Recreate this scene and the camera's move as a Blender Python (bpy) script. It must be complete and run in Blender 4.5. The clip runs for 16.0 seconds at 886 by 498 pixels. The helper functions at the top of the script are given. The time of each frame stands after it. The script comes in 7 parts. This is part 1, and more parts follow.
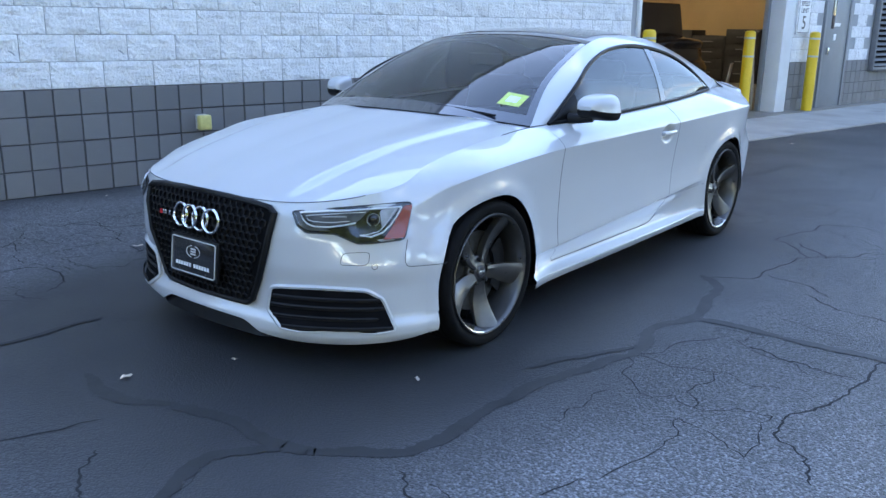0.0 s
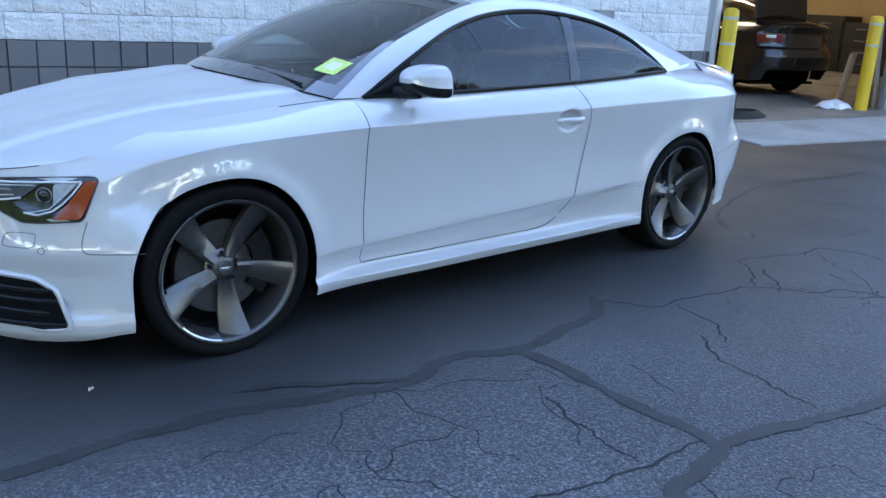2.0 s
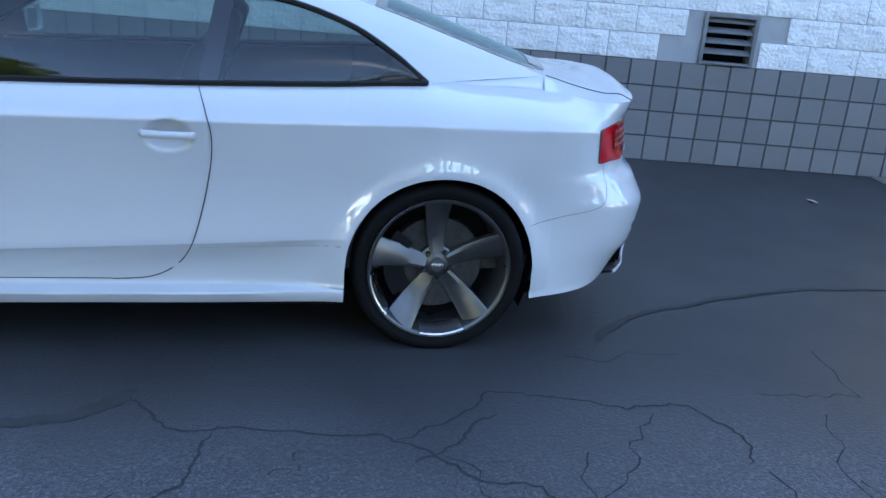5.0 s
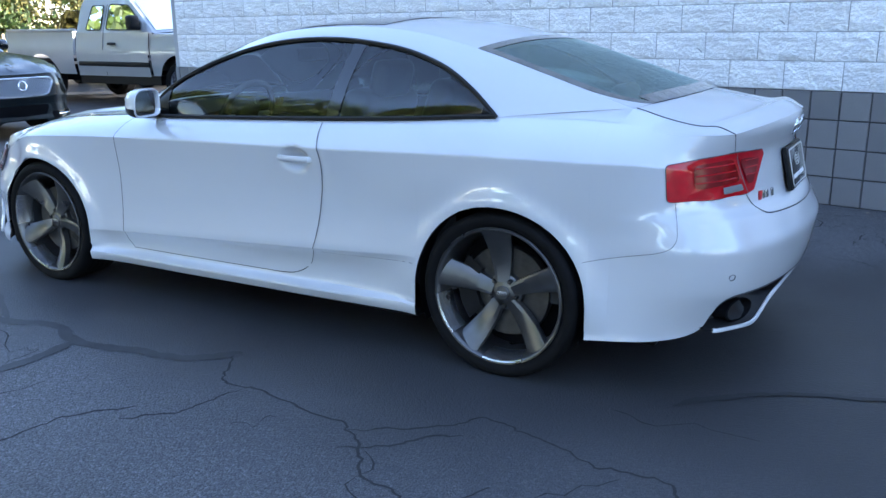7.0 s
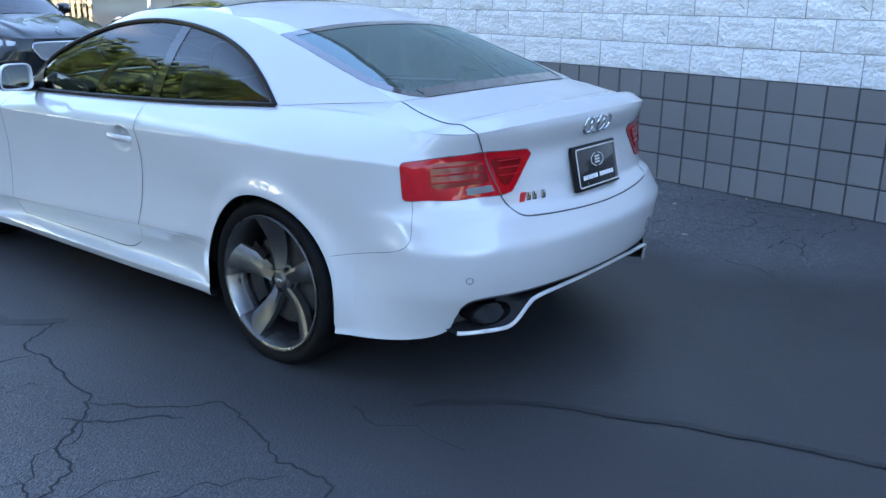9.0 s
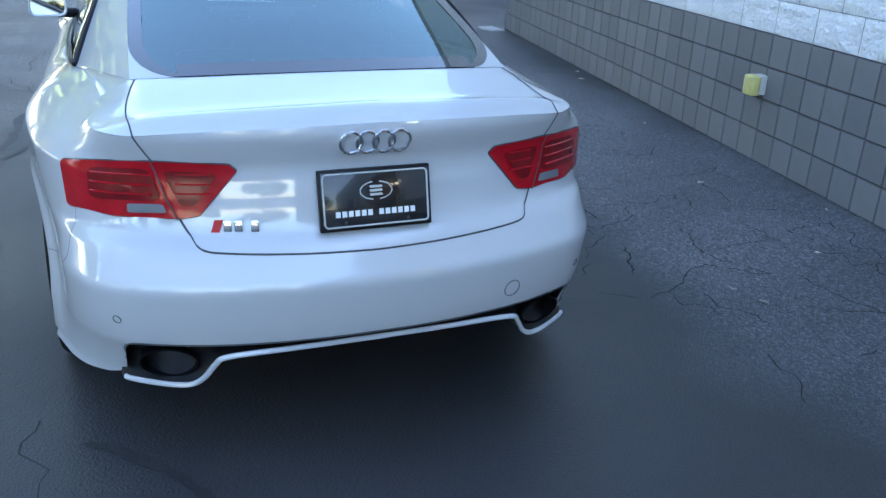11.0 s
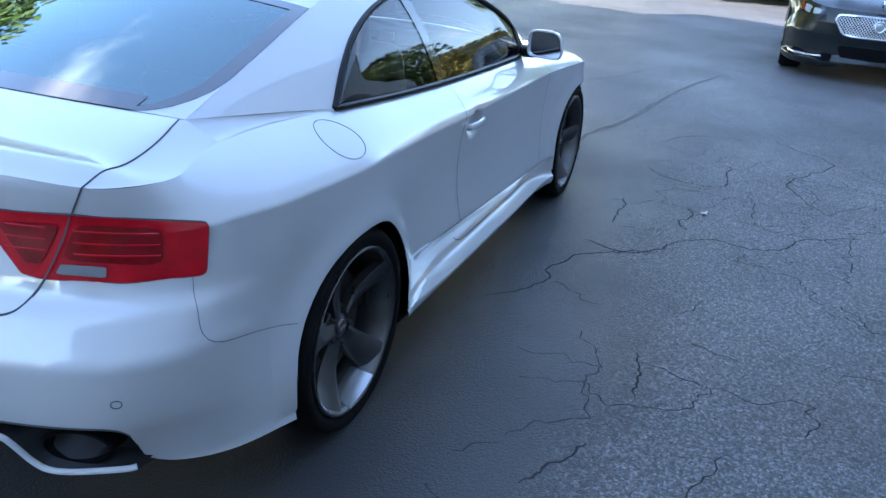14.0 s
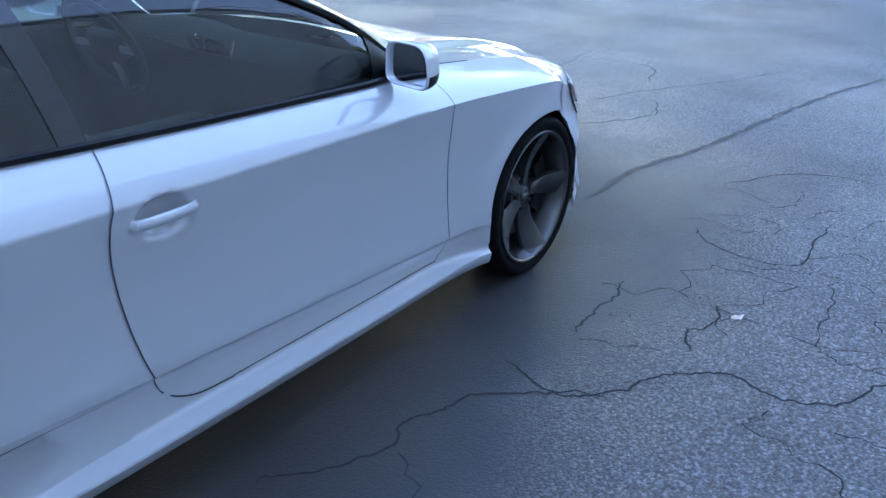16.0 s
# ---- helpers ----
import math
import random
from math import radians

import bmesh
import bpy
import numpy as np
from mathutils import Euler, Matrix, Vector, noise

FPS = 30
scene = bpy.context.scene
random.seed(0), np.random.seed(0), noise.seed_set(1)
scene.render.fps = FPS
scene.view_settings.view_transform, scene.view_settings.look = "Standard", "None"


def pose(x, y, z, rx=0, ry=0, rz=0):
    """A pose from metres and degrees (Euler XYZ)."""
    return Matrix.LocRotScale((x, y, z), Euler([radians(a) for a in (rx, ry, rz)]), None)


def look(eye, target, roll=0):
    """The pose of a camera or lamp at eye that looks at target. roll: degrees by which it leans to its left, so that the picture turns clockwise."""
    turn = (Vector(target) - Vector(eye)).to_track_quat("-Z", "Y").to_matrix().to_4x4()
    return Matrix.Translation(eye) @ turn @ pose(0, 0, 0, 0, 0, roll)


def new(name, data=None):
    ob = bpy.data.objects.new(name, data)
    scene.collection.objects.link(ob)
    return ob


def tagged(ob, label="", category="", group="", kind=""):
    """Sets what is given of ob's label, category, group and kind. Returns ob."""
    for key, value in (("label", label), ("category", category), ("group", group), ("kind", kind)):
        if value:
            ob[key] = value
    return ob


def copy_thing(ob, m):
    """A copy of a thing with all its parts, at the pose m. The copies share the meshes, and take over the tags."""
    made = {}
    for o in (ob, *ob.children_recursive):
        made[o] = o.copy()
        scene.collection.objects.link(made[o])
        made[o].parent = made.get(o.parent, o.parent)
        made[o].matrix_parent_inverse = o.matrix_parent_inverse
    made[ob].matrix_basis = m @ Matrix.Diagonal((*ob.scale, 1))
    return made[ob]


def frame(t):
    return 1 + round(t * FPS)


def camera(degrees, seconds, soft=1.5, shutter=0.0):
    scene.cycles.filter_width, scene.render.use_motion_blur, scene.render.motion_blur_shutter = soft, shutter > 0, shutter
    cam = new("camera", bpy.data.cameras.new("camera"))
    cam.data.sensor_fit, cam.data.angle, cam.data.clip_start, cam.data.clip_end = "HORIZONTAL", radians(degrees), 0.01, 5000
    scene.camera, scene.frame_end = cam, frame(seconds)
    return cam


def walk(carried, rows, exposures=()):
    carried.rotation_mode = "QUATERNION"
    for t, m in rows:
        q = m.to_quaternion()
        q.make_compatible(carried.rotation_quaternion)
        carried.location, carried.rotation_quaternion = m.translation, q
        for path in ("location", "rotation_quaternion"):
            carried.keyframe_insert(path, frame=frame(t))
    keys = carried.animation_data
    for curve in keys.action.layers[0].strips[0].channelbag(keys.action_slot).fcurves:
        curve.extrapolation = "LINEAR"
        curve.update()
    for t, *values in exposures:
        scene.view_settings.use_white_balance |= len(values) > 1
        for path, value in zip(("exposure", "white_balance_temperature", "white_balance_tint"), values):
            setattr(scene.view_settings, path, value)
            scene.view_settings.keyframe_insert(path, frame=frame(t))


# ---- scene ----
cam = camera(55.41, 16.0)

PATH = [
    (0, (4.323, 2.960, 1.396), (2.808, 1.761, 0.880), 0.96),
    (0.5, (4.133, 3.207, 1.399), (2.646, 1.977, 0.871), 0.52),
    (1, (3.745, 3.321, 1.362), (2.308, 2.043, 0.812), 1.36),
    (1.5, (3.285, 3.489, 1.352), (1.941, 2.121, 0.786), 2.17),
    (2, (2.686, 3.645, 1.340), (1.448, 2.183, 0.765), 2.96),
    (2.5, (2.096, 3.748, 1.374), (0.963, 2.208, 0.788), 1.76),
    (3, (1.530, 3.867, 1.396), (0.565, 2.215, 0.812), 3.25),
    (3.5, (0.931, 3.874, 1.377), (0.052, 2.181, 0.776), 4.06),
    (4, (0.255, 3.909, 1.350), (-0.518, 2.165, 0.748), 3.71),
    (4.2, (0.062, 3.908, 1.396), (-0.657, 2.147, 0.776), 4.07),
    (6.3, (-2.231, 3.512, 1.348), (-1.622, 1.709, 0.732), 1.17),
    (6.5, (-2.433, 3.469, 1.342), (-1.642, 1.726, 0.760), 0.05),
    (7, (-2.786, 3.668, 1.338), (-1.797, 2.006, 0.827), -0.67),
    (7.5, (-3.015, 3.768, 1.367), (-1.939, 2.157, 0.871), -1.67),
    (8, (-3.274, 3.682, 1.407), (-2.177, 2.096, 0.875), -1.64),
    (8.5, (-3.587, 3.390, 1.415), (-2.467, 1.835, 0.842), -0.41),
    (9, (-3.853, 2.893, 1.417), (-2.651, 1.404, 0.835), 0.36),
    (9.2, (-3.923, 2.787, 1.446), (-2.684, 1.339, 0.838), 0.65),
    (11.3, (-4.496, 0.301, 1.544), (-2.714, -0.248, 0.823), 1.66),
    (11.5, (-4.529, 0.098, 1.521), (-2.709, -0.361, 0.831), 1.18),
    (12, (-4.490, -0.459, 1.521), (-2.626, -0.626, 0.814), 0.09),
    (12.5, (-4.319, -0.895, 1.491), (-2.460, -0.859, 0.755), 0.01),
    (13, (-4.100, -1.332, 1.498), (-2.272, -1.067, 0.731), 1.55),
    (13.5, (-3.831, -1.689, 1.537), (-2.053, -1.184, 0.771), 3.03),
    (14, (-3.490, -1.936, 1.586), (-1.751, -1.302, 0.828), 4.69),
    (14.5, (-3.028, -2.158, 1.599), (-1.359, -1.368, 0.829), 4.69),
    (15, (-2.586, -2.277, 1.569), (-0.975, -1.394, 0.776), 3.86),
    (15.5, (-2.076, -2.333, 1.555), (-0.498, -1.407, 0.747), 2.13),
    (16, (-1.498, -2.388, 1.512), (0.019, -1.368, 0.699), 2.04),
]
walk(cam, [(t, look(eye, target, roll)) for t, eye, target, roll in PATH], exposures=[(0, 2.70, 6900, 15), (4, 2.65, 6400, 13), (7, 2.76, 6550, 14), (9, 2.78, 6650, 13), (11.5, 2.72, 6900, 10), (12.2, 2.83, 6850, 12), (13.5, 2.98, 6700, 13), (14.5, 2.92, 6500, 12), (16, 3.2, 6400, 17)])

# ---- light ----
world = bpy.data.worlds.new("sky")
scene.world = world
world.use_nodes = True
wn = world.node_tree
wn.nodes.clear()
w_out = wn.nodes.new("ShaderNodeOutputWorld")
w_bg = wn.nodes.new("ShaderNodeBackground")
w_sky = wn.nodes.new("ShaderNodeTexSky")
w_sky.sky_type = "NISHITA"
w_sky.sun_disc = False
SUN_FROM = Vector((-0.58, -0.81, 0.0)).normalized()
SUN_UP = radians(24)
w_sky.sun_elevation = SUN_UP
w_sky.sun_rotation = math.atan2(SUN_FROM.x, SUN_FROM.y)
w_sky.air_density, w_sky.dust_density, w_sky.ozone_density = 1.0, 0.25, 3.2
w_bg.inputs["Strength"].default_value = 0.15
# scattered clouds, brighter and whiter than the sky round them
w_co = wn.nodes.new("ShaderNodeTexCoord")
w_sep = wn.nodes.new("ShaderNodeSeparateXYZ")
w_rise = wn.nodes.new("ShaderNodeMath")
w_rise.operation, w_rise.inputs[1].default_value = "ADD", 0.22
w_flat = wn.nodes.new("ShaderNodeVectorMath")
w_flat.operation = "DIVIDE"
w_noise = wn.nodes.new("ShaderNodeTexNoise")
w_noise.inputs["Scale"].default_value, w_noise.inputs["Detail"].default_value, w_noise.inputs["Roughness"].default_value = 1.7, 7.0, 0.56
w_cover = wn.nodes.new("ShaderNodeMapRange")
w_cover.interpolation_type = "SMOOTHSTEP"
w_cover.inputs["From Min"].default_value, w_cover.inputs["From Max"].default_value = 0.57, 0.74
w_cover.inputs["To Min"].default_value, w_cover.inputs["To Max"].default_value = 0.03, 0.90
w_mix = wn.nodes.new("ShaderNodeMix")
w_mix.data_type = "RGBA"
wn.links.new(w_co.outputs["Generated"], w_sep.inputs[0])
wn.links.new(w_sep.outputs["Z"], w_rise.inputs[0])
wn.links.new(w_co.outputs["Generated"], w_flat.inputs[0])
wn.links.new(w_rise.outputs[0], w_flat.inputs[1])
wn.links.new(w_flat.outputs[0], w_noise.inputs["Vector"])
wn.links.new(w_noise.outputs["Fac"], w_cover.inputs["Value"])
wn.links.new(w_cover.outputs[0], w_mix.inputs["Factor"])
wn.links.new(w_sky.outputs[0], w_mix.inputs["A"])
w_mix.inputs["B"].default_value = (4.2, 4.6, 5.4, 1)
wn.links.new(w_mix.outputs["Result"], w_bg.inputs["Color"])
wn.links.new(w_bg.outputs[0], w_out.inputs["Surface"])

sun = new("sun", bpy.data.lights.new("sun", "SUN"))
sun.data.energy, sun.data.angle, sun.data.color = 3.2, radians(0.5), (1.0, 0.95, 0.87)
sun.matrix_world = look((0, 0, 30), Vector((0, 0, 30)) - Vector((SUN_FROM.x * math.cos(SUN_UP), SUN_FROM.y * math.cos(SUN_UP), math.sin(SUN_UP))))


# ---- materials ----
def mat(name, base, rough=0.5, metal=0.0, coat=0.0, spec=0.5, vary=0.0, scale=8.0, fine=0.0, fine_scale=120.0, bump=0.0, bump_scale=60.0,
        bump_dist=0.004, piece=0.0, stain=None, stain_scale=1.5, rough_vary=0.0, emit=None, power=0.0, island=0.0):
    """A surface: base colour with coarse and fine variation, a relief, wear and a difference from piece to piece."""
    m = bpy.data.materials.new(name)
    m.use_nodes = True
    nt = m.node_tree
    b = nt.nodes["Principled BSDF"]
    b.inputs["Roughness"].default_value = rough
    b.inputs["Metallic"].default_value = metal
    b.inputs["Coat Weight"].default_value = coat
    b.inputs["Coat Roughness"].default_value = 0.03
    b.inputs["Specular IOR Level"].default_value = spec
    co = nt.nodes.new("ShaderNodeTexCoord")
    rgb = nt.nodes.new("ShaderNodeRGB")
    rgb.outputs[0].default_value = (*base, 1)
    col = rgb.outputs[0]

    def noise_tex(sc, detail=6.0):
        n = nt.nodes.new("ShaderNodeTexNoise")
        n.inputs["Scale"].default_value, n.inputs["Detail"].default_value = sc, detail
        nt.links.new(co.outputs["Object"], n.inputs["Vector"])
        return n.outputs["Fac"]

    def scaled(col, fac, amount):
        mr = nt.nodes.new("ShaderNodeMapRange")
        mr.inputs["From Min"].default_value, mr.inputs["From Max"].default_value = 0.3, 0.7
        mr.inputs["To Min"].default_value, mr.inputs["To Max"].default_value = 1 - amount, 1 + amount
        nt.links.new(fac, mr.inputs["Value"])
        mul = nt.nodes.new("ShaderNodeVectorMath")
        mul.operation = "SCALE"
        nt.links.new(col, mul.inputs[0])
        nt.links.new(mr.outputs[0], mul.inputs["Scale"])
        return mul.outputs[0]

    if vary:
        col = scaled(col, noise_tex(scale), vary)
    if fine:
        col = scaled(col, noise_tex(fine_scale, 3.0), fine)
    if piece:
        oi = nt.nodes.new("ShaderNodeObjectInfo")
        col = scaled(col, oi.outputs["Random"], piece)
    if island:
        ge = nt.nodes.new("ShaderNodeNewGeometry")
        col = scaled(col, ge.outputs["Random Per Island"], island)
    if stain:
        ramp = nt.nodes.new("ShaderNodeMapRange")
        ramp.inputs["From Min"].default_value, ramp.inputs["From Max"].default_value = 0.52, 0.72
        nt.links.new(noise_tex(stain_scale, 5.0), ramp.inputs["Value"])
        mx = nt.nodes.new("ShaderNodeMix")
        mx.data_type = "RGBA"
        nt.links.new(ramp.outputs[0], mx.inputs["Factor"])
        nt.links.new(col, mx.inputs["A"])
        mx.inputs["B"].default_value = (*stain, 1)
        col = mx.outputs["Result"]
    nt.links.new(col, b.inputs["Base Color"])
    if rough_vary:
        mr = nt.nodes.new("ShaderNodeMapRange")
        mr.inputs["From Min"].default_value, mr.inputs["From Max"].default_value = 0.3, 0.7
        mr.inputs["To Min"].default_value, mr.inputs["To Max"].default_value = rough - rough_vary, rough + rough_vary
        nt.links.new(noise_tex(scale * 0.7), mr.inputs["Value"])
        nt.links.new(mr.outputs[0], b.inputs["Roughness"])
    if bump:
        bp = nt.nodes.new("ShaderNodeBump")
        bp.inputs["Strength"].default_value, bp.inputs["Distance"].default_value = bump, bump_dist
        nt.links.new(noise_tex(bump_scale, 4.0), bp.inputs["Height"])
        nt.links.new(bp.outputs[0], b.inputs["Normal"])
    if emit:
        b.inputs["Emission Color"].default_value = (*emit, 1)
        b.inputs["Emission Strength"].default_value = power
    return m


def pane(name, tint, gloss=0.02, ior=1.5, sheen=(1, 1, 1)):
    """Thin tinted glass: lets tinted light through and mirrors by Fresnel."""
    m = bpy.data.materials.new(name)
    m.use_nodes = True
    nt = m.node_tree
    nt.nodes.clear()
    out = nt.nodes.new("ShaderNodeOutputMaterial")
    tr = nt.nodes.new("ShaderNodeBsdfTransparent")
    tr.inputs["Color"].default_value = (*tint, 1)
    gl = nt.nodes.new("ShaderNodeBsdfGlossy")
    gl.inputs["Roughness"].default_value = gloss
    gl.inputs["Color"].default_value = (*sheen, 1)
    fr = nt.nodes.new("ShaderNodeFresnel")
    fr.inputs["IOR"].default_value = ior
    mx = nt.nodes.new("ShaderNodeMixShader")
    nt.links.new(fr.outputs[0], mx.inputs[0])
    nt.links.new(tr.outputs[0], mx.inputs[1])
    nt.links.new(gl.outputs[0], mx.inputs[2])
    nt.links.new(mx.outputs[0], out.inputs["Surface"])
    return m


M_PAINT = mat("white_paint", (0.50, 0.51, 0.525), 0.30, coat=1.0, vary=0.012, scale=2.0)
M_PAINT.node_tree.nodes["Principled BSDF"].inputs["Coat IOR"].default_value = 1.75
M_BLACK = mat("black_plastic", (0.007, 0.007, 0.008), 0.42, spec=0.2, vary=0.2, scale=30)
M_GLOSSBLACK = mat("gloss_black", (0.008, 0.008, 0.010), 0.08, coat=0.6, vary=0.1)
M_FRIT = mat("glass_border_black", (0.016, 0.019, 0.030), 0.04, coat=1.0, spec=0.9, vary=0.1)
M_GAP = mat("panel_gap", (0.05, 0.052, 0.058), 0.7, vary=0.2)
M_GLASS = pane("car_glass", (0.62, 0.70, 0.68), ior=1.65)
M_GLASSSIDE = pane("side_glass", (0.50, 0.62, 0.60), ior=1.6)
# rear sheen colours the mirrored sky teal by hand
M_GLASSREAR = pane("rear_glass", (0.26, 0.38, 0.38), ior=2.8, sheen=(0.74, 0.96, 1.0))
M_GLASSDARK = pane("dark_car_glass", (0.30, 0.33, 0.34), ior=1.9)
M_LENS = pane("clear_lens", (0.90, 0.92, 0.94), ior=1.22)
M_TYRE = mat("tyre_rubber", (0.005, 0.005, 0.0055), 0.75, spec=0.12, vary=0.25, scale=18, bump=0.3, bump_scale=150)
M_RIM = mat("titanium_rim", (0.135, 0.132, 0.130), 0.34, metal=0.85, vary=0.10, scale=14, rough_vary=0.08)
M_RIMLIP = mat("polished_rim", (0.52, 0.52, 0.53), 0.24, metal=0.95, vary=0.08, scale=20)
M_CHROME = mat("chrome", (0.72, 0.73, 0.75), 0.08, metal=1.0, vary=0.03)
M_SATIN = mat("satin_aluminium", (0.62, 0.63, 0.64), 0.28, metal=0.9, vary=0.05)
M_DISC = mat("brake_disc", (0.07, 0.068, 0.066), 0.42, metal=0.8, vary=0.2, scale=40)
M_REDLENS = mat("red_lens", (0.42, 0.004, 0.011), 0.10, coat=0.35, spec=0.3, vary=0.15, scale=20)
M_REDDARK = mat("dark_red_lens", (0.17, 0.002, 0.005), 0.2, coat=0.2, spec=0.3, vary=0.25, scale=25)
M_AMBER = mat("amber_reflector", (0.40, 0.045, 0.008), 0.16, coat=0.5, vary=0.12, scale=40)
M_LAMPSILVER = mat("lamp_reflector", (0.55, 0.56, 0.58), 0.25, metal=0.4, vary=0.2, scale=25)
M_LAMPGREY = mat("lamp_lining", (0.42, 0.43, 0.46), 0.35, vary=0.3, scale=30)
M_LAMPBOWL = mat("lamp_bowl_grey", (0.075, 0.078, 0.085), 0.3, vary=0.4, scale=22)
M_LED = mat("daytime_lamp", (0.85, 0.87, 0.9), 0.2, vary=0.02)
M_INTERIOR = mat("interior_dark", (0.022, 0.022, 0.024), 0.62, vary=0.2, scale=10)
M_SEAT = mat("seat_leather", (0.038, 0.036, 0.036), 0.48, vary=0.18, scale=12, bump=0.2, bump_scale=90)
M_MIRROR = mat("mirror_glass", (0.75, 0.77, 0.78), 0.02, metal=1.0)
M_RED = mat("red_badge", (0.55, 0.02, 0.025), 0.3, vary=0.05)
M_STICKER = mat("green_sticker", (0.62, 0.78, 0.20), 0.5, vary=0.12, scale=60)
M_PAPER = mat("white_print", (0.78, 0.78, 0.78), 0.55, vary=0.04)
M_PLATE = mat("plate_black", (0.018, 0.018, 0.020), 0.16, coat=0.5, vary=0.15, scale=20)

M_ASPHALT = mat("asphalt", (0.036, 0.036, 0.038), 0.48, spec=0.38, vary=0.24, scale=0.9, fine=0.35, fine_scale=160,
                stain=(0.034, 0.034, 0.036), stain_scale=0.35, rough_vary=0.10)


def wear_and_shade(m):
    """Two driven lanes where the seal has worn off and the pale stone shows; shade round the car and some sheen are
    painted in as well.
    """
    nt = m.node_tree
    b = nt.nodes["Principled BSDF"]
    col = b.inputs["Base Color"].links[0].from_socket
    co = nt.nodes.new("ShaderNodeTexCoord")
    sep = nt.nodes.new("ShaderNodeSeparateXYZ")
    nz = nt.nodes.new("ShaderNodeTexNoise")
    nz.inputs["Scale"].default_value, nz.inputs["Detail"].default_value = 0.8, 5.0
    nt.links.new(co.outputs["Object"], nz.inputs["Vector"])
    ad = nt.nodes.new("ShaderNodeVectorMath")
    ad.operation = "MULTIPLY_ADD"
    nt.links.new(nz.outputs["Color"], ad.inputs[0])
    ad.inputs[1].default_value = (1.6, 1.1, 0)
    nt.links.new(co.outputs["Object"], ad.inputs[2])
    nt.links.new(ad.outputs[0], sep.inputs[0])

    def ramp(sock, lo, hi):
        r = nt.nodes.new("ShaderNodeMapRange")
        r.interpolation_type = "SMOOTHSTEP"
        r.inputs["From Min"].default_value, r.inputs["From Max"].default_value = lo, hi
        nt.links.new(sock, r.inputs["Value"])
        return r.outputs[0]

    def times(a, c, op="MULTIPLY"):
        n = nt.nodes.new("ShaderNodeMath")
        n.operation = op
        nt.links.new(a, n.inputs[0])
        nt.links.new(c, n.inputs[1])
        return n.outputs[0]
    x, y = sep.outputs["X"], sep.outputs["Y"]
    # left side: wear, plus an even lightening that paints in the asphalt's sheen
    worn_and_sheen = nt.nodes.new("ShaderNodeMath")
    worn_and_sheen.operation = "MULTIPLY_ADD"
    nt.links.new(ramp(x, 0.6, 2.8), worn_and_sheen.inputs[0])
    worn_and_sheen.inputs[1].default_value, worn_and_sheen.inputs[2].default_value = 0.75, 0.42
    left = times(ramp(y, 1.6, 2.6), worn_and_sheen.outputs[0])
    # starts clear of the car, so the ground beside it keeps a painted-in shade
    right = times(times(ramp(y, -0.7, -1.3), ramp(y, -3.2, -2.4)), ramp(x, -3.4, -0.2))
    front = times(ramp(x, 3.4, 5.2), ramp(y, -2.6, -1.6))
    mask = times(times(left, right, "MAXIMUM"), front, "MAXIMUM")
    # single stones, each of its own shade
    grit = nt.nodes.new("ShaderNodeTexVoronoi")
    grit.inputs["Scale"].default_value = 120.0
    nt.links.new(co.outputs["Object"], grit.inputs["Vector"])
    shade = nt.nodes.new("ShaderNodeSeparateColor")
    nt.links.new(grit.outputs["Color"], shade.inputs[0])
    bright = nt.nodes.new("ShaderNodeMath")
    bright.operation = "MULTIPLY_ADD"
    nt.links.new(ramp(shade.outputs[0], 0.25, 1.0), bright.inputs[0])
    bright.inputs[1].default_value, bright.inputs[2].default_value = 2.6, 1.1
    # pits and open patches between the stones
    pit = nt.nodes.new("ShaderNodeTexNoise")
    pit.inputs["Scale"].default_value, pit.inputs["Detail"].default_value, pit.inputs["Roughness"].default_value = 70.0, 4.0, 0.62
    nt.links.new(co.outputs["Object"], pit.inputs["Vector"])
    open_up = nt.nodes.new("ShaderNodeMapRange")
    open_up.inputs["From Min"].default_value, open_up.inputs["From Max"].default_value = 0.36, 0.62
    open_up.inputs["To Min"].default_value, open_up.inputs["To Max"].default_value = 0.15, 1.30
    nt.links.new(pit.outputs["Fac"], open_up.inputs["Value"])
    speck = times(bright.outputs[0], open_up.outputs[0])
    dome = nt.nodes.new("ShaderNodeMath")
    dome.operation = "MULTIPLY_ADD"
    nt.links.new(grit.outputs["Distance"], dome.inputs[0])
    dome.inputs[1].default_value = -0.9
    nt.links.new(times(shade.outputs[1], pit.outputs["Fac"], "ADD"), dome.inputs[2])
    bp = nt.nodes.new("ShaderNodeBump")
    bp.inputs["Distance"].default_value = 0.0075
    nt.links.new(ramp(mask, -0.36, 0.8), bp.inputs["Strength"])
    nt.links.new(dome.outputs[0], bp.inputs["Height"])
    nt.links.new(bp.outputs[0], b.inputs["Normal"])
    gain = nt.nodes.new("ShaderNodeMath")
    gain.operation = "MULTIPLY_ADD"
    nt.links.new(times(mask, speck), gain.inputs[0])
    gain.inputs[1].default_value, gain.inputs[2].default_value = 1.6, 1.0
    mul = nt.nodes.new("ShaderNodeVectorMath")
    mul.operation = "SCALE"
    nt.links.new(col, mul.inputs[0])
    nt.links.new(gain.outputs[0], mul.inputs["Scale"])
    nt.links.new(mul.outputs[0], b.inputs["Base Color"])


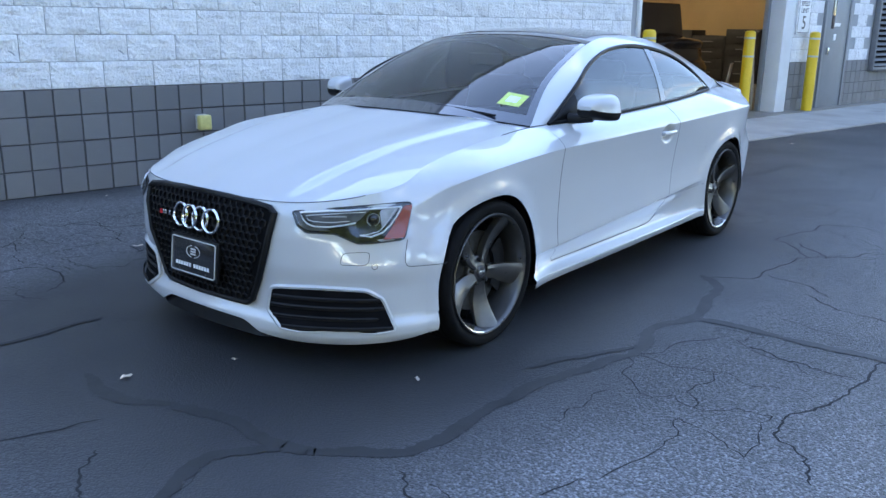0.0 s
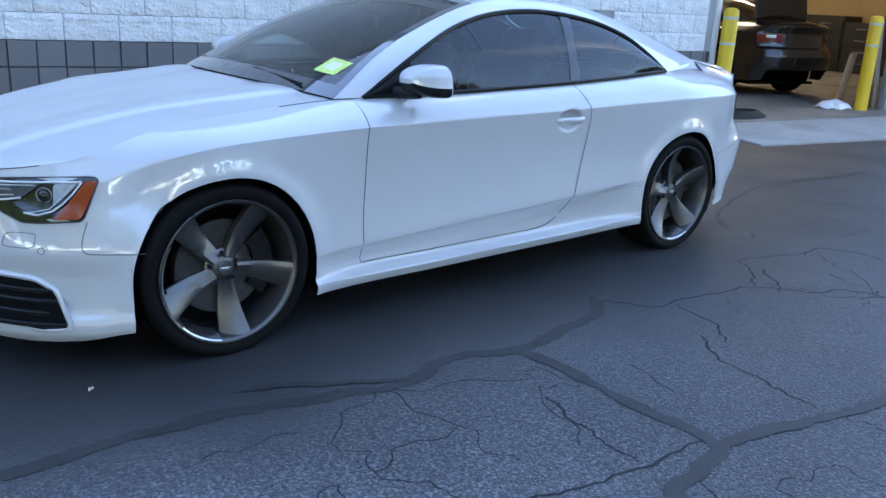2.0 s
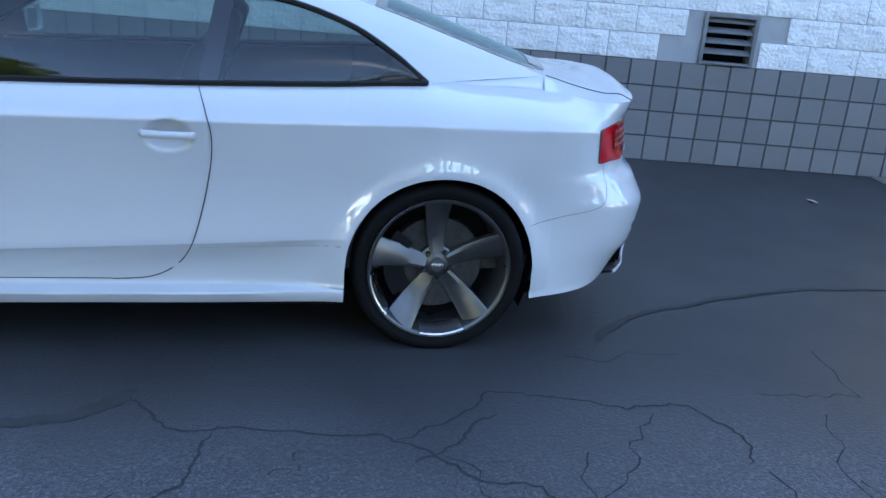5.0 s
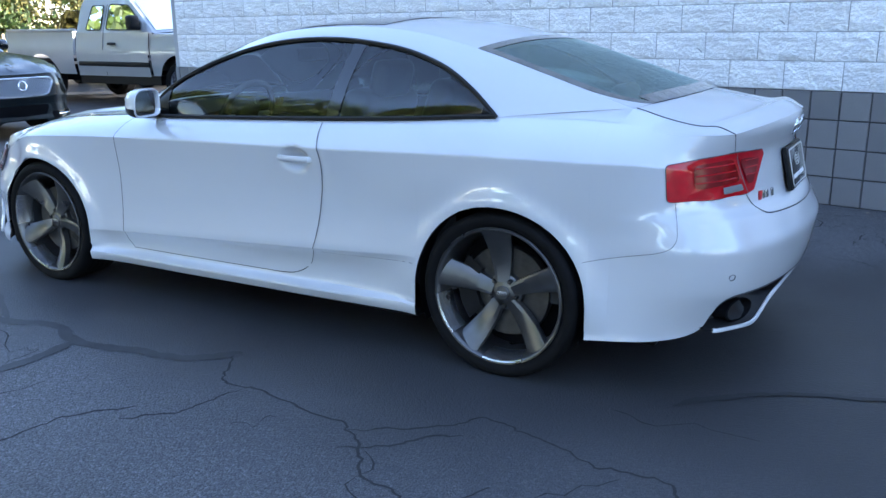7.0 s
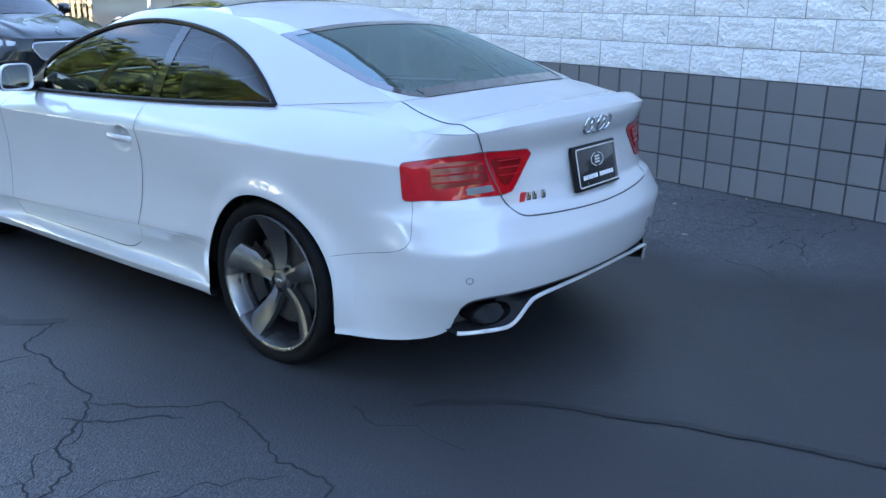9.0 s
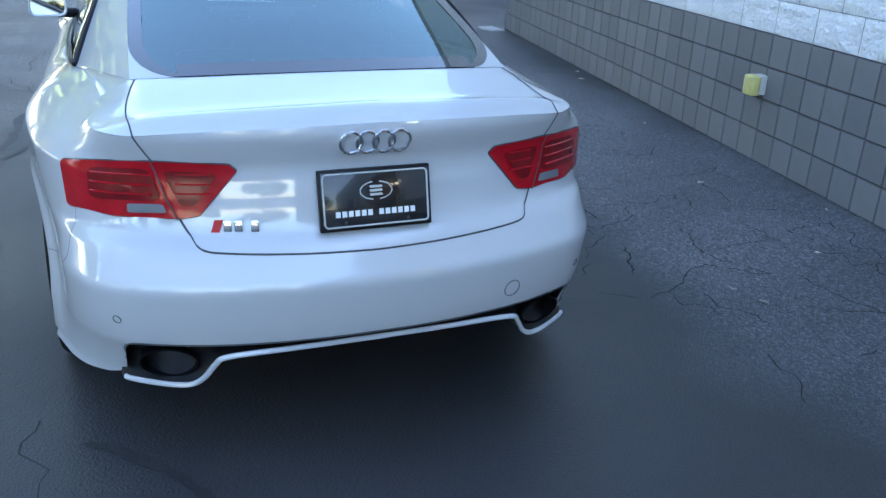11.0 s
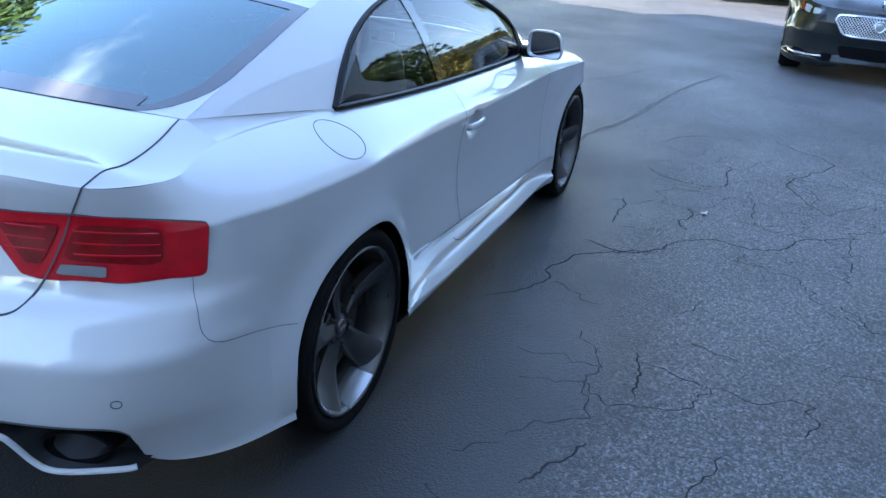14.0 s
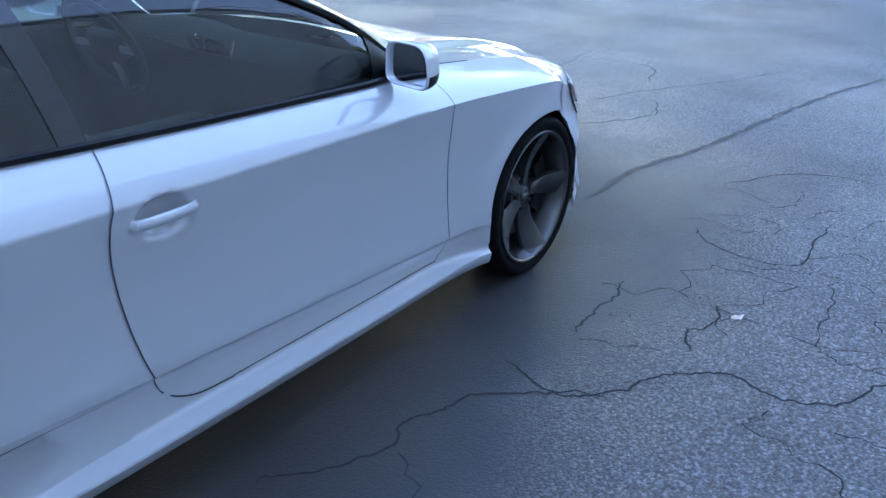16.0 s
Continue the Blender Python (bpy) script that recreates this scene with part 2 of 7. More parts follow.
wear_and_shade(M_ASPHALT)
M_TAR = mat("tar_seal", (0.030, 0.030, 0.031), 0.54, spec=0.3, vary=0.25, scale=9, bump=0.35, bump_scale=60, bump_dist=0.003)
M_CRACK = mat("crack_shadow", (0.016, 0.016, 0.017), 0.9, vary=0.3, scale=30)
M_CONCRETE = mat("apron_concrete", (0.36, 0.345, 0.32), 0.8, vary=0.12, scale=1.6, fine=0.10, fine_scale=90, bump=0.3, bump_scale=80, stain=(0.24, 0.23, 0.215), stain_scale=0.9)
M_WHITEBLOCK = mat("white_split_face", (0.78, 0.78, 0.78), 0.85, vary=0.06, scale=5, fine=0.07, fine_scale=60, bump=0.9, bump_scale=34, bump_dist=0.022, piece=0.03)
M_GREYBLOCK = mat("grey_painted_block", (0.165, 0.163, 0.166), 0.62, vary=0.07, scale=3, fine=0.08, fine_scale=150, bump=0.35, bump_scale=170, bump_dist=0.003, piece=0.075,
                  stain=(0.135, 0.133, 0.134), stain_scale=2.2)
M_MORTARWHITE = mat("white_mortar", (0.36, 0.37, 0.38), 0.9, vary=0.08, scale=6)
M_MORTARGREY = mat("grey_mortar", (0.060, 0.060, 0.065), 0.9, vary=0.15, scale=6)
M_WHITEWALL = mat("white_painted_wall", (0.62, 0.64, 0.66), 0.8, vary=0.05, scale=2, bump=0.5, bump_scale=25, bump_dist=0.012)
M_YELLOW = mat("yellow_bollard", (0.72, 0.47, 0.015), 0.42, vary=0.06, scale=5, stain=(0.60, 0.38, 0.02), stain_scale=3)
M_TAPE = mat("grey_reflective_tape", (0.45, 0.46, 0.42), 0.4, vary=0.08, scale=30)
M_STEELDOOR = mat("grey_steel_door", (0.20, 0.21, 0.225), 0.5, vary=0.06, scale=4)
M_LOUVRE = mat("grey_louvre", (0.16, 0.165, 0.175), 0.5, vary=0.12, scale=8)
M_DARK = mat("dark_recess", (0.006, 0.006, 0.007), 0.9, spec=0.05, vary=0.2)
M_JAMB = mat("white_jamb", (0.66, 0.67, 0.68), 0.55, vary=0.05, scale=3)
M_GARAGEWALL = mat("tan_garage_wall", (0.34, 0.24, 0.12), 0.8, vary=0.10, scale=1.2, fine=0.06)
M_GARAGEFLOOR = mat("garage_floor", (0.22, 0.20, 0.175), 0.55, vary=0.18, scale=1.4, stain=(0.11, 0.10, 0.09), stain_scale=0.9)
M_LIFT = mat("blue_lift", (0.02, 0.055, 0.16), 0.45, vary=0.1)
M_TUBE = mat("fluorescent_tube", (0.9, 0.9, 0.85), 0.4, emit=(1.0, 0.88, 0.62), power=14.0)
M_CARD = mat("cardboard", (0.34, 0.24, 0.14), 0.8, vary=0.1, scale=6)
M_WOOD = mat("weathered_board", (0.28, 0.22, 0.17), 0.75, vary=0.2, scale=14)
M_REDPAINT = mat("red_board", (0.30, 0.035, 0.03), 0.5, vary=0.15)
M_HOSE = mat("black_hose", (0.015, 0.015, 0.016), 0.5, vary=0.2)
M_LAMPBODY = mat("lamp_bracket", (0.52, 0.52, 0.50), 0.5, vary=0.08)
M_LAMPYELLOW = mat("yellowed_lamp_cover", (0.62, 0.55, 0.20), 0.35, vary=0.12, scale=30)
M_NAVY = mat("dark_green_paint", (0.005, 0.009, 0.010), 0.22, coat=0.45, spec=0.3, vary=0.1)
M_DARKCAR = mat("dark_car_paint", (0.012, 0.010, 0.010), 0.22, coat=1.0, vary=0.1)
M_SILVER = mat("silver_paint", (0.40, 0.405, 0.41), 0.36, metal=0.3, coat=0.8, vary=0.03, scale=3)
M_BARK = mat("bark", (0.085, 0.065, 0.048), 0.9, vary=0.3, scale=12, bump=0.6, bump_scale=25, bump_dist=0.02)
M_LEAF = mat("leaves", (0.085, 0.125, 0.028), 0.6, vary=0.35, scale=0.8, island=0.45)
M_LEAFY = mat("yellow_leaves", (0.19, 0.165, 0.035), 0.6, vary=0.35, scale=0.8, island=0.45)
M_FENCE = mat("fence_wood", (0.30, 0.235, 0.15), 0.8, vary=0.2, scale=8, piece=0.2)
M_GRASS = mat("verge_grass", (0.06, 0.085, 0.025), 0.9, vary=0.35, scale=3, fine=0.3)
M_DRYLEAF = mat("dry_leaf", (0.52, 0.44, 0.36), 0.7, vary=0.3, scale=60, piece=0.4)


# ---- mesh helpers ----
def smoothstep(a, b, x):
    k = min(1.0, max(0.0, (x - a) / (b - a)))
    return k * k * (3 - 2 * k)


class Curve:
    """A smooth curve through keys (a number and a value or point each), without overshoot."""

    def __init__(self, keys):
        self.t = [float(k[0]) for k in keys]
        self.v = np.array([k[1] for k in keys], float)
        if self.v.ndim == 1:
            self.v = self.v[:, None]
        n = len(self.t)
        h = np.diff(self.t)[:, None]
        d = np.diff(self.v, axis=0) / h
        m = np.zeros_like(self.v)
        m[0], m[-1] = d[0], d[-1]
        for i in range(1, n - 1):
            same = d[i - 1] * d[i] > 0
            w1, w2 = 2 * h[i] + h[i - 1], h[i] + 2 * h[i - 1]
            with np.errstate(divide="ignore", invalid="ignore"):
                hm = (w1 + w2) / (w1 / d[i - 1] + w2 / d[i])
            m[i] = np.where(same, hm, 0)
        self.m = m

    def __call__(self, x):
        t = self.t
        x = min(max(x, t[0]), t[-1])
        i = min(max(int(np.searchsorted(t, x, side="right")) - 1, 0), len(t) - 2)
        h = t[i + 1] - t[i]
        k = (x - t[i]) / h
        a, b = 2 * k ** 3 - 3 * k ** 2 + 1, k ** 3 - 2 * k ** 2 + k
        c, e = -2 * k ** 3 + 3 * k ** 2, k ** 3 - k ** 2
        r = a * self.v[i] + b * h * self.m[i] + c * self.v[i + 1] + e * h * self.m[i + 1]
        return float(r[0]) if len(r) == 1 else Vector(r)


class Path:
    """A rounded path through points, by Catmull-Rom, over 0 to 1 less than their number."""

    def __init__(self, pts):
        self.p = [Vector(p) for p in pts]

    def __call__(self, t):
        n = len(self.p)
        t = min(max(t, 0.0), n - 1.0)
        i = min(int(t), n - 2)
        k = t - i
        p1, p2 = self.p[i], self.p[i + 1]
        p0 = self.p[i - 1] if i else 2 * p1 - p2
        p3 = self.p[i + 2] if i + 2 < n else 2 * p2 - p1
        return 0.5 * (2 * p1 + (p2 - p0) * k + (2 * p0 - 5 * p1 + 4 * p2 - p3) * k * k + (3 * p1 - p0 - 3 * p2 + p3) * k ** 3)


class HalfPath(Path):
    """Such a path whose two ends lie on the middle line y = 0 and cross it square."""

    def __init__(self, pts):
        self.p = [Vector(p) for p in pts]
        self.full = Path([(pts[1][0], -pts[1][1])] + list(pts) + [(pts[-2][0], -pts[-2][1])])

    def __call__(self, t):
        return self.full(min(max(t, 0.0), len(self.p) - 1.0) + 1)


def mesh_of(name, verts, faces, material, smooth=35):
    me = bpy.data.meshes.new(name)
    me.from_pydata([tuple(v) for v in verts], [], faces)
    me.validate()
    if material:
        me.materials.append(material)
    if smooth:
        me.shade_smooth()
        if smooth < 180:
            me.set_sharp_from_angle(angle=radians(smooth))
    me.update()
    return me


def piece(name, verts, faces, material, parent=None, label="", smooth=35, m=None):
    ob = new(name, mesh_of(name, verts, faces, material, smooth))
    if parent:
        ob.parent = parent
    if m is not None:
        ob.matrix_local = m
    if label:
        tagged(ob, label)
    return ob


def part(name, bm, material, parent=None, label="", smooth=35, m=None):
    """Links a bmesh as one mesh object under a thing or under a part."""
    me = bpy.data.meshes.new(name)
    bm.normal_update()
    bm.to_mesh(me)
    bm.free()
    me.materials.append(material)
    if smooth:
        me.shade_smooth()
        if smooth < 180:
            me.set_sharp_from_angle(angle=radians(smooth))
    ob = new(name, me)
    if parent:
        ob.parent = parent
    if m is not None:
        ob.matrix_local = m
    if label:
        tagged(ob, label)
    return ob


def box(x0, x1, y0, y1, z0, z1, bevel=0.0, segs=2):
    bm = bmesh.new()
    bmesh.ops.create_cube(bm, size=1)
    for v in bm.verts:
        v.co = Vector((x0 + (v.co.x + 0.5) * (x1 - x0), y0 + (v.co.y + 0.5) * (y1 - y0), z0 + (v.co.z + 0.5) * (z1 - z0)))
    if bevel:
        bmesh.ops.bevel(bm, geom=bm.edges[:], offset=bevel, segments=segs, affect="EDGES", profile=0.5)
    return bm


def grid_faces(n, m, base=0, flip=False):
    out = []
    for i in range(n - 1):
        for j in range(m - 1):
            a = base + i * m + j
            q = (a, a + 1, a + m + 1, a + m)
            out.append(q[::-1] if flip else q)
    return out


def lathe(profile, n=48, axis="y"):
    """A closed turn of (radius, along) points about an axis."""
    verts, faces = [], []
    k = len(profile)
    for i in range(n):
        a = 2 * math.pi * i / n
        for r, d in profile:
            verts.append((r * math.cos(a), d, r * math.sin(a)) if axis == "y" else (r * math.cos(a), r * math.sin(a), d))
    for i in range(n):
        for j in range(k - 1):
            a, b = i * k + j, ((i + 1) % n) * k + j
            faces.append((a, a + 1, b + 1, b))
    return verts, faces


def tube(points, radius, n=8, closed=False, flat=1.0):
    """A round rod along points."""
    pts = [Vector(p) for p in points]
    verts, faces = [], []
    k = len(pts)
    ref = None
    for i, p in enumerate(pts):
        a = pts[(i - 1) % k] if closed or i else p
        b = pts[(i + 1) % k] if closed or i < k - 1 else p
        t = (b - a).normalized()
        if ref is None:
            ref = Vector((0, 0, 1)) if abs(t.z) < 0.9 else Vector((1, 0, 0))
        u = (ref - t * ref.dot(t)).normalized()
        ref = u
        w = t.cross(u)
        for j in range(n):
            an = 2 * math.pi * j / n
            verts.append(p + u * (radius * math.cos(an)) + w * (radius * flat * math.sin(an)))
    for i in range(k if closed else k - 1):
        for j in range(n):
            a, b = i * n + j, i * n + (j + 1) % n
            c, d = ((i + 1) % k) * n + (j + 1) % n, ((i + 1) % k) * n + j
            faces.append((a, d, c, b))
    if not closed:
        faces.append(tuple(range(n)))
        faces.append(tuple((k - 1) * n + j for j in reversed(range(n))))
    return verts, faces


def mirrored(verts, faces):
    return [(v[0], -v[1], v[2]) for v in verts], [tuple(reversed(f)) for f in faces]


def both(verts, faces):
    v2, f2 = mirrored(verts, faces)
    n = len(verts)
    return list(verts) + v2, list(faces) + [tuple(n + i for i in f) for f in f2]


def text_on(name, words, size, m, material, parent=None, depth=0.001):
    cu = bpy.data.curves.new(name, "FONT")
    cu.body, cu.size, cu.extrude = words, size, depth
    cu.align_x, cu.align_y = "CENTER", "CENTER"
    tmp = new(name + "_tmp", cu)
    me = bpy.data.meshes.new_from_object(tmp.evaluated_get(bpy.context.evaluated_depsgraph_get()))
    bpy.data.objects.remove(tmp)
    me.materials.clear()
    me.materials.append(material)
    ob = new(name, me)
    if parent:
        ob.parent = parent
    ob.matrix_local = m
    return ob


def thing(name, label, category, m=None, group="", kind=""):
    ob = new(name)
    if m is not None:
        ob.matrix_world = m
    return tagged(ob, label, category, group, kind)


# ---- the ground and the building ----
WALL = pose(0, 0, 0, 0, 0, -9.5) @ pose(0, -3.22, 0)          # x along the wall towards its corner, y out from its face
WALL_INV = WALL.inverted()
RISE = 0.05
X_CORNER, X_OPEN, X_SHUT, X_FAR = 6.60, -5.80, -9.75, -26.0
BLOCK = 0.2032
BUILDING_H = 5.6


def ground_z(x, y):
    p = WALL_INV @ Vector((x, y, 0))
    return RISE * (1 - smoothstep(0.1, 1.7, p.y)) * smoothstep(X_CORNER + 1.2, X_CORNER - 1.0, p.x)


def build_ground():
    def steps(a, b, fine0, fine1, d, coarse):
        out = [fine0 + i * d for i in range(int((fine1 - fine0) / d) + 1)]
        x = out[-1]
        g = d
        while x < b:
            g *= 1.35
            x += g
            out.append(min(x, b))
        x, g = out[0], d
        while x > a:
            g *= 1.35
            x -= g
            out.insert(0, max(x, a))
        return out
    xs = steps(-900, 900, -12, 10, 0.25, 0)
    ys = steps(-900, 900, -7, 6, 0.25, 0)
    verts = [(x, y, ground_z(x, y)) for x in xs for y in ys]
    g = piece("ground", verts, grid_faces(len(xs), len(ys), flip=True), M_ASPHALT, smooth=180)
    return tagged(g, "dark weathered asphalt lot with cracks and tar seams", "ground", kind="structure")


ground = build_ground()


def cut_box(parent, name, x0, x1, y0, y1, z0, z1, material, label=""):
    return part(name, box(x0, x1, y0, y1, z0, z1), material, parent, label, smooth=0)


wall_n = tagged(new("wall_north"), "block wall, white split-face courses over a grey painted band", "wall", kind="structure")
wall_n.matrix_world = WALL
BAND = RISE + 4 * BLOCK
VENT = (-4.02, -3.58, BAND + 0.005, BAND + 2 * BLOCK - 0.005)
# core behind the blocks, with the vent's hole left open
for a, b, c, d in ((VENT[1], X_CORNER, 0.0, BUILDING_H), (X_OPEN, VENT[0], 0.0, BUILDING_H), (VENT[0], VENT[1], 0.0, VENT[2]), (VENT[0], VENT[1], VENT[3], BUILDING_H)):
    cut_box(wall_n, "wall_core", a, b, -0.20, -0.014, max(c, BAND), d, M_MORTARWHITE) if d > BAND else None
    if c < BAND:
        cut_box(wall_n, "wall_core", a, b, -0.20, -0.010, c, BAND, M_MORTARGREY)
wall_e = tagged(part("wall_east", box(-0.20 + X_CORNER - 0.0, X_CORNER, -14.0, -0.20, 0.0, BUILDING_H), M_WHITEWALL), "white painted end wall of the building", "wall", kind="structure")
wall_e.matrix_world = WALL
wall_w = tagged(new("wall_west"), "block wall beside the garage, white over a grey band", "wall", kind="structure")
wall_w.matrix_world = WALL
cut_box(wall_w, "wall_core", X_FAR, X_SHUT - 0.02, -0.20, -0.010, 0.0, BAND, M_MORTARGREY)
cut_box(wall_w, "wall_core", X_FAR, X_SHUT - 0.02, -0.20, -0.014, BAND, BUILDING_H, M_MORTARWHITE)
cut_box(wall_w, "door_header", X_SHUT, X_OPEN, -0.20, -0.002, 3.65, BUILDING_H, M_WHITEWALL)
roof_slab = tagged(part("roof", box(X_FAR, X_CORNER, -14.0, 0.0, BUILDING_H, BUILDING_H + 0.15), M_CONCRETE), "flat roof of the building", "roof", kind="structure")
roof_slab.matrix_world = WALL
wall_s = tagged(part("wall_south", box(X_FAR, X_CORNER, -14.2, -14.0, 0.0, BUILDING_H), M_WHITEWALL), "plain rear wall of the building", "wall", kind="structure")
wall_s.matrix_world = WALL
wall_f = tagged(part("wall_far", box(X_FAR - 0.2, X_FAR, -14.0, 0.0, 0.0, BUILDING_H), M_WHITEWALL), "plain far end wall of the building", "wall", kind="structure")
wall_f.matrix_world = WALL

# block meshes that alike pieces share
rng = random.Random(7)


def rough_block(w, h, deep, nx, nz, amp, seed):
    """A split-face block: its front broken and uneven, its edges chipped back."""
    r = random.Random(seed)
    verts, faces = [], []
    for i in range(nx + 1):
        for j in range(nz + 1):
            u, v = i / nx, j / nz
            edge = min(u, 1 - u) * w, min(v, 1 - v) * h
            e = smoothstep(-0.004, 0.016, min(edge))
            n = noise.noise(Vector((u * 3.1 + seed * 7.3, v * 2.1 + seed * 3.1, seed))) * 0.6 + noise.noise(Vector((u * 8 + seed * 5.3, v * 5, seed * 2.0))) * 0.4
            y = e * (deep + amp * n + amp * 0.35 * (r.random() - 0.5)) + 0.004 * (e - 1)
            verts.append((u * w, y, v * h))
    faces += grid_faces(nx + 1, nz + 1)
    return mesh_of("split_face_block", verts, faces, M_WHITEBLOCK, 180)


def flat_block(w, h, deep, ch, material, name):
    """A smooth block with a small bevel round its face."""
    v = [(0, -0.01, 0), (w, -0.01, 0), (w, -0.01, h), (0, -0.01, h), (ch, deep, ch), (w - ch, deep, ch), (w - ch, deep, h - ch), (ch, deep, h - ch)]
    f = [(4, 7, 6, 5), (0, 4, 5, 1), (1, 5, 6, 2), (2, 6, 7, 3), (3, 7, 4, 0)]
    return mesh_of(name, v, f, material, 0)


GAP = 0.010
SPLIT = [rough_block(2 * BLOCK - 0.005, BLOCK - 0.005, 0.002, 14, 8, 0.026, k) for k in range(8)]
SPLIT_HALF = [rough_block(BLOCK - 0.005, BLOCK - 0.005, 0.002, 8, 8, 0.026, 20 + k) for k in range(3)]
SCORED = [flat_block(BLOCK - g, BLOCK - g, d, 0.003, M_GREYBLOCK, "scored_block") for g, d in ((0.009, 0.0), (0.010, 0.0015), (0.008, -0.001))]


def put_piece(name, me, parent, x, z):
    ob = bpy.data.objects.new(name, me)
    scene.collection.objects.link(ob)
    ob.parent = parent
    ob.location = (x, 0.0, z)


def lay_blocks(parent, x0, x1, rows, holes, limit_z):
    """The courses of a wall: grey scored blocks below, white split-face blocks above."""
    k0, k1 = math.ceil(x0 / BLOCK), math.floor(x1 / BLOCK)
    rest_v, rest_f = [], []
    for r in range(4):
        for k in range(k0, k1):
            put_piece("scored_block", SCORED[rng.randrange(3)], parent, k * BLOCK + 0.0045, RISE + r * BLOCK + 0.0045)
        for a, b in ((x0, k0 * BLOCK), (k1 * BLOCK, x1)):
            if b - a > 0.03:
                put_piece("scored_block", flat_block(b - a - 0.009, BLOCK - 0.009, 0.0, 0.003, M_GREYBLOCK, "scored_block"), parent, a + 0.0045, RISE + r * BLOCK + 0.0045)
    for r in range(rows):
        z = BAND + r * BLOCK
        k = k0 - (r % 2)
        while k < k1:
            a, b = max(k, k0), min(k + 2, k1)
            xa, xb = a * BLOCK, b * BLOCK
            blocked = any(xb > h[0] + 0.02 and xa < h[1] - 0.02 and z + BLOCK > h[2] + 0.02 and z < h[3] - 0.02 for h in holes)
            if not blocked:
                me = SPLIT[rng.randrange(8)] if b - a == 2 else SPLIT_HALF[rng.randrange(3)]
                if z < limit_z:
                    put_piece("split_face_block", me, parent, xa + 0.004, z + 0.004)
                else:
                    n = len(rest_v)
                    rest_v += [(v.co.x + xa + 0.004, v.co.y, v.co.z + z + 0.004) for v in me.vertices]
                    rest_f += [tuple(n + i for i in p.vertices) for p in me.polygons]
            k += 2
    if rest_v:
        tagged(piece("upper_blocks", rest_v, rest_f, M_WHITEBLOCK, parent, smooth=180), kind="stuff")


# garage
garage_floor = tagged(part("garage_floor", box(-17.0, -5.2, -12.0, 0.25, 0.0, RISE + 0.012), M_GARAGEFLOOR, smooth=0), "worn concrete garage floor", "floor", kind="structure")
garage_floor.matrix_world = WALL
for nm, a in (("garage_wall_back", (-17.0, -5.2, -12.2, -12.0, 0, 5.0)), ("garage_wall_side", (-5.2, -5.0, -12.0, -0.21, 0, 5.0)), ("garage_wall_end", (-17.2, -17.0, -12.0, -0.21, 0, 5.0))):
    o = tagged(part(nm, box(*a), M_GARAGEWALL, smooth=0), "tan painted inside wall of the garage", "wall", kind="structure")
    o.matrix_world = WALL
o = tagged(part("ceiling", box(-17.0, -5.2, -12.0, -0.21, 5.0, 5.1), M_GARAGEWALL, smooth=0), "tan garage ceiling", "ceiling", kind="structure")
o.matrix_world = WALL
jamb = tagged(new("door_frame"), "white painted steel frame round the garage opening", "door frame", kind="structure")
jamb.matrix_world = WALL
part("frame_post", box(X_OPEN - 0.07, X_OPEN, -0.22, 0.02, 0.0, 3.65, 0.006), M_JAMB, jamb)
part("frame_post", box(X_SHUT - 0.34, X_SHUT, -0.24, 0.03, 0.0, 3.65, 0.006), M_JAMB, jamb)
part("door_track", box(X_SHUT + 0.0, X_SHUT + 0.06, -0.30, -0.22, RISE, 3.6, 0.004), M_STEELDOOR, jamb)
part("door_track", box(X_OPEN - 0.12, X_OPEN - 0.07, -0.30, -0.22, RISE, 3.6, 0.004), M_STEELDOOR, jamb)

# apron before the garage
ap = [(-12.6, 0.0), (-5.62, 0.0), (-5.35, 0.35), (-5.20, 1.42), (-9.0, 1.55), (-26.0, 1.85), (-26.0, 0.0)]
av = [(x, y, z) for z in (RISE - 0.06, RISE + 0.006) for x, y in ap]
for k in (10, 11, 12):
    av[k] = (av[k][0], av[k][1], RISE * 0.35 + 0.006)
n = len(ap)
apron = piece("pavement", av, [tuple(range(2 * n - 1, n - 1, -1))] + [(i, (i + 1) % n, n + (i + 1) % n, n + i) for i in range(n)], M_CONCRETE, smooth=0)
tagged(apron, "pale concrete apron before the garage", "pavement", kind="structure")
apron.matrix_world = WALL


def bollard(x, y, h=1.32):
    b = thing("bollard", "yellow steel bollard with two grey reflective bands", "bollard", WALL @ pose(x, y, RISE), "bollards at the garage")
    piece("post", *lathe([(0.001, h), (0.05, h - 0.004), (0.078, h - 0.022), (0.086, h - 0.05), (0.087, 0.0)], 32, "z"), M_YELLOW, b)
    for z in (h - 0.13, h - 0.42):
        piece("reflective_band", *lathe([(0.0872, z), (0.0885, z + 0.001), (0.0885, z + 0.028), (0.0872, z + 0.029)], 32, "z"), M_TAPE, b)


bollard(-5.93, 0.12)
bollard(-9.28, -0.28)
bollard(-10.62, 0.16)

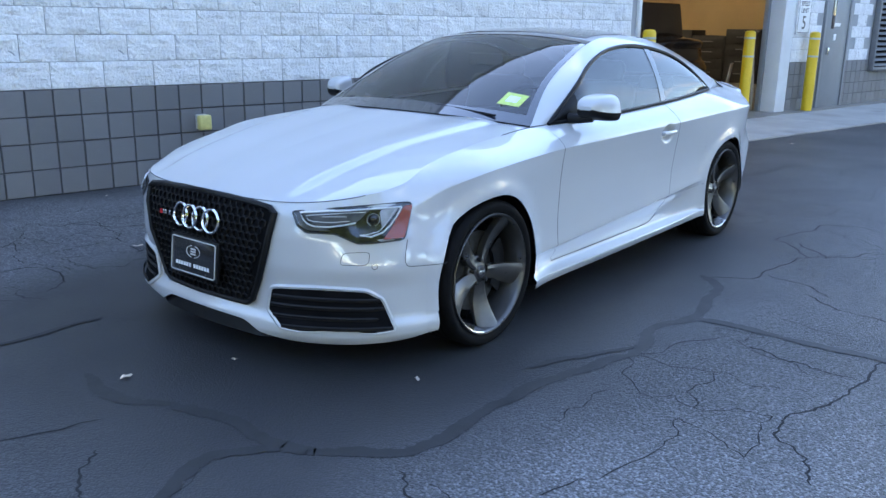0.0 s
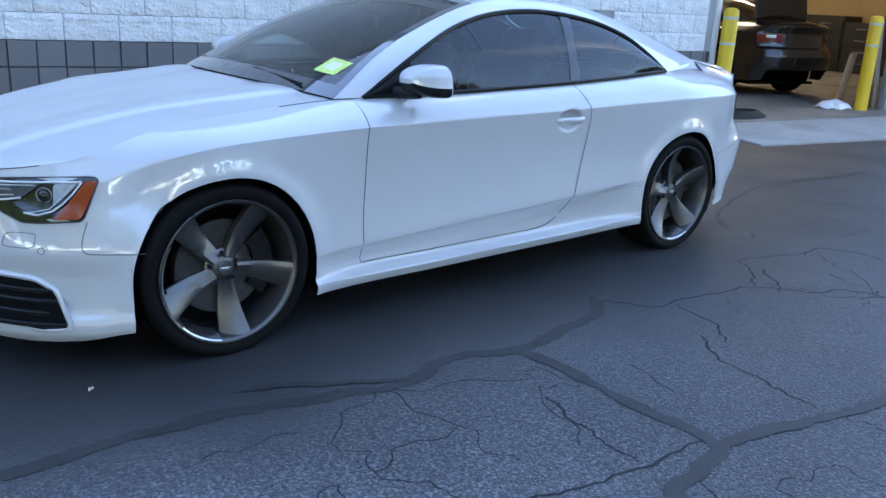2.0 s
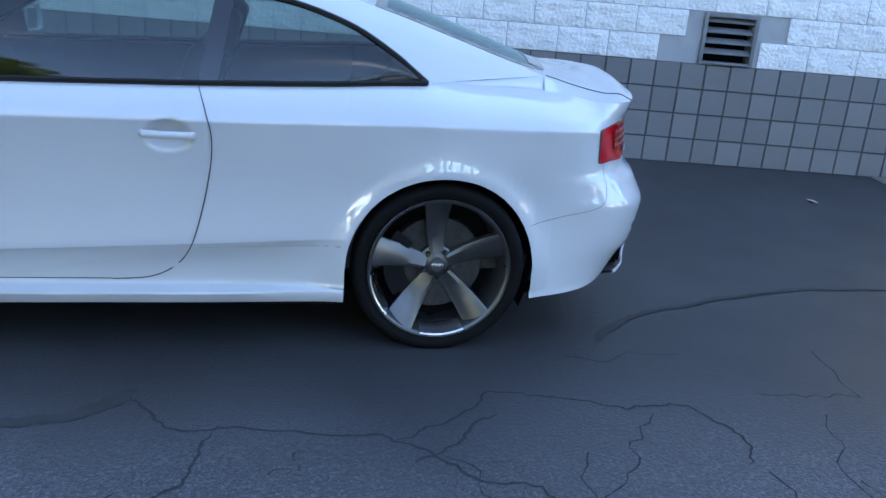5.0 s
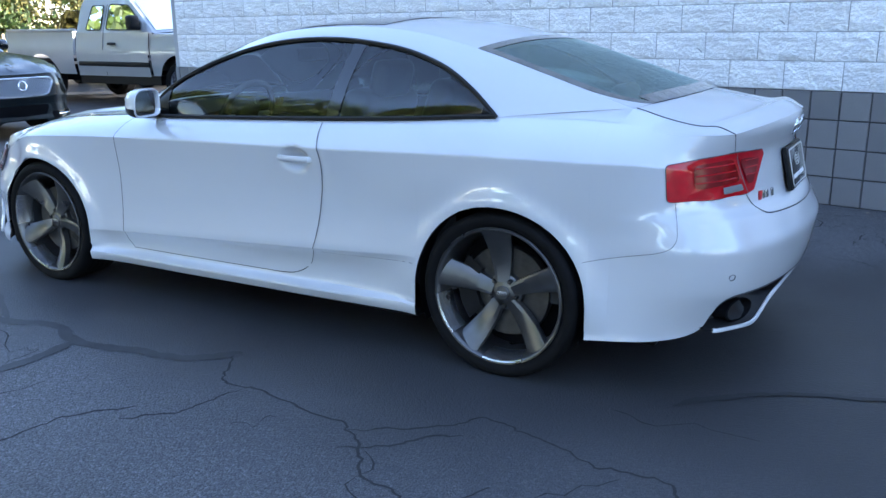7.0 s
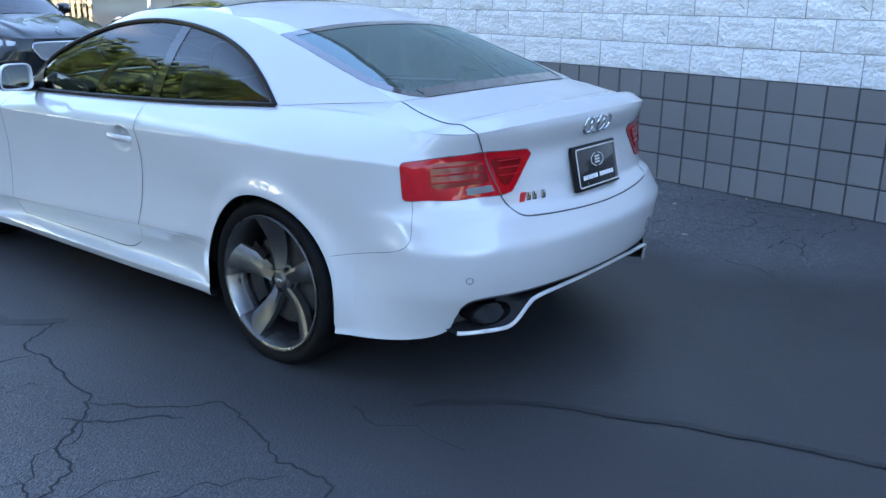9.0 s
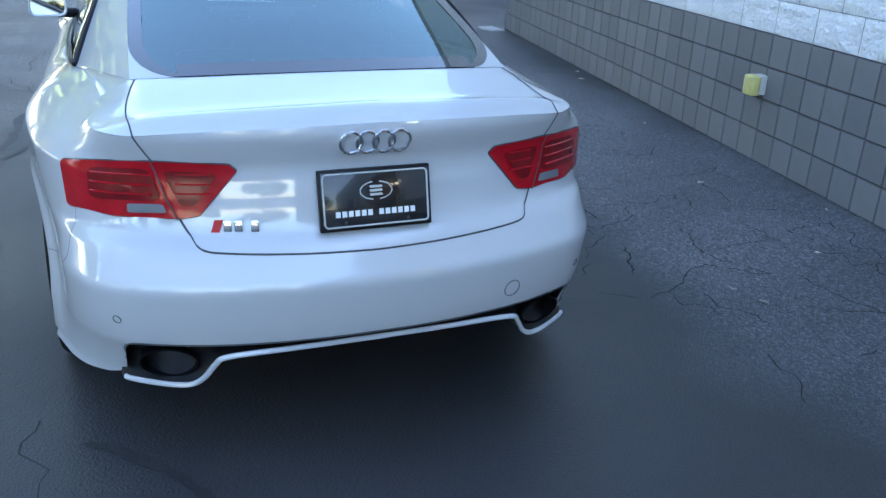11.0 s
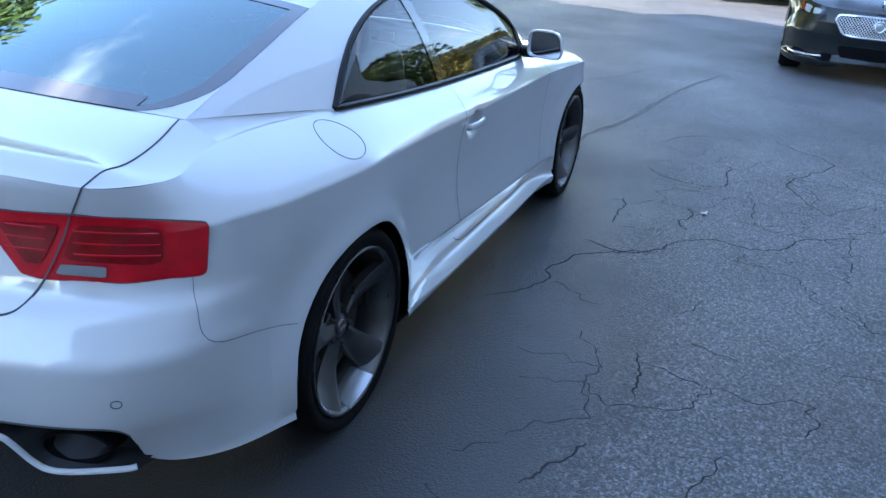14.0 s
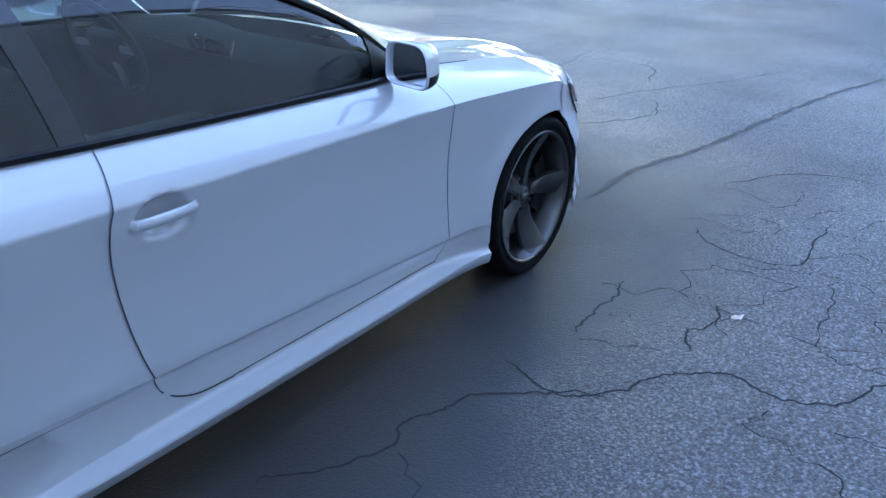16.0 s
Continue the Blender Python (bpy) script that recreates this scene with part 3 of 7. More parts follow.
# vent in the white wall
vent = thing("wall_vent", "grey metal louvre vent set in the block wall", "vent", WALL @ pose(0, 0, 0))
x0, x1, z0, z1 = VENT
part("vent_backing", box(x0, x1, -0.16, -0.15, z0, z1), M_DARK, vent)
for a in ((x0, x0 + 0.03, z0, z1), (x1 - 0.03, x1, z0, z1), (x0 + 0.03, x1 - 0.03, z0, z0 + 0.02), (x0 + 0.03, x1 - 0.03, z1 - 0.03, z1)):
    part("vent_frame", box(a[0], a[1], -0.14, 0.022, a[2], a[3], 0.003), M_LOUVRE, vent)
for k in range(4):
    zz = z0 + 0.055 + k * (z1 - z0 - 0.07) / 4
    part("slat", box(x0 + 0.03, x1 - 0.03, -0.06, 0.006, -0.004, 0.004, 0.002), M_LOUVRE, vent, m=pose(0, 0, zz + 0.03, -38, 0, 0))

# yellowed socket cover on the wall
sock = thing("outlet_cover", "yellowed plastic weather cover over a wall outlet", "outlet", WALL @ pose(0.43, 0.0, 0.545))
part("outlet_plate", box(-0.045, 0.045, 0.0, 0.016, -0.062, 0.062, 0.004), M_LAMPBODY, sock)
part("outlet_box", box(-0.05, 0.05, 0.016, 0.045, -0.058, 0.060, 0.006), M_LAMPBODY, sock)
part("outlet_hood", box(-0.056, 0.056, 0.045, 0.110, -0.066, 0.062, 0.016, 3), M_LAMPYELLOW, sock, "yellowed cover", smooth=60)

# personnel door, sign and louvre beyond the garage
door = tagged(thing("door_1", "closed grey steel service door with a small window", "door", WALL @ pose(0, 0, 0)), kind="structure")
part("door_leaf", box(-12.18, -11.28, -0.03, 0.012, RISE, 2.12, 0.003), M_STEELDOOR, door)
for a in ((-11.28, -11.22, RISE, 2.18), (-12.24, -12.18, RISE, 2.18), (-12.18, -11.28, 2.12, 2.18)):
    part("frame", box(a[0], a[1], -0.03, 0.030, a[2], a[3], 0.003), M_STEELDOOR, door)
part("window_pane", box(-11.62, -11.50, 0.012, 0.017, 1.42, 1.95, 0.002), M_GLOSSBLACK, door)
part("door_handle", box(-11.44, -11.40, 0.012, 0.06, 0.98, 1.10, 0.008), M_CHROME, door)
part("notice", box(-11.86, -11.62, 0.012, 0.015, 1.46, 1.52, 0.001), M_PAPER, door)
part("notice", box(-11.74, -11.64, 0.012, 0.015, 1.22, 1.33, 0.001), M_PAPER, door)
sign = thing("speed_sign", "white speed limit sign with black print on the wall", "sign", WALL @ pose(-10.42, 0.03, 1.62))
part("sign_plate", box(-0.23, 0.23, -0.03, 0.002, -0.30, 0.30, 0.004), M_PAPER, sign)
for a in ((-0.21, 0.21, 0.268, 0.276), (-0.21, 0.21, -0.276, -0.268), (-0.21, -0.202, -0.268, 0.268), (0.202, 0.21, -0.268, 0.268)):
    part("sign_border", box(a[0], a[1], 0.002, 0.004, a[2], a[3]), M_BLACK, sign)
text_on("lettering", "SPEED", 0.11, pose(0, 0.003, 0.19, 90, 0, 180), M_BLACK, sign)
text_on("lettering", "LIMIT", 0.11, pose(0, 0.003, 0.08, 90, 0, 180), M_BLACK, sign)
text_on("numeral", "5", 0.30, pose(0, 0.003, -0.12, 90, 0, 180), M_BLACK, sign)
lv = thing("wall_louvre", "large dark louvre set in the wall", "louvre", WALL @ pose(0, 0, 0))
part("louvre_backing", box(-15.4, -13.35, 0.004, 0.010, 0.72, 2.4), M_DARK, lv)
for k in range(17):
    part("slat", box(-15.38, -13.37, -0.05, 0.03, -0.004, 0.004, 0.002), M_LOUVRE, lv, m=pose(0, 0.045, 0.76 + k * 0.098, -40, 0, 0))
for a in ((-15.44, -15.38, 0.66, 2.46), (-13.37, -13.31, 0.66, 2.46), (-15.38, -13.37, 0.66, 0.72), (-15.38, -13.37, 2.40, 2.46)):
    part("louvre_frame", box(a[0], a[1], 0.0, 0.10, a[2], a[3], 0.004), M_LOUVRE, lv)

# inside the garage
for x, y in ((-11.0, -6.0), (-8.2, -6.0), (-14.0, -6.0)):
    tl = thing("tube_light", "long fluorescent tube fixture under the ceiling", "ceiling light", WALL @ pose(x, y, 4.86), "garage lights")
    part("fixture", box(-0.12, 0.12, -1.3, 1.3, 0.03, 0.12, 0.01), M_JAMB, tl)
    for dx in (-0.05, 0.05):
        piece("tube", *tube([(dx, -1.22, 0.0), (dx, 1.22, 0.0)], 0.02, 8), M_TUBE, tl)
lift = thing("car_lift", "blue two-post car lift in the garage", "car lift", WALL @ pose(-7.6, -5.2, RISE))
part("lift_post", box(-0.15, 0.15, -0.17, 0.17, 0, 3.4, 0.01), M_LIFT, lift)
part("lift_base", box(-0.3, 0.3, -0.4, 0.4, 0.012, 0.05, 0.008), M_LIFT, lift)
part("lift_arm", box(-1.1, 0.1, -0.08, 0.08, 0.25, 0.36, 0.01), M_LIFT, lift)
tool = thing("tool_cabinet", "dark tool cabinet against the garage wall", "cabinet", WALL @ pose(-6.6, -9.0, RISE + 0.012))
part("cabinet_body", box(-0.6, 0.6, -0.3, 0.3, 0.1, 1.5, 0.012), M_INTERIOR, tool)
for k in range(5):
    part("drawer", box(-0.56, 0.56, 0.30, 0.315, 0.16 + k * 0.26, 0.38 + k * 0.26, 0.005), M_BLACK, tool)
for dx in (-0.5, 0.5):
    part("caster", box(dx - 0.04, dx + 0.04, -0.2, 0.2, 0.0, 0.1, 0.01), M_BLACK, tool)
# low dark cabinets along the end wall
for k in range(5):
    cab = thing("drawer_cabinet", "low dark drawer cabinet against the garage end wall", "cabinet", WALL @ pose(-16.62, -7.2 + 0.96 * k, RISE + 0.012), "cabinets along the end wall")
    hh = (1.28, 1.28, 1.15, 1.32, 1.15)[k]
    part("body", box(-0.34, 0.30, -0.47, 0.47, 0.0, hh, 0.012), M_INTERIOR, cab)
    for j in range(4):
        z0 = 0.08 + j * (hh - 0.12) / 4
        dr = part("drawer", box(0.302, 0.322, -0.44, 0.44, z0, z0 + (hh - 0.12) / 4 - 0.03, 0.004), M_INTERIOR, cab)
        part("handle", box(0.322, 0.345, -0.15, 0.15, z0 + 0.14, z0 + 0.16, 0.004), M_STEELDOOR, dr)

shelf = thing("storage_shelf", "cluttered wooden storage shelf at the garage wall", "shelf", WALL @ pose(-10.0, -11.2, RISE + 0.012))
for x in (-1.2, 1.2):
    part("upright", box(x - 0.03, x + 0.03, -0.3, 0.3, 0, 2.2, 0.004), M_WOOD, shelf)
for z in (0.3, 0.9, 1.5, 2.1):
    part("board", box(-1.2, 1.2, -0.3, 0.3, z, z + 0.03, 0.004), M_WOOD, shelf)
for k in range(7):
    cb = thing("storage_box", "brown cardboard box on the garage shelf", "box", WALL @ pose(-10.9 + 0.33 * k, -11.2, RISE + 0.012 + (0.33, 0.93, 1.53)[k % 3]), "boxes on the shelf")
    part("carton", box(-0.14, 0.14, -0.18, 0.18, 0, 0.26 + 0.06 * (k % 2), 0.004), M_CARD, cb)
    part("tape_strip", box(-0.142, 0.142, -0.025, 0.025, 0.262 + 0.06 * (k % 2), 0.264 + 0.06 * (k % 2)), M_WOOD, cb)
hose = thing("hose_coil", "black hose lying coiled on the garage threshold", "hose", WALL @ pose(-6.55, -0.10, RISE + 0.012))
hp = []
for i in range(90):
    a = 0.42 * i
    r = 0.30 - 0.0012 * i
    hp.append((1.5 * r * math.cos(a), r * 0.75 * math.sin(a), 0.015 + 0.012 * (i // 15)))
piece("hose_body", *tube(hp, 0.014, 6), M_HOSE, hose)
bd = thing("leaning_board", "weathered board leaning against the door frame", "board", WALL @ pose(-9.70, -0.36, RISE + 0.012, 0, 9, 0))
part("plank", box(-0.05, 0.05, -0.02, 0.02, 0.01, 1.25, 0.004), M_WOOD, bd)
bd = thing("leaning_board", "red painted board leaning against the door frame", "board", WALL @ pose(-9.78, -0.44, RISE + 0.012, 0, 5, 0))
part("plank", box(-0.05, 0.05, -0.015, 0.015, 0.01, 0.55, 0.004), M_REDPAINT, bd)
cd = thing("cardboard_sheet", "flattened cardboard leaning behind the bollard", "cardboard", WALL @ pose(-9.35, -0.72, RISE + 0.012, 0, 0, 25))
part("sheet", box(-0.32, 0.25, -0.006, 0.006, 0.0, 0.78, 0.003), M_CARD, cd, m=pose(0, 0, 0.0, -8, 0, 0))
for k, (x, y) in enumerate(((-9.05, -0.45), (-8.92, -0.55), (-9.15, -0.62))):
    rg = thing("crumpled_rag", "crumpled white rag on the garage floor", "rag", WALL @ pose(x, y, RISE + 0.012), "rags on the floor")
    r2 = random.Random(k)
    vs = []
    for i in range(13):
        for j in range(9):
            u, v = i / 12 - 0.5, j / 8 - 0.5
            e = max(0.0, 1 - 3.2 * (u * u + v * v))
            vs.append((0.36 * u, 0.26 * v, 0.004 + e * (0.10 + 0.05 * noise.noise(Vector((u * 6 + k * 9, v * 6, 1.0)))) + 0.02 * abs(noise.noise(Vector((u * 14, v * 14 + k, 3.0))))))
    piece("cloth", vs, grid_faces(13, 9), M_PAPER, rg)


# ---- the coupe ----
AXLE = 1.3755
HUB = 0.326
ARCH = 0.358
OUTLINE = HalfPath([(2.235, 0), (2.225, 0.2), (2.202, 0.41), (2.132, 0.592), (2.005, 0.752), (1.818, 0.858), (1.60, 0.896), (AXLE, 0.908), (1.1, 0.897), (0.8, 0.882),
                (0.4, 0.888), (0, 0.893), (-0.5, 0.897), (-0.9, 0.897), (-1.2, 0.907), (-AXLE, 0.913), (-1.6, 0.896), (-1.85, 0.858), (-2.03, 0.80),
                (-2.17, 0.68), (-2.25, 0.5), (-2.30, 0.25), (-2.315, 0)])
Z_TOP = Curve([(0, 0.70), (2, 0.705), (3, 0.715), (4, 0.735), (5, 0.775), (6, 0.832), (7, 0.872), (8, 0.896), (9, 0.917), (10, 0.926), (11, 0.938), (12, 0.955),
               (13, 0.972), (14, 0.99), (15, 0.996), (16, 0.996), (17, 0.985), (18, 0.962), (19, 0.960), (20, 0.975), (21, 0.986), (22, 0.99)])
IN_TOP = Curve([(0, 0.05), (3, 0.06), (4, 0.075), (5, 0.105), (6, 0.14), (7, 0.165), (8, 0.165), (9, 0.15), (10, 0.095), (11, 0.095), (12, 0.10), (13, 0.115), (14, 0.14),
                (15, 0.175), (16, 0.195), (17, 0.185), (18, 0.14), (19, 0.08), (20, 0.055), (22, 0.05)])
Z_CREASE = Curve([(0, 0.60), (4, 0.63), (5, 0.68), (6, 0.755), (7, 0.80), (9, 0.822), (12, 0.846), (15, 0.872), (17, 0.868), (18, 0.85), (22, 0.82)])
SIDE = Curve([(0.12, 0.05), (0.160, 0.020), (0.168, -0.004), (0.186, -0.013), (0.205, -0.022), (0.212, -0.019), (0.219, 0.026), (0.230, 0.044), (0.250, 0.046), (0.300, 0.026), (0.340, 0.0060), (0.3455, -0.0015), (0.349, -0.0018), (0.356, -0.001), (0.42, 0.006), (0.52, 0.011), (0.62, 0.011), (0.72, 0.005), (0.80, -0.005), (0.86, -0.014)])
PLAIN = Curve([(0.12, 0.045), (0.158, 0.004), (0.172, -0.012), (0.20, -0.015), (0.25, -0.006), (0.34, 0.004), (0.42, 0.008), (0.55, 0.009), (0.68, 0.005), (0.80, -0.005), (0.86, -0.013)])
FRONT = Curve([(0.12, 0.04), (0.165, -0.01), (0.20, -0.012), (0.26, 0.012), (0.36, 0.010), (0.46, -0.004), (0.56, -0.004), (0.63, 0.008), (0.75, 0.05)])
REAR = Curve([(0.15, 0.07), (0.24, 0.045), (0.33, 0.010), (0.40, -0.030), (0.50, -0.050), (0.560, -0.057), (0.575, -0.054), (0.605, -0.038), (0.645, -0.016), (0.665, -0.004), (0.70, 0.035), (0.80, 0.058), (0.87, 0.068), (0.92, 0.052),
              (0.965, 0.040), (1.0, 0.05)])


def outline_at(q):
    q = min(max(q, 0.0), 22.0)
    p = OUTLINE(q)
    t = OUTLINE(min(q + 0.01, 22)) - OUTLINE(max(q - 0.01, 0))
    n = Vector((-t[1], t[0])).normalized()
    if q < 1e-6 or q > 22 - 1e-6:
        n = Vector((1.0, 0.0))
    if n.x * p[0] + n.y * p[1] < 0:
        n = -n
    return p, n


def skin(q, z, out=0.0):
    """The left side of the lower body at the way q round its outline and the height z, pushed out by out."""
    p, n = outline_at(q)
    zc, zt = Z_CREASE(q), Z_TOP(q)
    wf, wr = 1 - smoothstep(4.2, 6.4, q), smoothstep(16.6, 19.2, q)
    zs = min(z, zc)
    lift = z_fold(q) - 0.346
    zs -= (Z_LOW(q) - 0.168) * (1 - smoothstep(0.22, 0.34, zs)) if 8 < q < 14.5 else 0.0
    zs -= lift * smoothstep(0.25, 0.30, zs) * (1 - smoothstep(0.46, 0.70, zs))
    ws = smoothstep(7.9, 9.3, q) * (1 - smoothstep(12.1, 13.6, q))
    side = SIDE(zs) * ws + PLAIN(zs) * (1 - ws)
    if z > zc:
        w = min(1.0, (z - zc) / (zt - zc))
        side += (IN_TOP(q) + 0.008) * (0.42 * w + 0.58 * w ** 2.2)
    inset = side * (1 - wf - wr) + FRONT(z) * wf + REAR(z) * wr
    # the front corner leans in above the wide lower bumper
    inset += 0.046 * smoothstep(0.44, 0.66, z) * smoothstep(2.6, 4.2, q) * (1 - smoothstep(5.6, 7.0, q))
    if abs(p[0] + 0.402) < 0.14 and abs(z - 0.80) < 0.09:
        inset += 0.032 * math.exp(-(((p[0] + 0.402) / 0.070) ** 2 + ((z - 0.796) / 0.046) ** 2) ** 3)
    for ax in (AXLE, -AXLE):
        d = math.hypot(p[0] - ax, z - HUB)
        if abs(p[0] - ax) < 0.8:
            inset -= 0.020 * math.exp(-((d - ARCH) / 0.055) ** 2) * (1 if z > 0.25 else 0.6)
            inset -= 0.012 * math.exp(-((p[0] - ax) / 0.42) ** 2) * math.exp(-((z - 0.74) / 0.10) ** 2)
    o = out - inset
    return Vector((p[0] + n.x * o, p[1] + n.y * o, z))


def z_fold(q):
    """The height of the fold along the lower door."""
    return 0.338 + 0.0553 * (0.79 - min(max(OUTLINE(q)[0], -1.05), 0.95))


def q_of_x(x):
    lo, hi = 0.0, 22.0
    for _ in range(50):
        mid = (lo + hi) / 2
        if OUTLINE(mid)[0] > x:
            lo = mid
        else:
            hi = mid
    return (lo + hi) / 2


Z_LOW = Curve([(0, 0.20), (1.2, 0.195), (1.8, 0.145), (2.5, 0.130), (4.6, 0.138), (5.3, 0.160), (8, 0.168), (10, 0.176), (12, 0.188), (14, 0.203), (16.4, 0.215), (18.2, 0.232), (18.55, 0.248), (18.70, 0.262), (18.80, 0.305), (18.92, 0.358), (19.08, 0.384), (19.4, 0.391), (20.1, 0.390), (20.6, 0.390), (22, 0.393)])


def z_low(q):
    x = OUTLINE(q)[0]
    for ax in (AXLE, -AXLE):
        dx = abs(x - ax)
        if dx < ARCH:
            return max(Z_LOW(q), HUB + math.sqrt(ARCH * ARCH - dx * dx))
    return Z_LOW(q)


def belt(q, up=0.0):
    return skin(q, Z_TOP(q)) + Vector((0, 0, up))


def shell_part(name, qa, qb, material, parent, label="", n=24, arch=None, rows=(16, 9)):
    """A panel of the body's side, both edges upright, with the wheel's arch cut out of it."""
    qs = [qa + (qb - qa) * i / n for i in range(n + 1)]
    if arch is not None:
        for k in range(25):
            c = math.cos(math.pi * k / 24)
            qs.append(q_of_x(arch + ARCH * 0.9999 * c))
        qs += [q_of_x(arch + ARCH + 0.00003), q_of_x(arch - ARCH - 0.00003)]
    qs = sorted(q for q in set(qs) if qa - 1e-6 <= q <= qb + 1e-6)
    verts = []
    lows = []
    for q in qs:
        zl, zc, zt, zf = z_low(q), Z_CREASE(q), Z_TOP(q), z_fold(q)
        zb = Z_LOW(q)
        rise = zb - 0.168 if 8 < q < 14.5 else 0.0
        zs = [zb] + [z + rise * (1 - smoothstep(0.22, 0.34, z)) for z in (0.168, 0.178, 0.192, 0.205, 0.211, 0.217, 0.224, 0.231, 0.240, 0.252)] + [zf - 0.072, zf - 0.050, zf - 0.03, zf - 0.006, zf - 0.001, zf + 0.003, zf + 0.03]
        zs += [zf + 0.03 + (zc - 0.006 - zf - 0.03) * j / 36 for j in range(1, 37)]
        zs += [zc, zc + 0.006] + [zc + 0.006 + (zt - zc - 0.006) * j / 9 for j in range(1, 10)]
        lows.append([z <= zl + 1e-6 for z in zs])
        verts += [skin(q, max(z, zl)) for z in zs]
    m = len(zs)
    faces = []
    for k, f in enumerate(grid_faces(len(qs), m, flip=True)):
        a, b = z_low(qs[k // (m - 1)]), z_low(qs[k // (m - 1) + 1])
        if qs[k // (m - 1) + 1] - qs[k // (m - 1)] > 1e-5 and abs(a - b) < 0.1 and not (lows[k // (m - 1)][k % (m - 1) + 1] and lows[k // (m - 1) + 1][k % (m - 1) + 1]):
            faces.append(f)
    return verts, faces


def ribbon(pts, width, out, steps=18):
    """A narrow strip on the skin along points (q, z)."""
    path = Path([(*p, 0) for p in pts])
    n = (len(pts) - 1) * steps
    mid = [path((len(pts) - 1) * i / n) for i in range(n + 1)]
    verts = []
    for i, p in enumerate(mid):
        c = skin(p.x, p.y, out)
        a, b = mid[max(i - 1, 0)], mid[min(i + 1, n)]
        t = (skin(b.x, b.y, out) - skin(a.x, a.y, out)).normalized()
        nn = outline_at(p.x)[1]
        w = t.cross(Vector((nn.x, nn.y, 0.15)).normalized())
        verts += [c - w * width / 2, c + w * width / 2]
    return verts, grid_faces(n + 1, 2)


def fan_shape(pts, out, rings=5):
    """A plate on the skin within the rounded outline pts of (q, z), with a raised or sunk face."""
    n = len(pts)
    cq, cz = sum(p[0] for p in pts) / n, sum(p[1] for p in pts) / n
    verts, faces = [], []
    for k in range(rings + 1):
        s = 1 - k / rings
        for q, z in pts:
            verts.append(skin(cq + (q - cq) * s, cz + (z - cz) * s, out))
    for k in range(rings):
        for i in range(n):
            a, b = k * n + i, k * n + (i + 1) % n
            faces.append((a, a + n, b + n, b))
    return verts, faces


def rounded(pts, r=0.2, k=4):
    """Rounds the corners of an outline: each corner becomes k + 1 points."""
    out = []
    n = len(pts)
    for i in range(n):
        p, a, b = Vector(pts[i]), Vector(pts[i - 1]), Vector(pts[(i + 1) % n])
        p0, p1 = p + (a - p) * r, p + (b - p) * r
        for j in range(k + 1):
            t = j / k
            out.append(tuple((1 - t) ** 2 * p0 + 2 * t * (1 - t) * p + t * t * p1))
    return out


def coons(c0, c1, d0, d1, nu, nv):
    """A surface between four edges: c0, c1 run along u at v = 0 and 1; d0, d1 run along v at u = 0 and 1."""
    verts = []
    for i in range(nu + 1):
        u = i / nu
        for j in range(nv + 1):
            v = j / nv
            s = (1 - v) * c0(u) + v * c1(u) + (1 - u) * d0(v) + u * d1(v)
            s -= (1 - u) * (1 - v) * c0(0) + u * (1 - v) * c0(1) + (1 - u) * v * c1(0) + u * v * c1(1)
            verts.append(s)
    return verts, grid_faces(nu + 1, nv + 1)


Q_FRONT, Q_REAR = 9.25, 14.50          # the ends of the side windows on the belt
ROOF_EDGE = Path([belt(8.9, 0.004), (0.54, 0.630, 1.096), (0.24, 0.582, 1.226), (-0.05, 0.550, 1.314), (-0.40, 0.534, 1.341), (-0.76, 0.540, 1.322), (-1.10, 0.562, 1.252), (-1.45, 0.588, 1.146), (-1.79, 0.604, 1.036)])
ROOF_MID = Path([(0.99, 0, 0.958), (0.59, 0, 1.150), (0.26, 0, 1.280), (-0.02, 0, 1.352), (-0.40, 0, 1.380), (-0.80, 0, 1.364), (-1.15, 0, 1.295), (-1.54, 0, 1.178), (-1.885, 0, 1.058)])
ARCHLINE = Path([belt(Q_FRONT), (0.43, 0.732, 1.094), (0.17, 0.668, 1.206), (-0.10, 0.628, 1.270), (-0.42, 0.616, 1.288), (-0.76, 0.634, 1.254), (-1.00, 0.668, 1.188), (-1.165, 0.712, 1.100), belt(Q_REAR, 0.004)])
Q_DECK = 16.8


def belt_path(t):
    """The belt under the point t of the arch line, nearly plumb below it."""
    x = ARCHLINE(t).x
    return belt(min(max(q_of_x(x), Q_FRONT), Q_REAR)) + Vector((0, -0.006, 0.0))


def strip(ta, tb, ca, cb, n, m, bulge=0.0):
    verts = []
    for i in range(n + 1):
        t = ta + (tb - ta) * i / n
        a, b = ca(t), cb(t)
        nn = Vector((0, 1, 0.45)).normalized()
        for j in range(m + 1):
            v = j / m
            verts.append(a.lerp(b, v) + nn * (bulge * 4 * v * (1 - v)))
    return verts, grid_faces(n + 1, m + 1, flip=True)


def corner_cut(t):
    """How far across the rear glass reaches: its lower corners are rounded off."""
    k = max(0.0, (t - 7.35) / 0.65)
    return 1 - 0.24 * (1 - math.sqrt(max(0.0, 1 - k * k)))


def across(ta, tb, n, m=24, cut=None):
    """The top between both roof edges, bowed."""
    verts = []
    for i in range(n + 1):
        t = ta + (tb - ta) * i / n
        e, c = ROOF_EDGE(t), ROOF_MID(t)
        for j in range(m + 1):
            v = (-1 + 2 * j / m) * (cut(t) if cut else 1)
            k = abs(v) ** 2.3
            verts.append(Vector((c.x + (e.x - c.x) * v * v, e.y * v, c.z + (e.z - c.z) * k)))
    return verts, grid_faces(n + 1, m + 1)


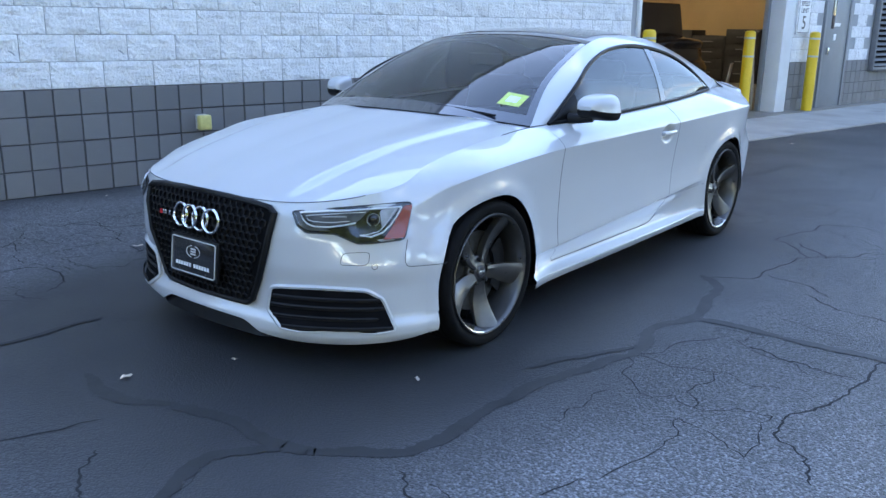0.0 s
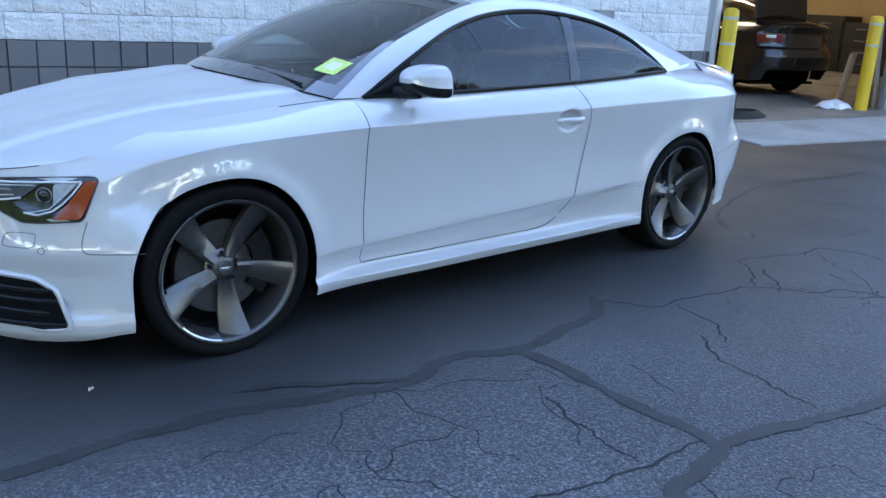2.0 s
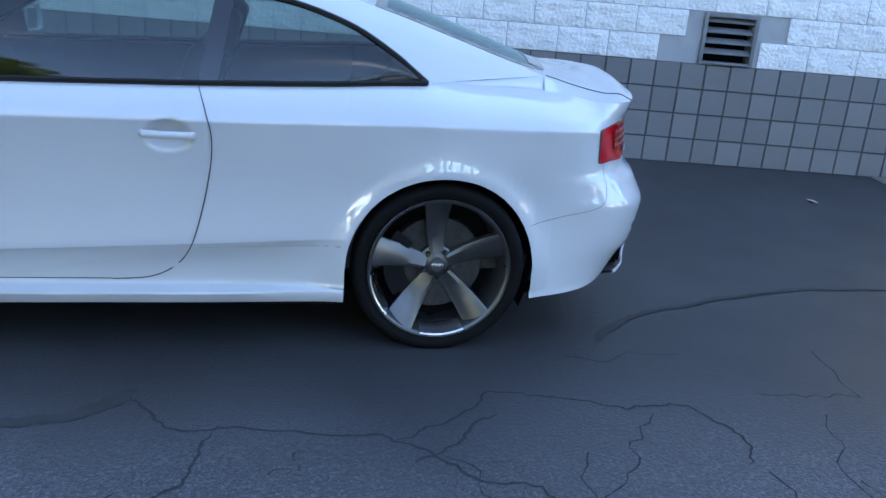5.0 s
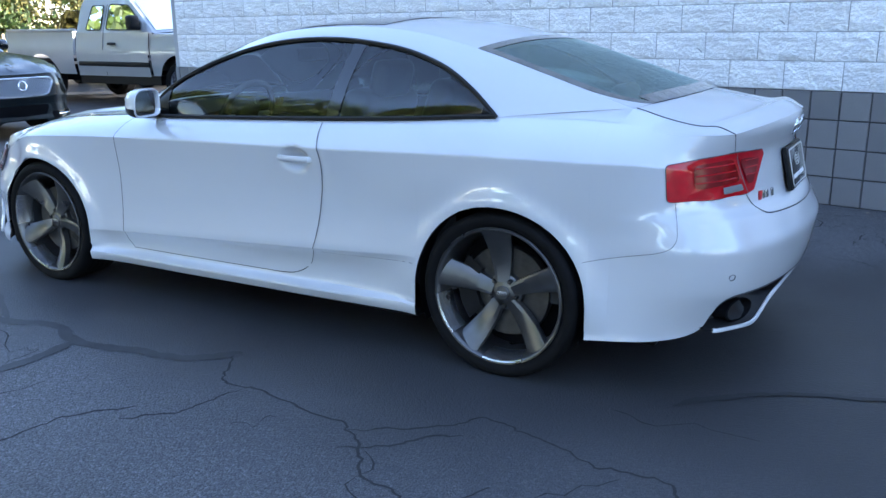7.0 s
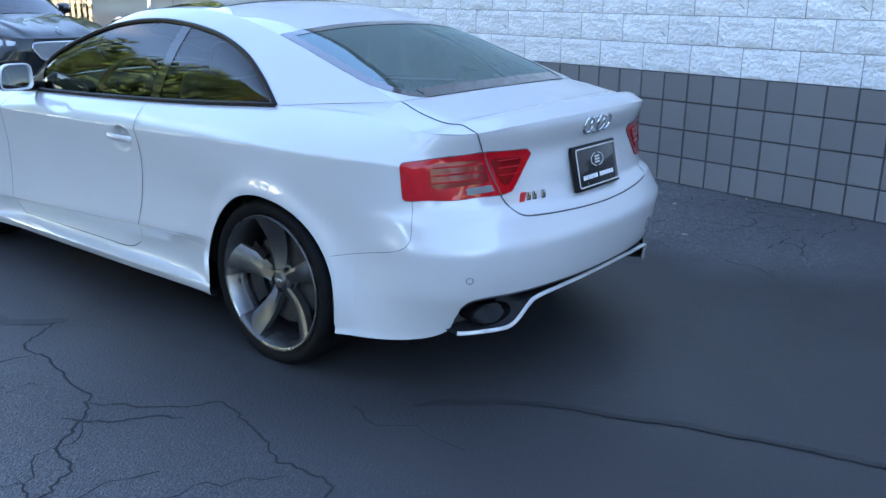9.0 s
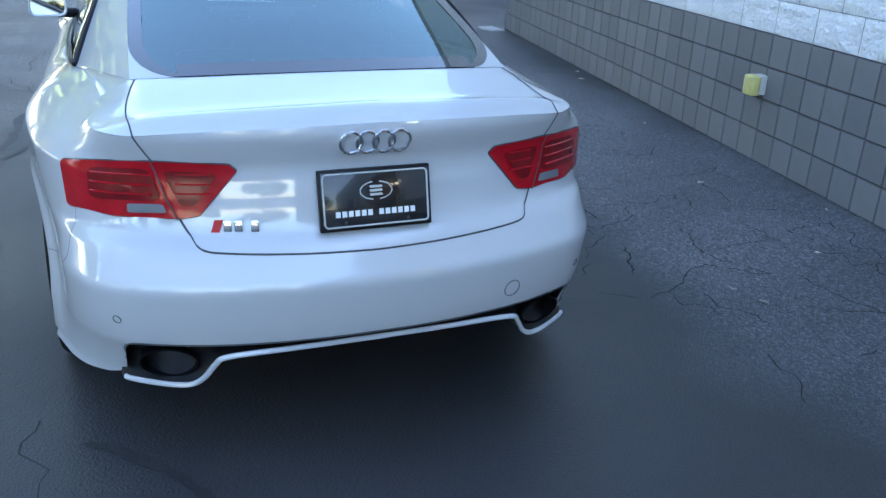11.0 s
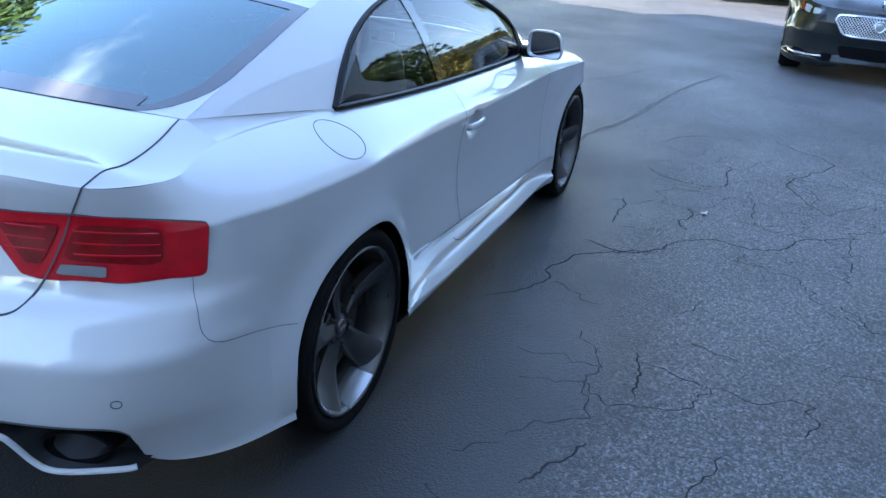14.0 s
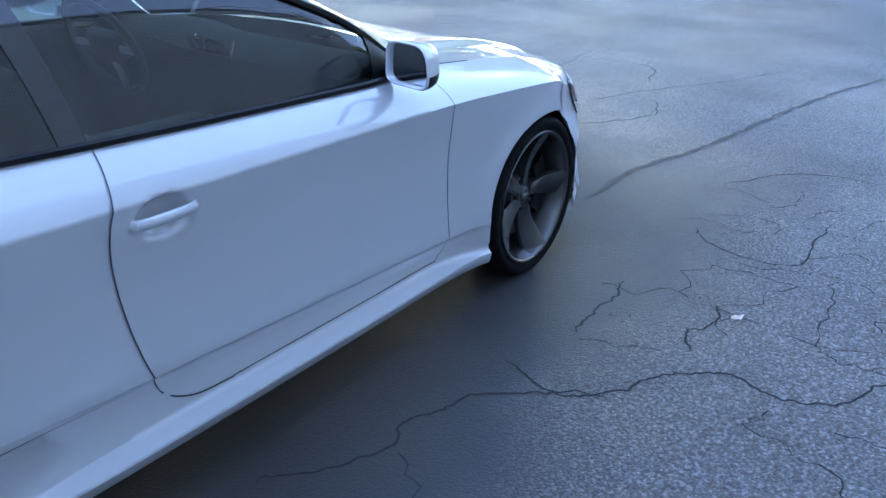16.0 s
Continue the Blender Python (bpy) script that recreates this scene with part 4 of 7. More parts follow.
def build_body(car, paint, glass, glass_rear, glass_side, detailed=True):
    """The painted body, the roof and the glass that every car of this form shares."""
    q_d0, q_d1 = q_of_x(0.768), q_of_x(-0.53)
    q_b = q_of_x(AXLE + ARCH)
    q_r = q_of_x(-AXLE - ARCH)
    for sgn, side in ((1, "left"), (-1, "right")):
        def put(name, vf, m, parent=car, label="", smooth=40):
            v, f = vf if sgn > 0 else mirrored(*vf)
            return piece(name, v, f, m, parent, label, smooth)
        put("fender", shell_part("f", q_b - 0.25, q_d0, paint, car, n=40 if detailed else 12, arch=AXLE), paint)
        put("door", shell_part("d", q_d0, q_d1, paint, car, n=110 if detailed else 16), paint, label="white painted coupe door" if detailed else "")
        put("quarter_panel", shell_part("q", q_d1, q_r + 0.3, paint, car, n=40 if detailed else 12, arch=-AXLE), paint)
        put("roof_pillar", strip(0, 8, ARCHLINE, ROOF_EDGE, 64, 6, 0.004), paint)
        n = 16
        verts = []
        for i in range(n + 1):
            u = i / n
            top = ARCHLINE(8).lerp(ROOF_EDGE(8), u)
            low = belt(Q_REAR + (Q_DECK - Q_REAR) * u)
            for j in range(9):
                v = j / 8
                verts.append(top.lerp(low, v) - Vector((0, 0, 0.012 * 4 * v * (1 - v) * u)))
        put("rear_shoulder", (verts, grid_faces(n + 1, 9, flip=False)), paint)
        verts = []
        for i in range(25):
            t = 7.35 + 0.65 * (1 - (1 - i / 24) ** 2)
            e, c, a = ROOF_EDGE(t), ROOF_MID(t), corner_cut(t)
            for j in range(5):
                v = a + (1 - a) * j / 4
                verts.append(Vector((c.x + (e.x - c.x) * v * v, e.y * v, c.z + (e.z - c.z) * v ** 2.3 + 0.0006)))
        put("window_corner", (verts, grid_faces(25, 5)), paint)
        put("side_glass", strip(0.03, 7.95, belt_path, ARCHLINE, 48, 10, 0.017), glass_side, label="tinted side window mirroring the sky" if detailed else "")
        rim_pts = [ARCHLINE(8 * i / 60) + Vector((0, 0.004, 0)) for i in range(61)]
        put("window_trim", tube(rim_pts, 0.011, 6), M_BLACK)
        sill_pts = [belt_path(8 * i / 40) + Vector((0, 0.010, 0.006)) for i in range(41)]
        put("window_sill_trim", tube(sill_pts, 0.010, 6), M_BLACK)
        # pillar between the side windows
        vs = []
        for i in range(9):
            v = i / 8
            for xo in (0.0, -0.065):
                x = -0.495 - 0.055 * v + xo
                lo_t, hi_t = 0.0, 8.0
                for _ in range(30):
                    mid = (lo_t + hi_t) / 2
                    if ARCHLINE(mid).x > x:
                        lo_t = mid
                    else:
                        hi_t = mid
                nn = Vector((0, 1, 0.45)).normalized()
                vs.append(belt_path(lo_t).lerp(ARCHLINE(lo_t), v) + nn * (0.017 * 4 * v * (1 - v) + 0.003))
        put("door_pillar", (vs, grid_faces(9, 2)), M_GLOSSBLACK)
        put("mirror_sail", [[p + Vector((0, 0.004, 0.002)) for p in vf] if k == 0 else vf for k, vf in enumerate(strip(0.03, 0.85, belt_path, ARCHLINE, 8, 6, 0.017))], M_BLACK)
        put("wheel_housing", lathe_half(AXLE), M_DARK)
        put("wheel_housing", lathe_half(-AXLE), M_DARK)
    piece("front_bumper", *weld_mid(shell_part("fb", 0, q_b - 0.25, paint, car, n=60 if detailed else 30)), paint, car, smooth=40)
    piece("rear_bumper", *weld_mid(shell_part("rb", q_r + 0.3, 22, paint, car, n=60 if detailed else 30)), paint, car, smooth=40)
    # hood
    def side_rail(v):
        return belt(4 + 4.9 * v)
    def front_edge(u):
        return belt(4 - 4 * u)
    e9 = belt(8.9)
    def cowl(u):
        y = e9.y * (1 - u)
        return Vector((e9.x + (0.99 - e9.x) * (1 - (y / e9.y) ** 2), y, e9.z + (0.954 - e9.z) * (1 - (y / e9.y) ** 2)))
    ridge = Path([belt(0), (2.05, 0, 0.765), (1.75, 0, 0.835), (1.4, 0, 0.894), (0.99, 0, 0.954)])
    v, f = coons(front_edge, cowl, side_rail, lambda k: ridge(4 * k), 56, 40)
    def crease(p):
        yc = 0.40 + 0.14 * (2.2 - p.x) / 1.4
        return 0.016 * smoothstep(yc - 0.26, yc, p.y) * (1 - smoothstep(yc, yc + 0.06, p.y)) * (1 - smoothstep(1.95, 2.2, p.x)) * smoothstep(0.82, 1.0, p.x)
    v = [p + Vector((0, 0, crease(p))) for p in v]
    piece("hood", *weld_mid((v, f)), paint, car, "long white hood with a low power dome" if detailed else "", smooth=60)
    # boot lid
    def deck_front(u):
        a, b = belt(Q_DECK), ROOF_EDGE(8)
        if u < 0.3:
            return a.lerp(b, u / 0.3)
        k = (u - 0.3) / 0.7
        y = b.y * (1 - k)
        c = ROOF_MID(8)
        return Vector((b.x + (c.x - b.x) * (1 - (y / b.y) ** 2), y, b.z + (c.z - b.z) * (1 - (y / b.y) ** 2)))
    deck_mid = Path([ROOF_MID(8), (-1.99, 0, 1.040), (-2.12, 0, 1.024), (-2.235, 0, 1.019), belt(22)])
    v, f = coons(deck_front, lambda u: belt(18.6 + 3.4 * u), lambda k: belt(Q_DECK + (18.6 - Q_DECK) * k), lambda k: deck_mid(4 * k), 24, 24)
    v = [p + Vector((0, 0, 0.012 * math.exp(-((p.x + 2.2 - 0.25 * p.y * p.y) / 0.035) ** 2) * smoothstep(0.75, 0.55, p.y))) for p in v]
    piece("boot_lid", *weld_mid((v, f)), paint, car, "white boot lid with a small lip spoiler" if detailed else "", smooth=60)
    piece("windscreen", *across(0.0, 2.95, 24), glass, car, "sloping tinted windscreen" if detailed else "")
    piece("roof", *across(2.95, 6.05, 30), paint, car)
    piece("rear_window", *across(6.05, 7.999, 40, cut=corner_cut), glass_rear, car, "dark tinted rear window" if detailed else "")


def lathe_half(ax):
    """The lining of one wheel's arch."""
    verts = []
    for i in range(17):
        a = math.radians(-25) + math.radians(230) * i / 16
        for r, y in ((ARCH + 0.004, 0.885), (ARCH + 0.012, 0.75), (ARCH + 0.01, 0.55), (0.02, 0.55)):
            verts.append((ax + r * math.cos(a), y, HUB + r * math.sin(a)))
    return verts, grid_faces(17, 4)


def weld_mid(vf):
    """Joins a left half that ends in the middle plane to its mirror image."""
    v, f = vf
    v = [Vector((p[0], 0.0 if abs(p[1]) < 1e-3 else p[1], p[2])) for p in v]
    twin, more = [], []
    for i, p in enumerate(v):
        if p.y == 0.0:
            twin.append(i)
        else:
            twin.append(len(v) + len(more))
            more.append(Vector((p.x, -p.y, p.z)))
    return v + more, list(f) + [tuple(twin[i] for i in reversed(q)) for q in f]


def build_wheel(car, x, sgn, spin):
    """One wheel in its arch: tyre, rim, blades, brake."""
    hub = new("wheel")
    hub.parent = car
    hub.matrix_local = pose(x, sgn * 0.775, HUB, 0, 0, 0 if sgn > 0 else 180)
    R = 0.332
    pr = [(0.260, -0.12), (0.30, -0.132), (R - 0.022, -0.128), (R - 0.004, -0.112), (R, -0.09), (R, 0.098), (R - 0.003, 0.116), (R - 0.012, 0.128), (0.312, 0.134), (0.292, 0.131), (0.276, 0.122), (0.264, 0.114)]
    tyre = piece("tyre", *lathe(pr, 72), M_TYRE, hub, smooth=50)
    gv, gf = [], []
    for k in (-0.06, -0.02, 0.02, 0.06):
        v, f = lathe([(R + 0.0006, k - 0.004), (R + 0.0006, k + 0.004)], 72)
        n = len(gv)
        gv += v
        gf += [tuple(n + i for i in q) for q in f]
    piece("tread_groove", gv, gf, M_DARK, tyre)
    rp = [(0.273, 0.116), (0.273, 0.126), (0.268, 0.130), (0.261, 0.126), (0.257, 0.112), (0.250, 0.09), (0.244, 0.04), (0.241, -0.02), (0.243, -0.11), (0.268, -0.118)]
    rim = piece("rim", *lathe(rp, 72), M_RIM, hub, smooth=45)
    lip = piece("rim_lip", *lathe([(0.2738, 0.128), (0.2736, 0.1300), (0.2720, 0.1318), (0.2700, 0.1312)], 72), M_RIM, hub)
    piece("brake_disc", *lathe([(0.07, 0.03), (0.18, 0.035), (0.183, 0.03), (0.183, 0.0), (0.07, 0.0)], 48), M_DISC, hub)
    # added black disc that stands in for the shade inside the wheel
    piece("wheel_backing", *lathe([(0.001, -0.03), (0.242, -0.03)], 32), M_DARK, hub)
    cv, cf = [], []
    for i in range(9):
        a = math.radians(-40 + 80 * i / 8) + math.radians(180 if x > 0 else 0) * (1 if sgn > 0 else -1)
        for r, y in ((0.125, 0.012), (0.125, 0.055), (0.205, 0.055), (0.21, 0.012)):
            cv.append((r * math.cos(a), y, r * math.sin(a)))
    piece("brake_caliper", cv, grid_faces(9, 4), M_BLACK, hub)
    # five blades, thicker on one edge
    for k in range(5):
        a0 = math.radians(spin + 72 * k)
        verts = []
        n = 12
        for i in range(n + 1):
            u = i / n
            r = 0.045 + (0.263 - 0.045) * u
            half = 0.026 + 0.030 * u
            bend = 0.006 * u * u
            yc = 0.070 + 0.052 * u ** 1.5 - 0.014 * math.sin(math.pi * u)
            sect = [(-half, yc - 0.030), (-half * 0.98, yc + 0.001), (-half * 0.55, yc + 0.006), (half * 0.70, yc - 0.006 - 0.012 * u), (half, yc - 0.010 - 0.022 * u), (half * 0.96, yc - 0.045)]
            for s, y in sect:
                t = s + bend
                verts.append((r * math.cos(a0) - t * math.sin(a0), y, r * math.sin(a0) + t * math.cos(a0)))
        m = 6
        faces = []
        for i in range(n):
            for j in range(m):
                a, b = i * m + j, i * m + (j + 1) % m
                faces.append((a, b, b + m, a + m))
        blade = piece("spoke", verts, faces, M_RIM, hub, smooth=38)
        # bright foot low on the rim: light on its upward face, put into the colour
        fv = []
        for i in range(7):
            an = a0 + 0.28 + 0.66 * i / 6
            for r, y in ((0.2670, 0.1310), (0.2610, 0.1275), (0.2560, 0.110), (0.2485, 0.085), (0.2430, 0.045)):
                fv.append((r * math.cos(an) * 0.997, y + 0.0008, r * math.sin(an) * 0.997))
        if k in (3, 4):
            piece("polished_foot", fv, grid_faces(7, 5), M_RIMLIP, hub, "polished inside of the rim, its lit lower part painted bright")
        b = a0 + math.radians(36)
        v, f = lathe([(0.001, 0.012), (0.007, 0.012), (0.009, 0.008), (0.009, -0.015)], 12)
        v = [(p[0] + 0.056 * math.cos(b), p[1] + 0.066, p[2] + 0.056 * math.sin(b)) for p in v]
        piece("wheel_bolt", v, f, M_DISC, hub)
    piece("hub", *lathe([(0.001, 0.070), (0.034, 0.069), (0.052, 0.060), (0.073, 0.050), (0.078, 0.02)], 40), M_RIM, hub)
    piece("centre_cap", *lathe([(0.001, 0.078), (0.026, 0.077), (0.030, 0.072), (0.030, 0.066)], 32), M_RIM, hub)
    cap = []
    for i in range(4):
        v, f = lathe([(0.0055, 0.0), (0.0075, 0.001), (0.0055, 0.002)], 16)
        n = len(cap)
        piece("cap_ring", [(p[0] - 0.0135 + 0.009 * i, p[1] + 0.077, p[2]) for p in v], f, M_SATIN, hub)
    v, f = lathe([(0.001, 0.02), (0.004, 0.02), (0.004, 0.0)], 8, "z")
    piece("tyre_valve", [(p[0] + 0.235, p[1] + 0.085, p[2] - 0.06) for p in v], f, M_BLACK, hub)
    return hub


def build_mirror(car, sgn, paint):
    """A door mirror: a squarish housing open to the rear, its lower quarter black, on a black foot."""
    mir = new("door_mirror")
    mir.parent = car

    def put(name, vf, m, label="", smooth=50):
        piece(name, *(vf if sgn > 0 else mirrored(*vf)), m, mir, label, smooth)

    def ring(x, sy, sz, shift=0.0, m=48):
        pts = []
        for j in range(m):
            a = 2 * math.pi * (j + 0.5) / m
            ca, sa = math.cos(a), math.sin(a)
            ey, ez = (0.52, 0.46) if sa > 0 else (0.36, 0.40)
            y, z = math.copysign(abs(ca) ** ey, ca) * 0.090 * sy, math.copysign(abs(sa) ** ez, sa) * 0.066 * sz
            y -= 0.022 * max(0.0, y / 0.090) * max(0.0, z / 0.066)
            pts.append((x - 0.030 * (y + 0.090) / 0.180, 0.922 + y + shift, 1.003 + z))
        return pts
    m = 48
    rings = [ring(0.478, 1, 1)]
    for k in range(1, 15):
        u = k / 14
        w = max(0.02, (1 - u ** 2.3)) ** 0.5
        rings.append(ring(0.478 + 0.135 * u, 0.25 + 0.75 * w, w, -0.030 * u * u))
    verts = [p for r in rings for p in r]
    upper, lower = [], []
    for i in range(len(rings) - 1):
        for j in range(m):
            a, b = i * m + j, i * m + (j + 1) % m
            (lower if math.sin(2 * math.pi * (j + 1) / m) < -0.12 else upper).append((a, a + m, b + m, b))
    upper.append(tuple(len(verts) - m + j for j in range(m)))
    put("mirror_housing", (verts, upper), paint)
    put("mirror_base_cover", (verts, lower), M_BLACK, "black lower mirror cover")
    rim = ring(0.478, 1, 1) + ring(0.472, 0.96, 0.94) + ring(0.476, 0.90, 0.86) + ring(0.490, 0.88, 0.84)
    put("mirror_rim", (rim, [(i * m + j, i * m + (j + 1) % m, (i + 1) * m + (j + 1) % m, (i + 1) * m + j) for i in range(3) for j in range(m)]), paint)
    face = ring(0.487, 0.89, 0.85) + [(0.472, 0.922, 1.003)]
    put("mirror_pane", (face, [(j, (j + 1) % m, m) for j in range(m)]), M_MIRROR, "mirror glass", 0)
    put("mirror_foot", tube([(0.56, 0.78, 0.945), (0.55, 0.83, 0.946), (0.53, 0.90, 0.956)], 0.026, 8), M_BLACK)


car = thing("coupe", "white two-door sports coupe parked on dark asphalt beside a block wall", "car")
build_body(car, M_PAINT, M_GLASS, M_GLASSREAR, M_GLASSSIDE)
for wx, ws, spin in ((AXLE, 1, 48), (-AXLE, 1, 13), (AXLE, -1, 36), (-AXLE, -1, 8)):
    build_wheel(car, wx, ws, spin)
build_mirror(car, 1, M_PAINT)
build_mirror(car, -1, M_PAINT)


# ---- details of the coupe ----
from mathutils.bvhtree import BVHTree


def on_both(name, vf, material, parent, label="", smooth=40):
    piece(name, *vf, material, parent, label, smooth)
    piece(name, *mirrored(*vf), material, parent, label, smooth)


def half_shape(pts, out, rings=6):
    """A plate across the middle plane: the outline's left half from the top middle to the bottom middle, mirrored."""
    full = [(q, z, 1) for q, z in pts] + [(q, z, -1) for q, z in reversed(pts) if q > 1e-6]
    n = len(full)
    cz = sum(p[1] for p in full) / n
    verts, faces = [], []
    for k in range(rings + 1):
        s = 1 - k / rings
        for q, z, g in full:
            p = skin(q * s, cz + (z - cz) * s, out)
            verts.append((p.x, g * p.y, p.z))
    for k in range(rings):
        for i in range(n):
            a, b = k * n + i, k * n + (i + 1) % n
            faces.append((a, b, b + n, a + n))
    rim = [verts[i] for i in range(n)]
    return verts, faces, rim


def front_end():
    # grille: dark plate, honeycomb, frame
    hexa = [(0, 0.700), (0.8, 0.698), (1.5, 0.692), (1.95, 0.682), (2.08, 0.664), (2.02, 0.60), (1.86, 0.48), (1.66, 0.38), (1.47, 0.290), (1.32, 0.268), (0.7, 0.266), (0, 0.265)]
    grille = new("grille")
    grille.parent = car
    tagged(grille, "gloss black honeycomb grille")
    v, f, rim = half_shape(hexa, 0.012, 14)
    piece("grille_backing", v, f, M_DARK, grille)
    piece("grille_frame", *tube(rim, 0.014, 8, closed=True), M_BLACK, grille)
    lim = Curve([(0.26, 0.262), (0.29, 0.285), (0.38, 0.325), (0.48, 0.365), (0.60, 0.397), (0.665, 0.405), (0.69, 0.30), (0.70, 0.05)])
    cell = 0.020
    hv, hf = [], []
    rows = int(0.46 / (cell * 1.5)) + 2
    for r in range(rows):
        for c in range(-14, 15):
            z = 0.26 + r * cell * 1.5
            y = (c + 0.5 * (r % 2)) * cell * math.sqrt(3)
            if abs(y) > lim(z) - 0.012 or z > 0.692 or z < 0.272:
                continue
            base = len(hv)
            for rad, o in ((cell * 0.98, 0.020), (cell * 0.80, 0.022), (cell * 0.74, 0.013)):
                for k in range(6):
                    a = math.pi / 6 + k * math.pi / 3
                    yy, zz = y + rad * math.cos(a), z + rad * math.sin(a)
                    p = skin(abs(yy) * 5 if abs(yy) < 0.2 else 1 + (abs(yy) - 0.2) * 5, zz, o)
                    hv.append((p.x, yy, zz))
            for g in range(2):
                for k in range(6):
                    a, b = base + g * 6 + k, base + g * 6 + (k + 1) % 6
                    hf.append((a, b, b + 6, a + 6))
    tagged(piece("honeycomb", hv, hf, M_BLACK, grille, smooth=0), kind="stuff")
    # rings
    for i in range(4):
        pts = []
        for k in range(32):
            a = 2 * math.pi * k / 32
            y, z = -0.105 + 0.070 * i + 0.048 * math.cos(a), 0.592 + 0.048 * math.sin(a)
            pts.append((skin(abs(y) * 5, z, 0.030 + 0.003 * (i % 2)).x, y, z))
        piece("emblem_ring", *tube(pts, 0.0065, 8, closed=True), M_CHROME, car)
    # dealer plate
    plate = new("front_plate")
    plate.parent = car
    plate.matrix_local = pose(2.282, -0.005, 0.424, 84, 0, 90)
    tagged(plate, "black dealer plate in a thin chrome-edged frame")
    dealer_plate(plate)
    bd = new("grille_badge")
    bd.parent = car
    bd.matrix_local = pose(2.249, -0.235, 0.582, 84, 0, 90)
    badge(bd, 0.8)
    # headlamps
    lamp_pts = rounded([(2.46, 0.678), (3.5, 0.695), (5.02, 0.704), (4.74, 0.563), (4.10, 0.557), (3.80, 0.558), (3.36, 0.596), (2.80, 0.600), (2.60, 0.624)], 0.12, 3)
    for sgn in (1, -1):
        lamp = new("headlamp")
        lamp.parent = car
        tagged(lamp, "slim headlamp with a white light strip and amber corner")

        def put(name, vf, m, label="", smooth=40):
            piece(name, *(vf if sgn > 0 else mirrored(*vf)), m, lamp, label, smooth)
        put("lamp_bowl", fan_shape(lamp_pts, 0.002), M_GLOSSBLACK)
        put("lamp_rim", tube([skin(q, z, 0.003) for q, z in lamp_pts], 0.003, 6, closed=True), M_GAP)
        put("lamp_reflector", fan_shape(rounded([(2.70, 0.676), (3.65, 0.684), (4.10, 0.685), (3.80, 0.640), (3.30, 0.628), (2.95, 0.632), (2.78, 0.650)], 0.10, 3), 0.009), M_LAMPBOWL)
        put("lamp_reflector", fan_shape(rounded([(4.28, 0.682), (4.70, 0.686), (4.44, 0.634), (4.30, 0.608)], 0.2, 3), 0.010), M_LAMPGREY)
        put("lamp_reflector", fan_shape(rounded([(2.56, 0.668), (2.66, 0.672), (2.74, 0.648), (2.86, 0.630), (3.20, 0.618), (3.30, 0.608), (2.84, 0.610), (2.68, 0.626)], 0.10, 3), 0.009), M_LAMPBOWL)
        for way, thick in ((((3.77, 0.637), (3.54, 0.630), (3.27, 0.624), (2.98, 0.627), (2.85, 0.635), (2.75, 0.651), (2.67, 0.677), (3.10, 0.683), (3.65, 0.685), (4.18, 0.687), (4.74, 0.689)), 0.0036),
                           (((3.65, 0.645), (3.30, 0.641), (2.97, 0.645), (2.85, 0.651), (2.80, 0.667), (3.22, 0.673), (3.99, 0.676)), 0.0016),
                           (((4.74, 0.689), (4.61, 0.654), (4.45, 0.620), (4.30, 0.597), (4.07, 0.584), (3.85, 0.591)), 0.0036),
                           (((4.60, 0.680), (4.44, 0.641), (4.25, 0.604), (4.04, 0.594), (3.85, 0.592)), 0.0016)):
            put("light_strip", tube([skin(q, z, 0.015) for q, z in way], thick, 8), M_LED)
        put("lamp_fin", tube([skin(q, z, 0.013) for q, z in ((3.11, 0.662), (3.35, 0.662), (3.59, 0.660))], 0.003, 6), M_LAMPSILVER)
        lens = lathe([(0.001, 0.014), (0.012, 0.012), (0.020, 0.006), (0.024, -0.006)], 20)
        c, n = skin(4.14, 0.645, 0.008), outline_at(4.14)[1]
        rot = Vector((0, 1, 0)).rotation_difference(Vector((n.x, n.y, 0))).to_matrix()
        put("projector", ([c + rot @ Vector(p) for p in lens[0]], lens[1]), M_GLOSSBLACK)
        put("projector_ring", tube([c + rot @ Vector((0.025 * math.cos(u), 0.002, 0.025 * math.sin(u))) for u in [2 * math.pi * k / 20 for k in range(20)]], 0.0016, 5, closed=True), M_LAMPGREY)
        put("amber_reflector", fan_shape(rounded([(4.80, 0.691), (4.99, 0.694), (4.72, 0.572), (4.29, 0.570), (4.50, 0.614)], 0.12, 3), 0.0125), M_AMBER, "amber corner reflector")
        put("lamp_lens", fan_shape(lamp_pts, 0.021, 8), M_LENS)
    # side intakes
    air = rounded([(1.95, 0.362), (2.98, 0.378), (3.95, 0.370), (4.28, 0.330), (4.52, 0.192), (2.28, 0.192), (1.84, 0.256)], 0.16, 3)
    for sgn in (1, -1):
        inlet = new("air_intake")
        inlet.parent = car

        def put(name, vf, m):
            piece(name, *(vf if sgn > 0 else mirrored(*vf)), m, inlet)
        put("intake_backing", fan_shape(air, 0.012, 12), M_DARK)
        put("intake_rim", tube([skin(q, z, 0.006) for q, z in air], 0.010, 6, closed=True), M_PAINT)
        for z, qa, qb in ((0.325, 2.0, 4.22), (0.288, 1.95, 4.30), (0.245, 2.0, 4.38), (0.210, 2.25, 4.44)):
            put("intake_slat", tube([skin(qa + (qb - qa) * i / 16, z + 0.004 * math.sin(math.pi * i / 16), 0.014) for i in range(17)], 0.009, 6, flat=0.5), M_BLACK)
            if z in (0.288, 0.245):
                put("intake_strip", tube([skin(qa + 0.1 + (qb - qa - 0.3) * i / 16, z + 0.006 + 0.004 * math.sin(math.pi * i / 16), 0.022) for i in range(17)], 0.0009, 5), M_DISC)
    # splitter
    sv = []
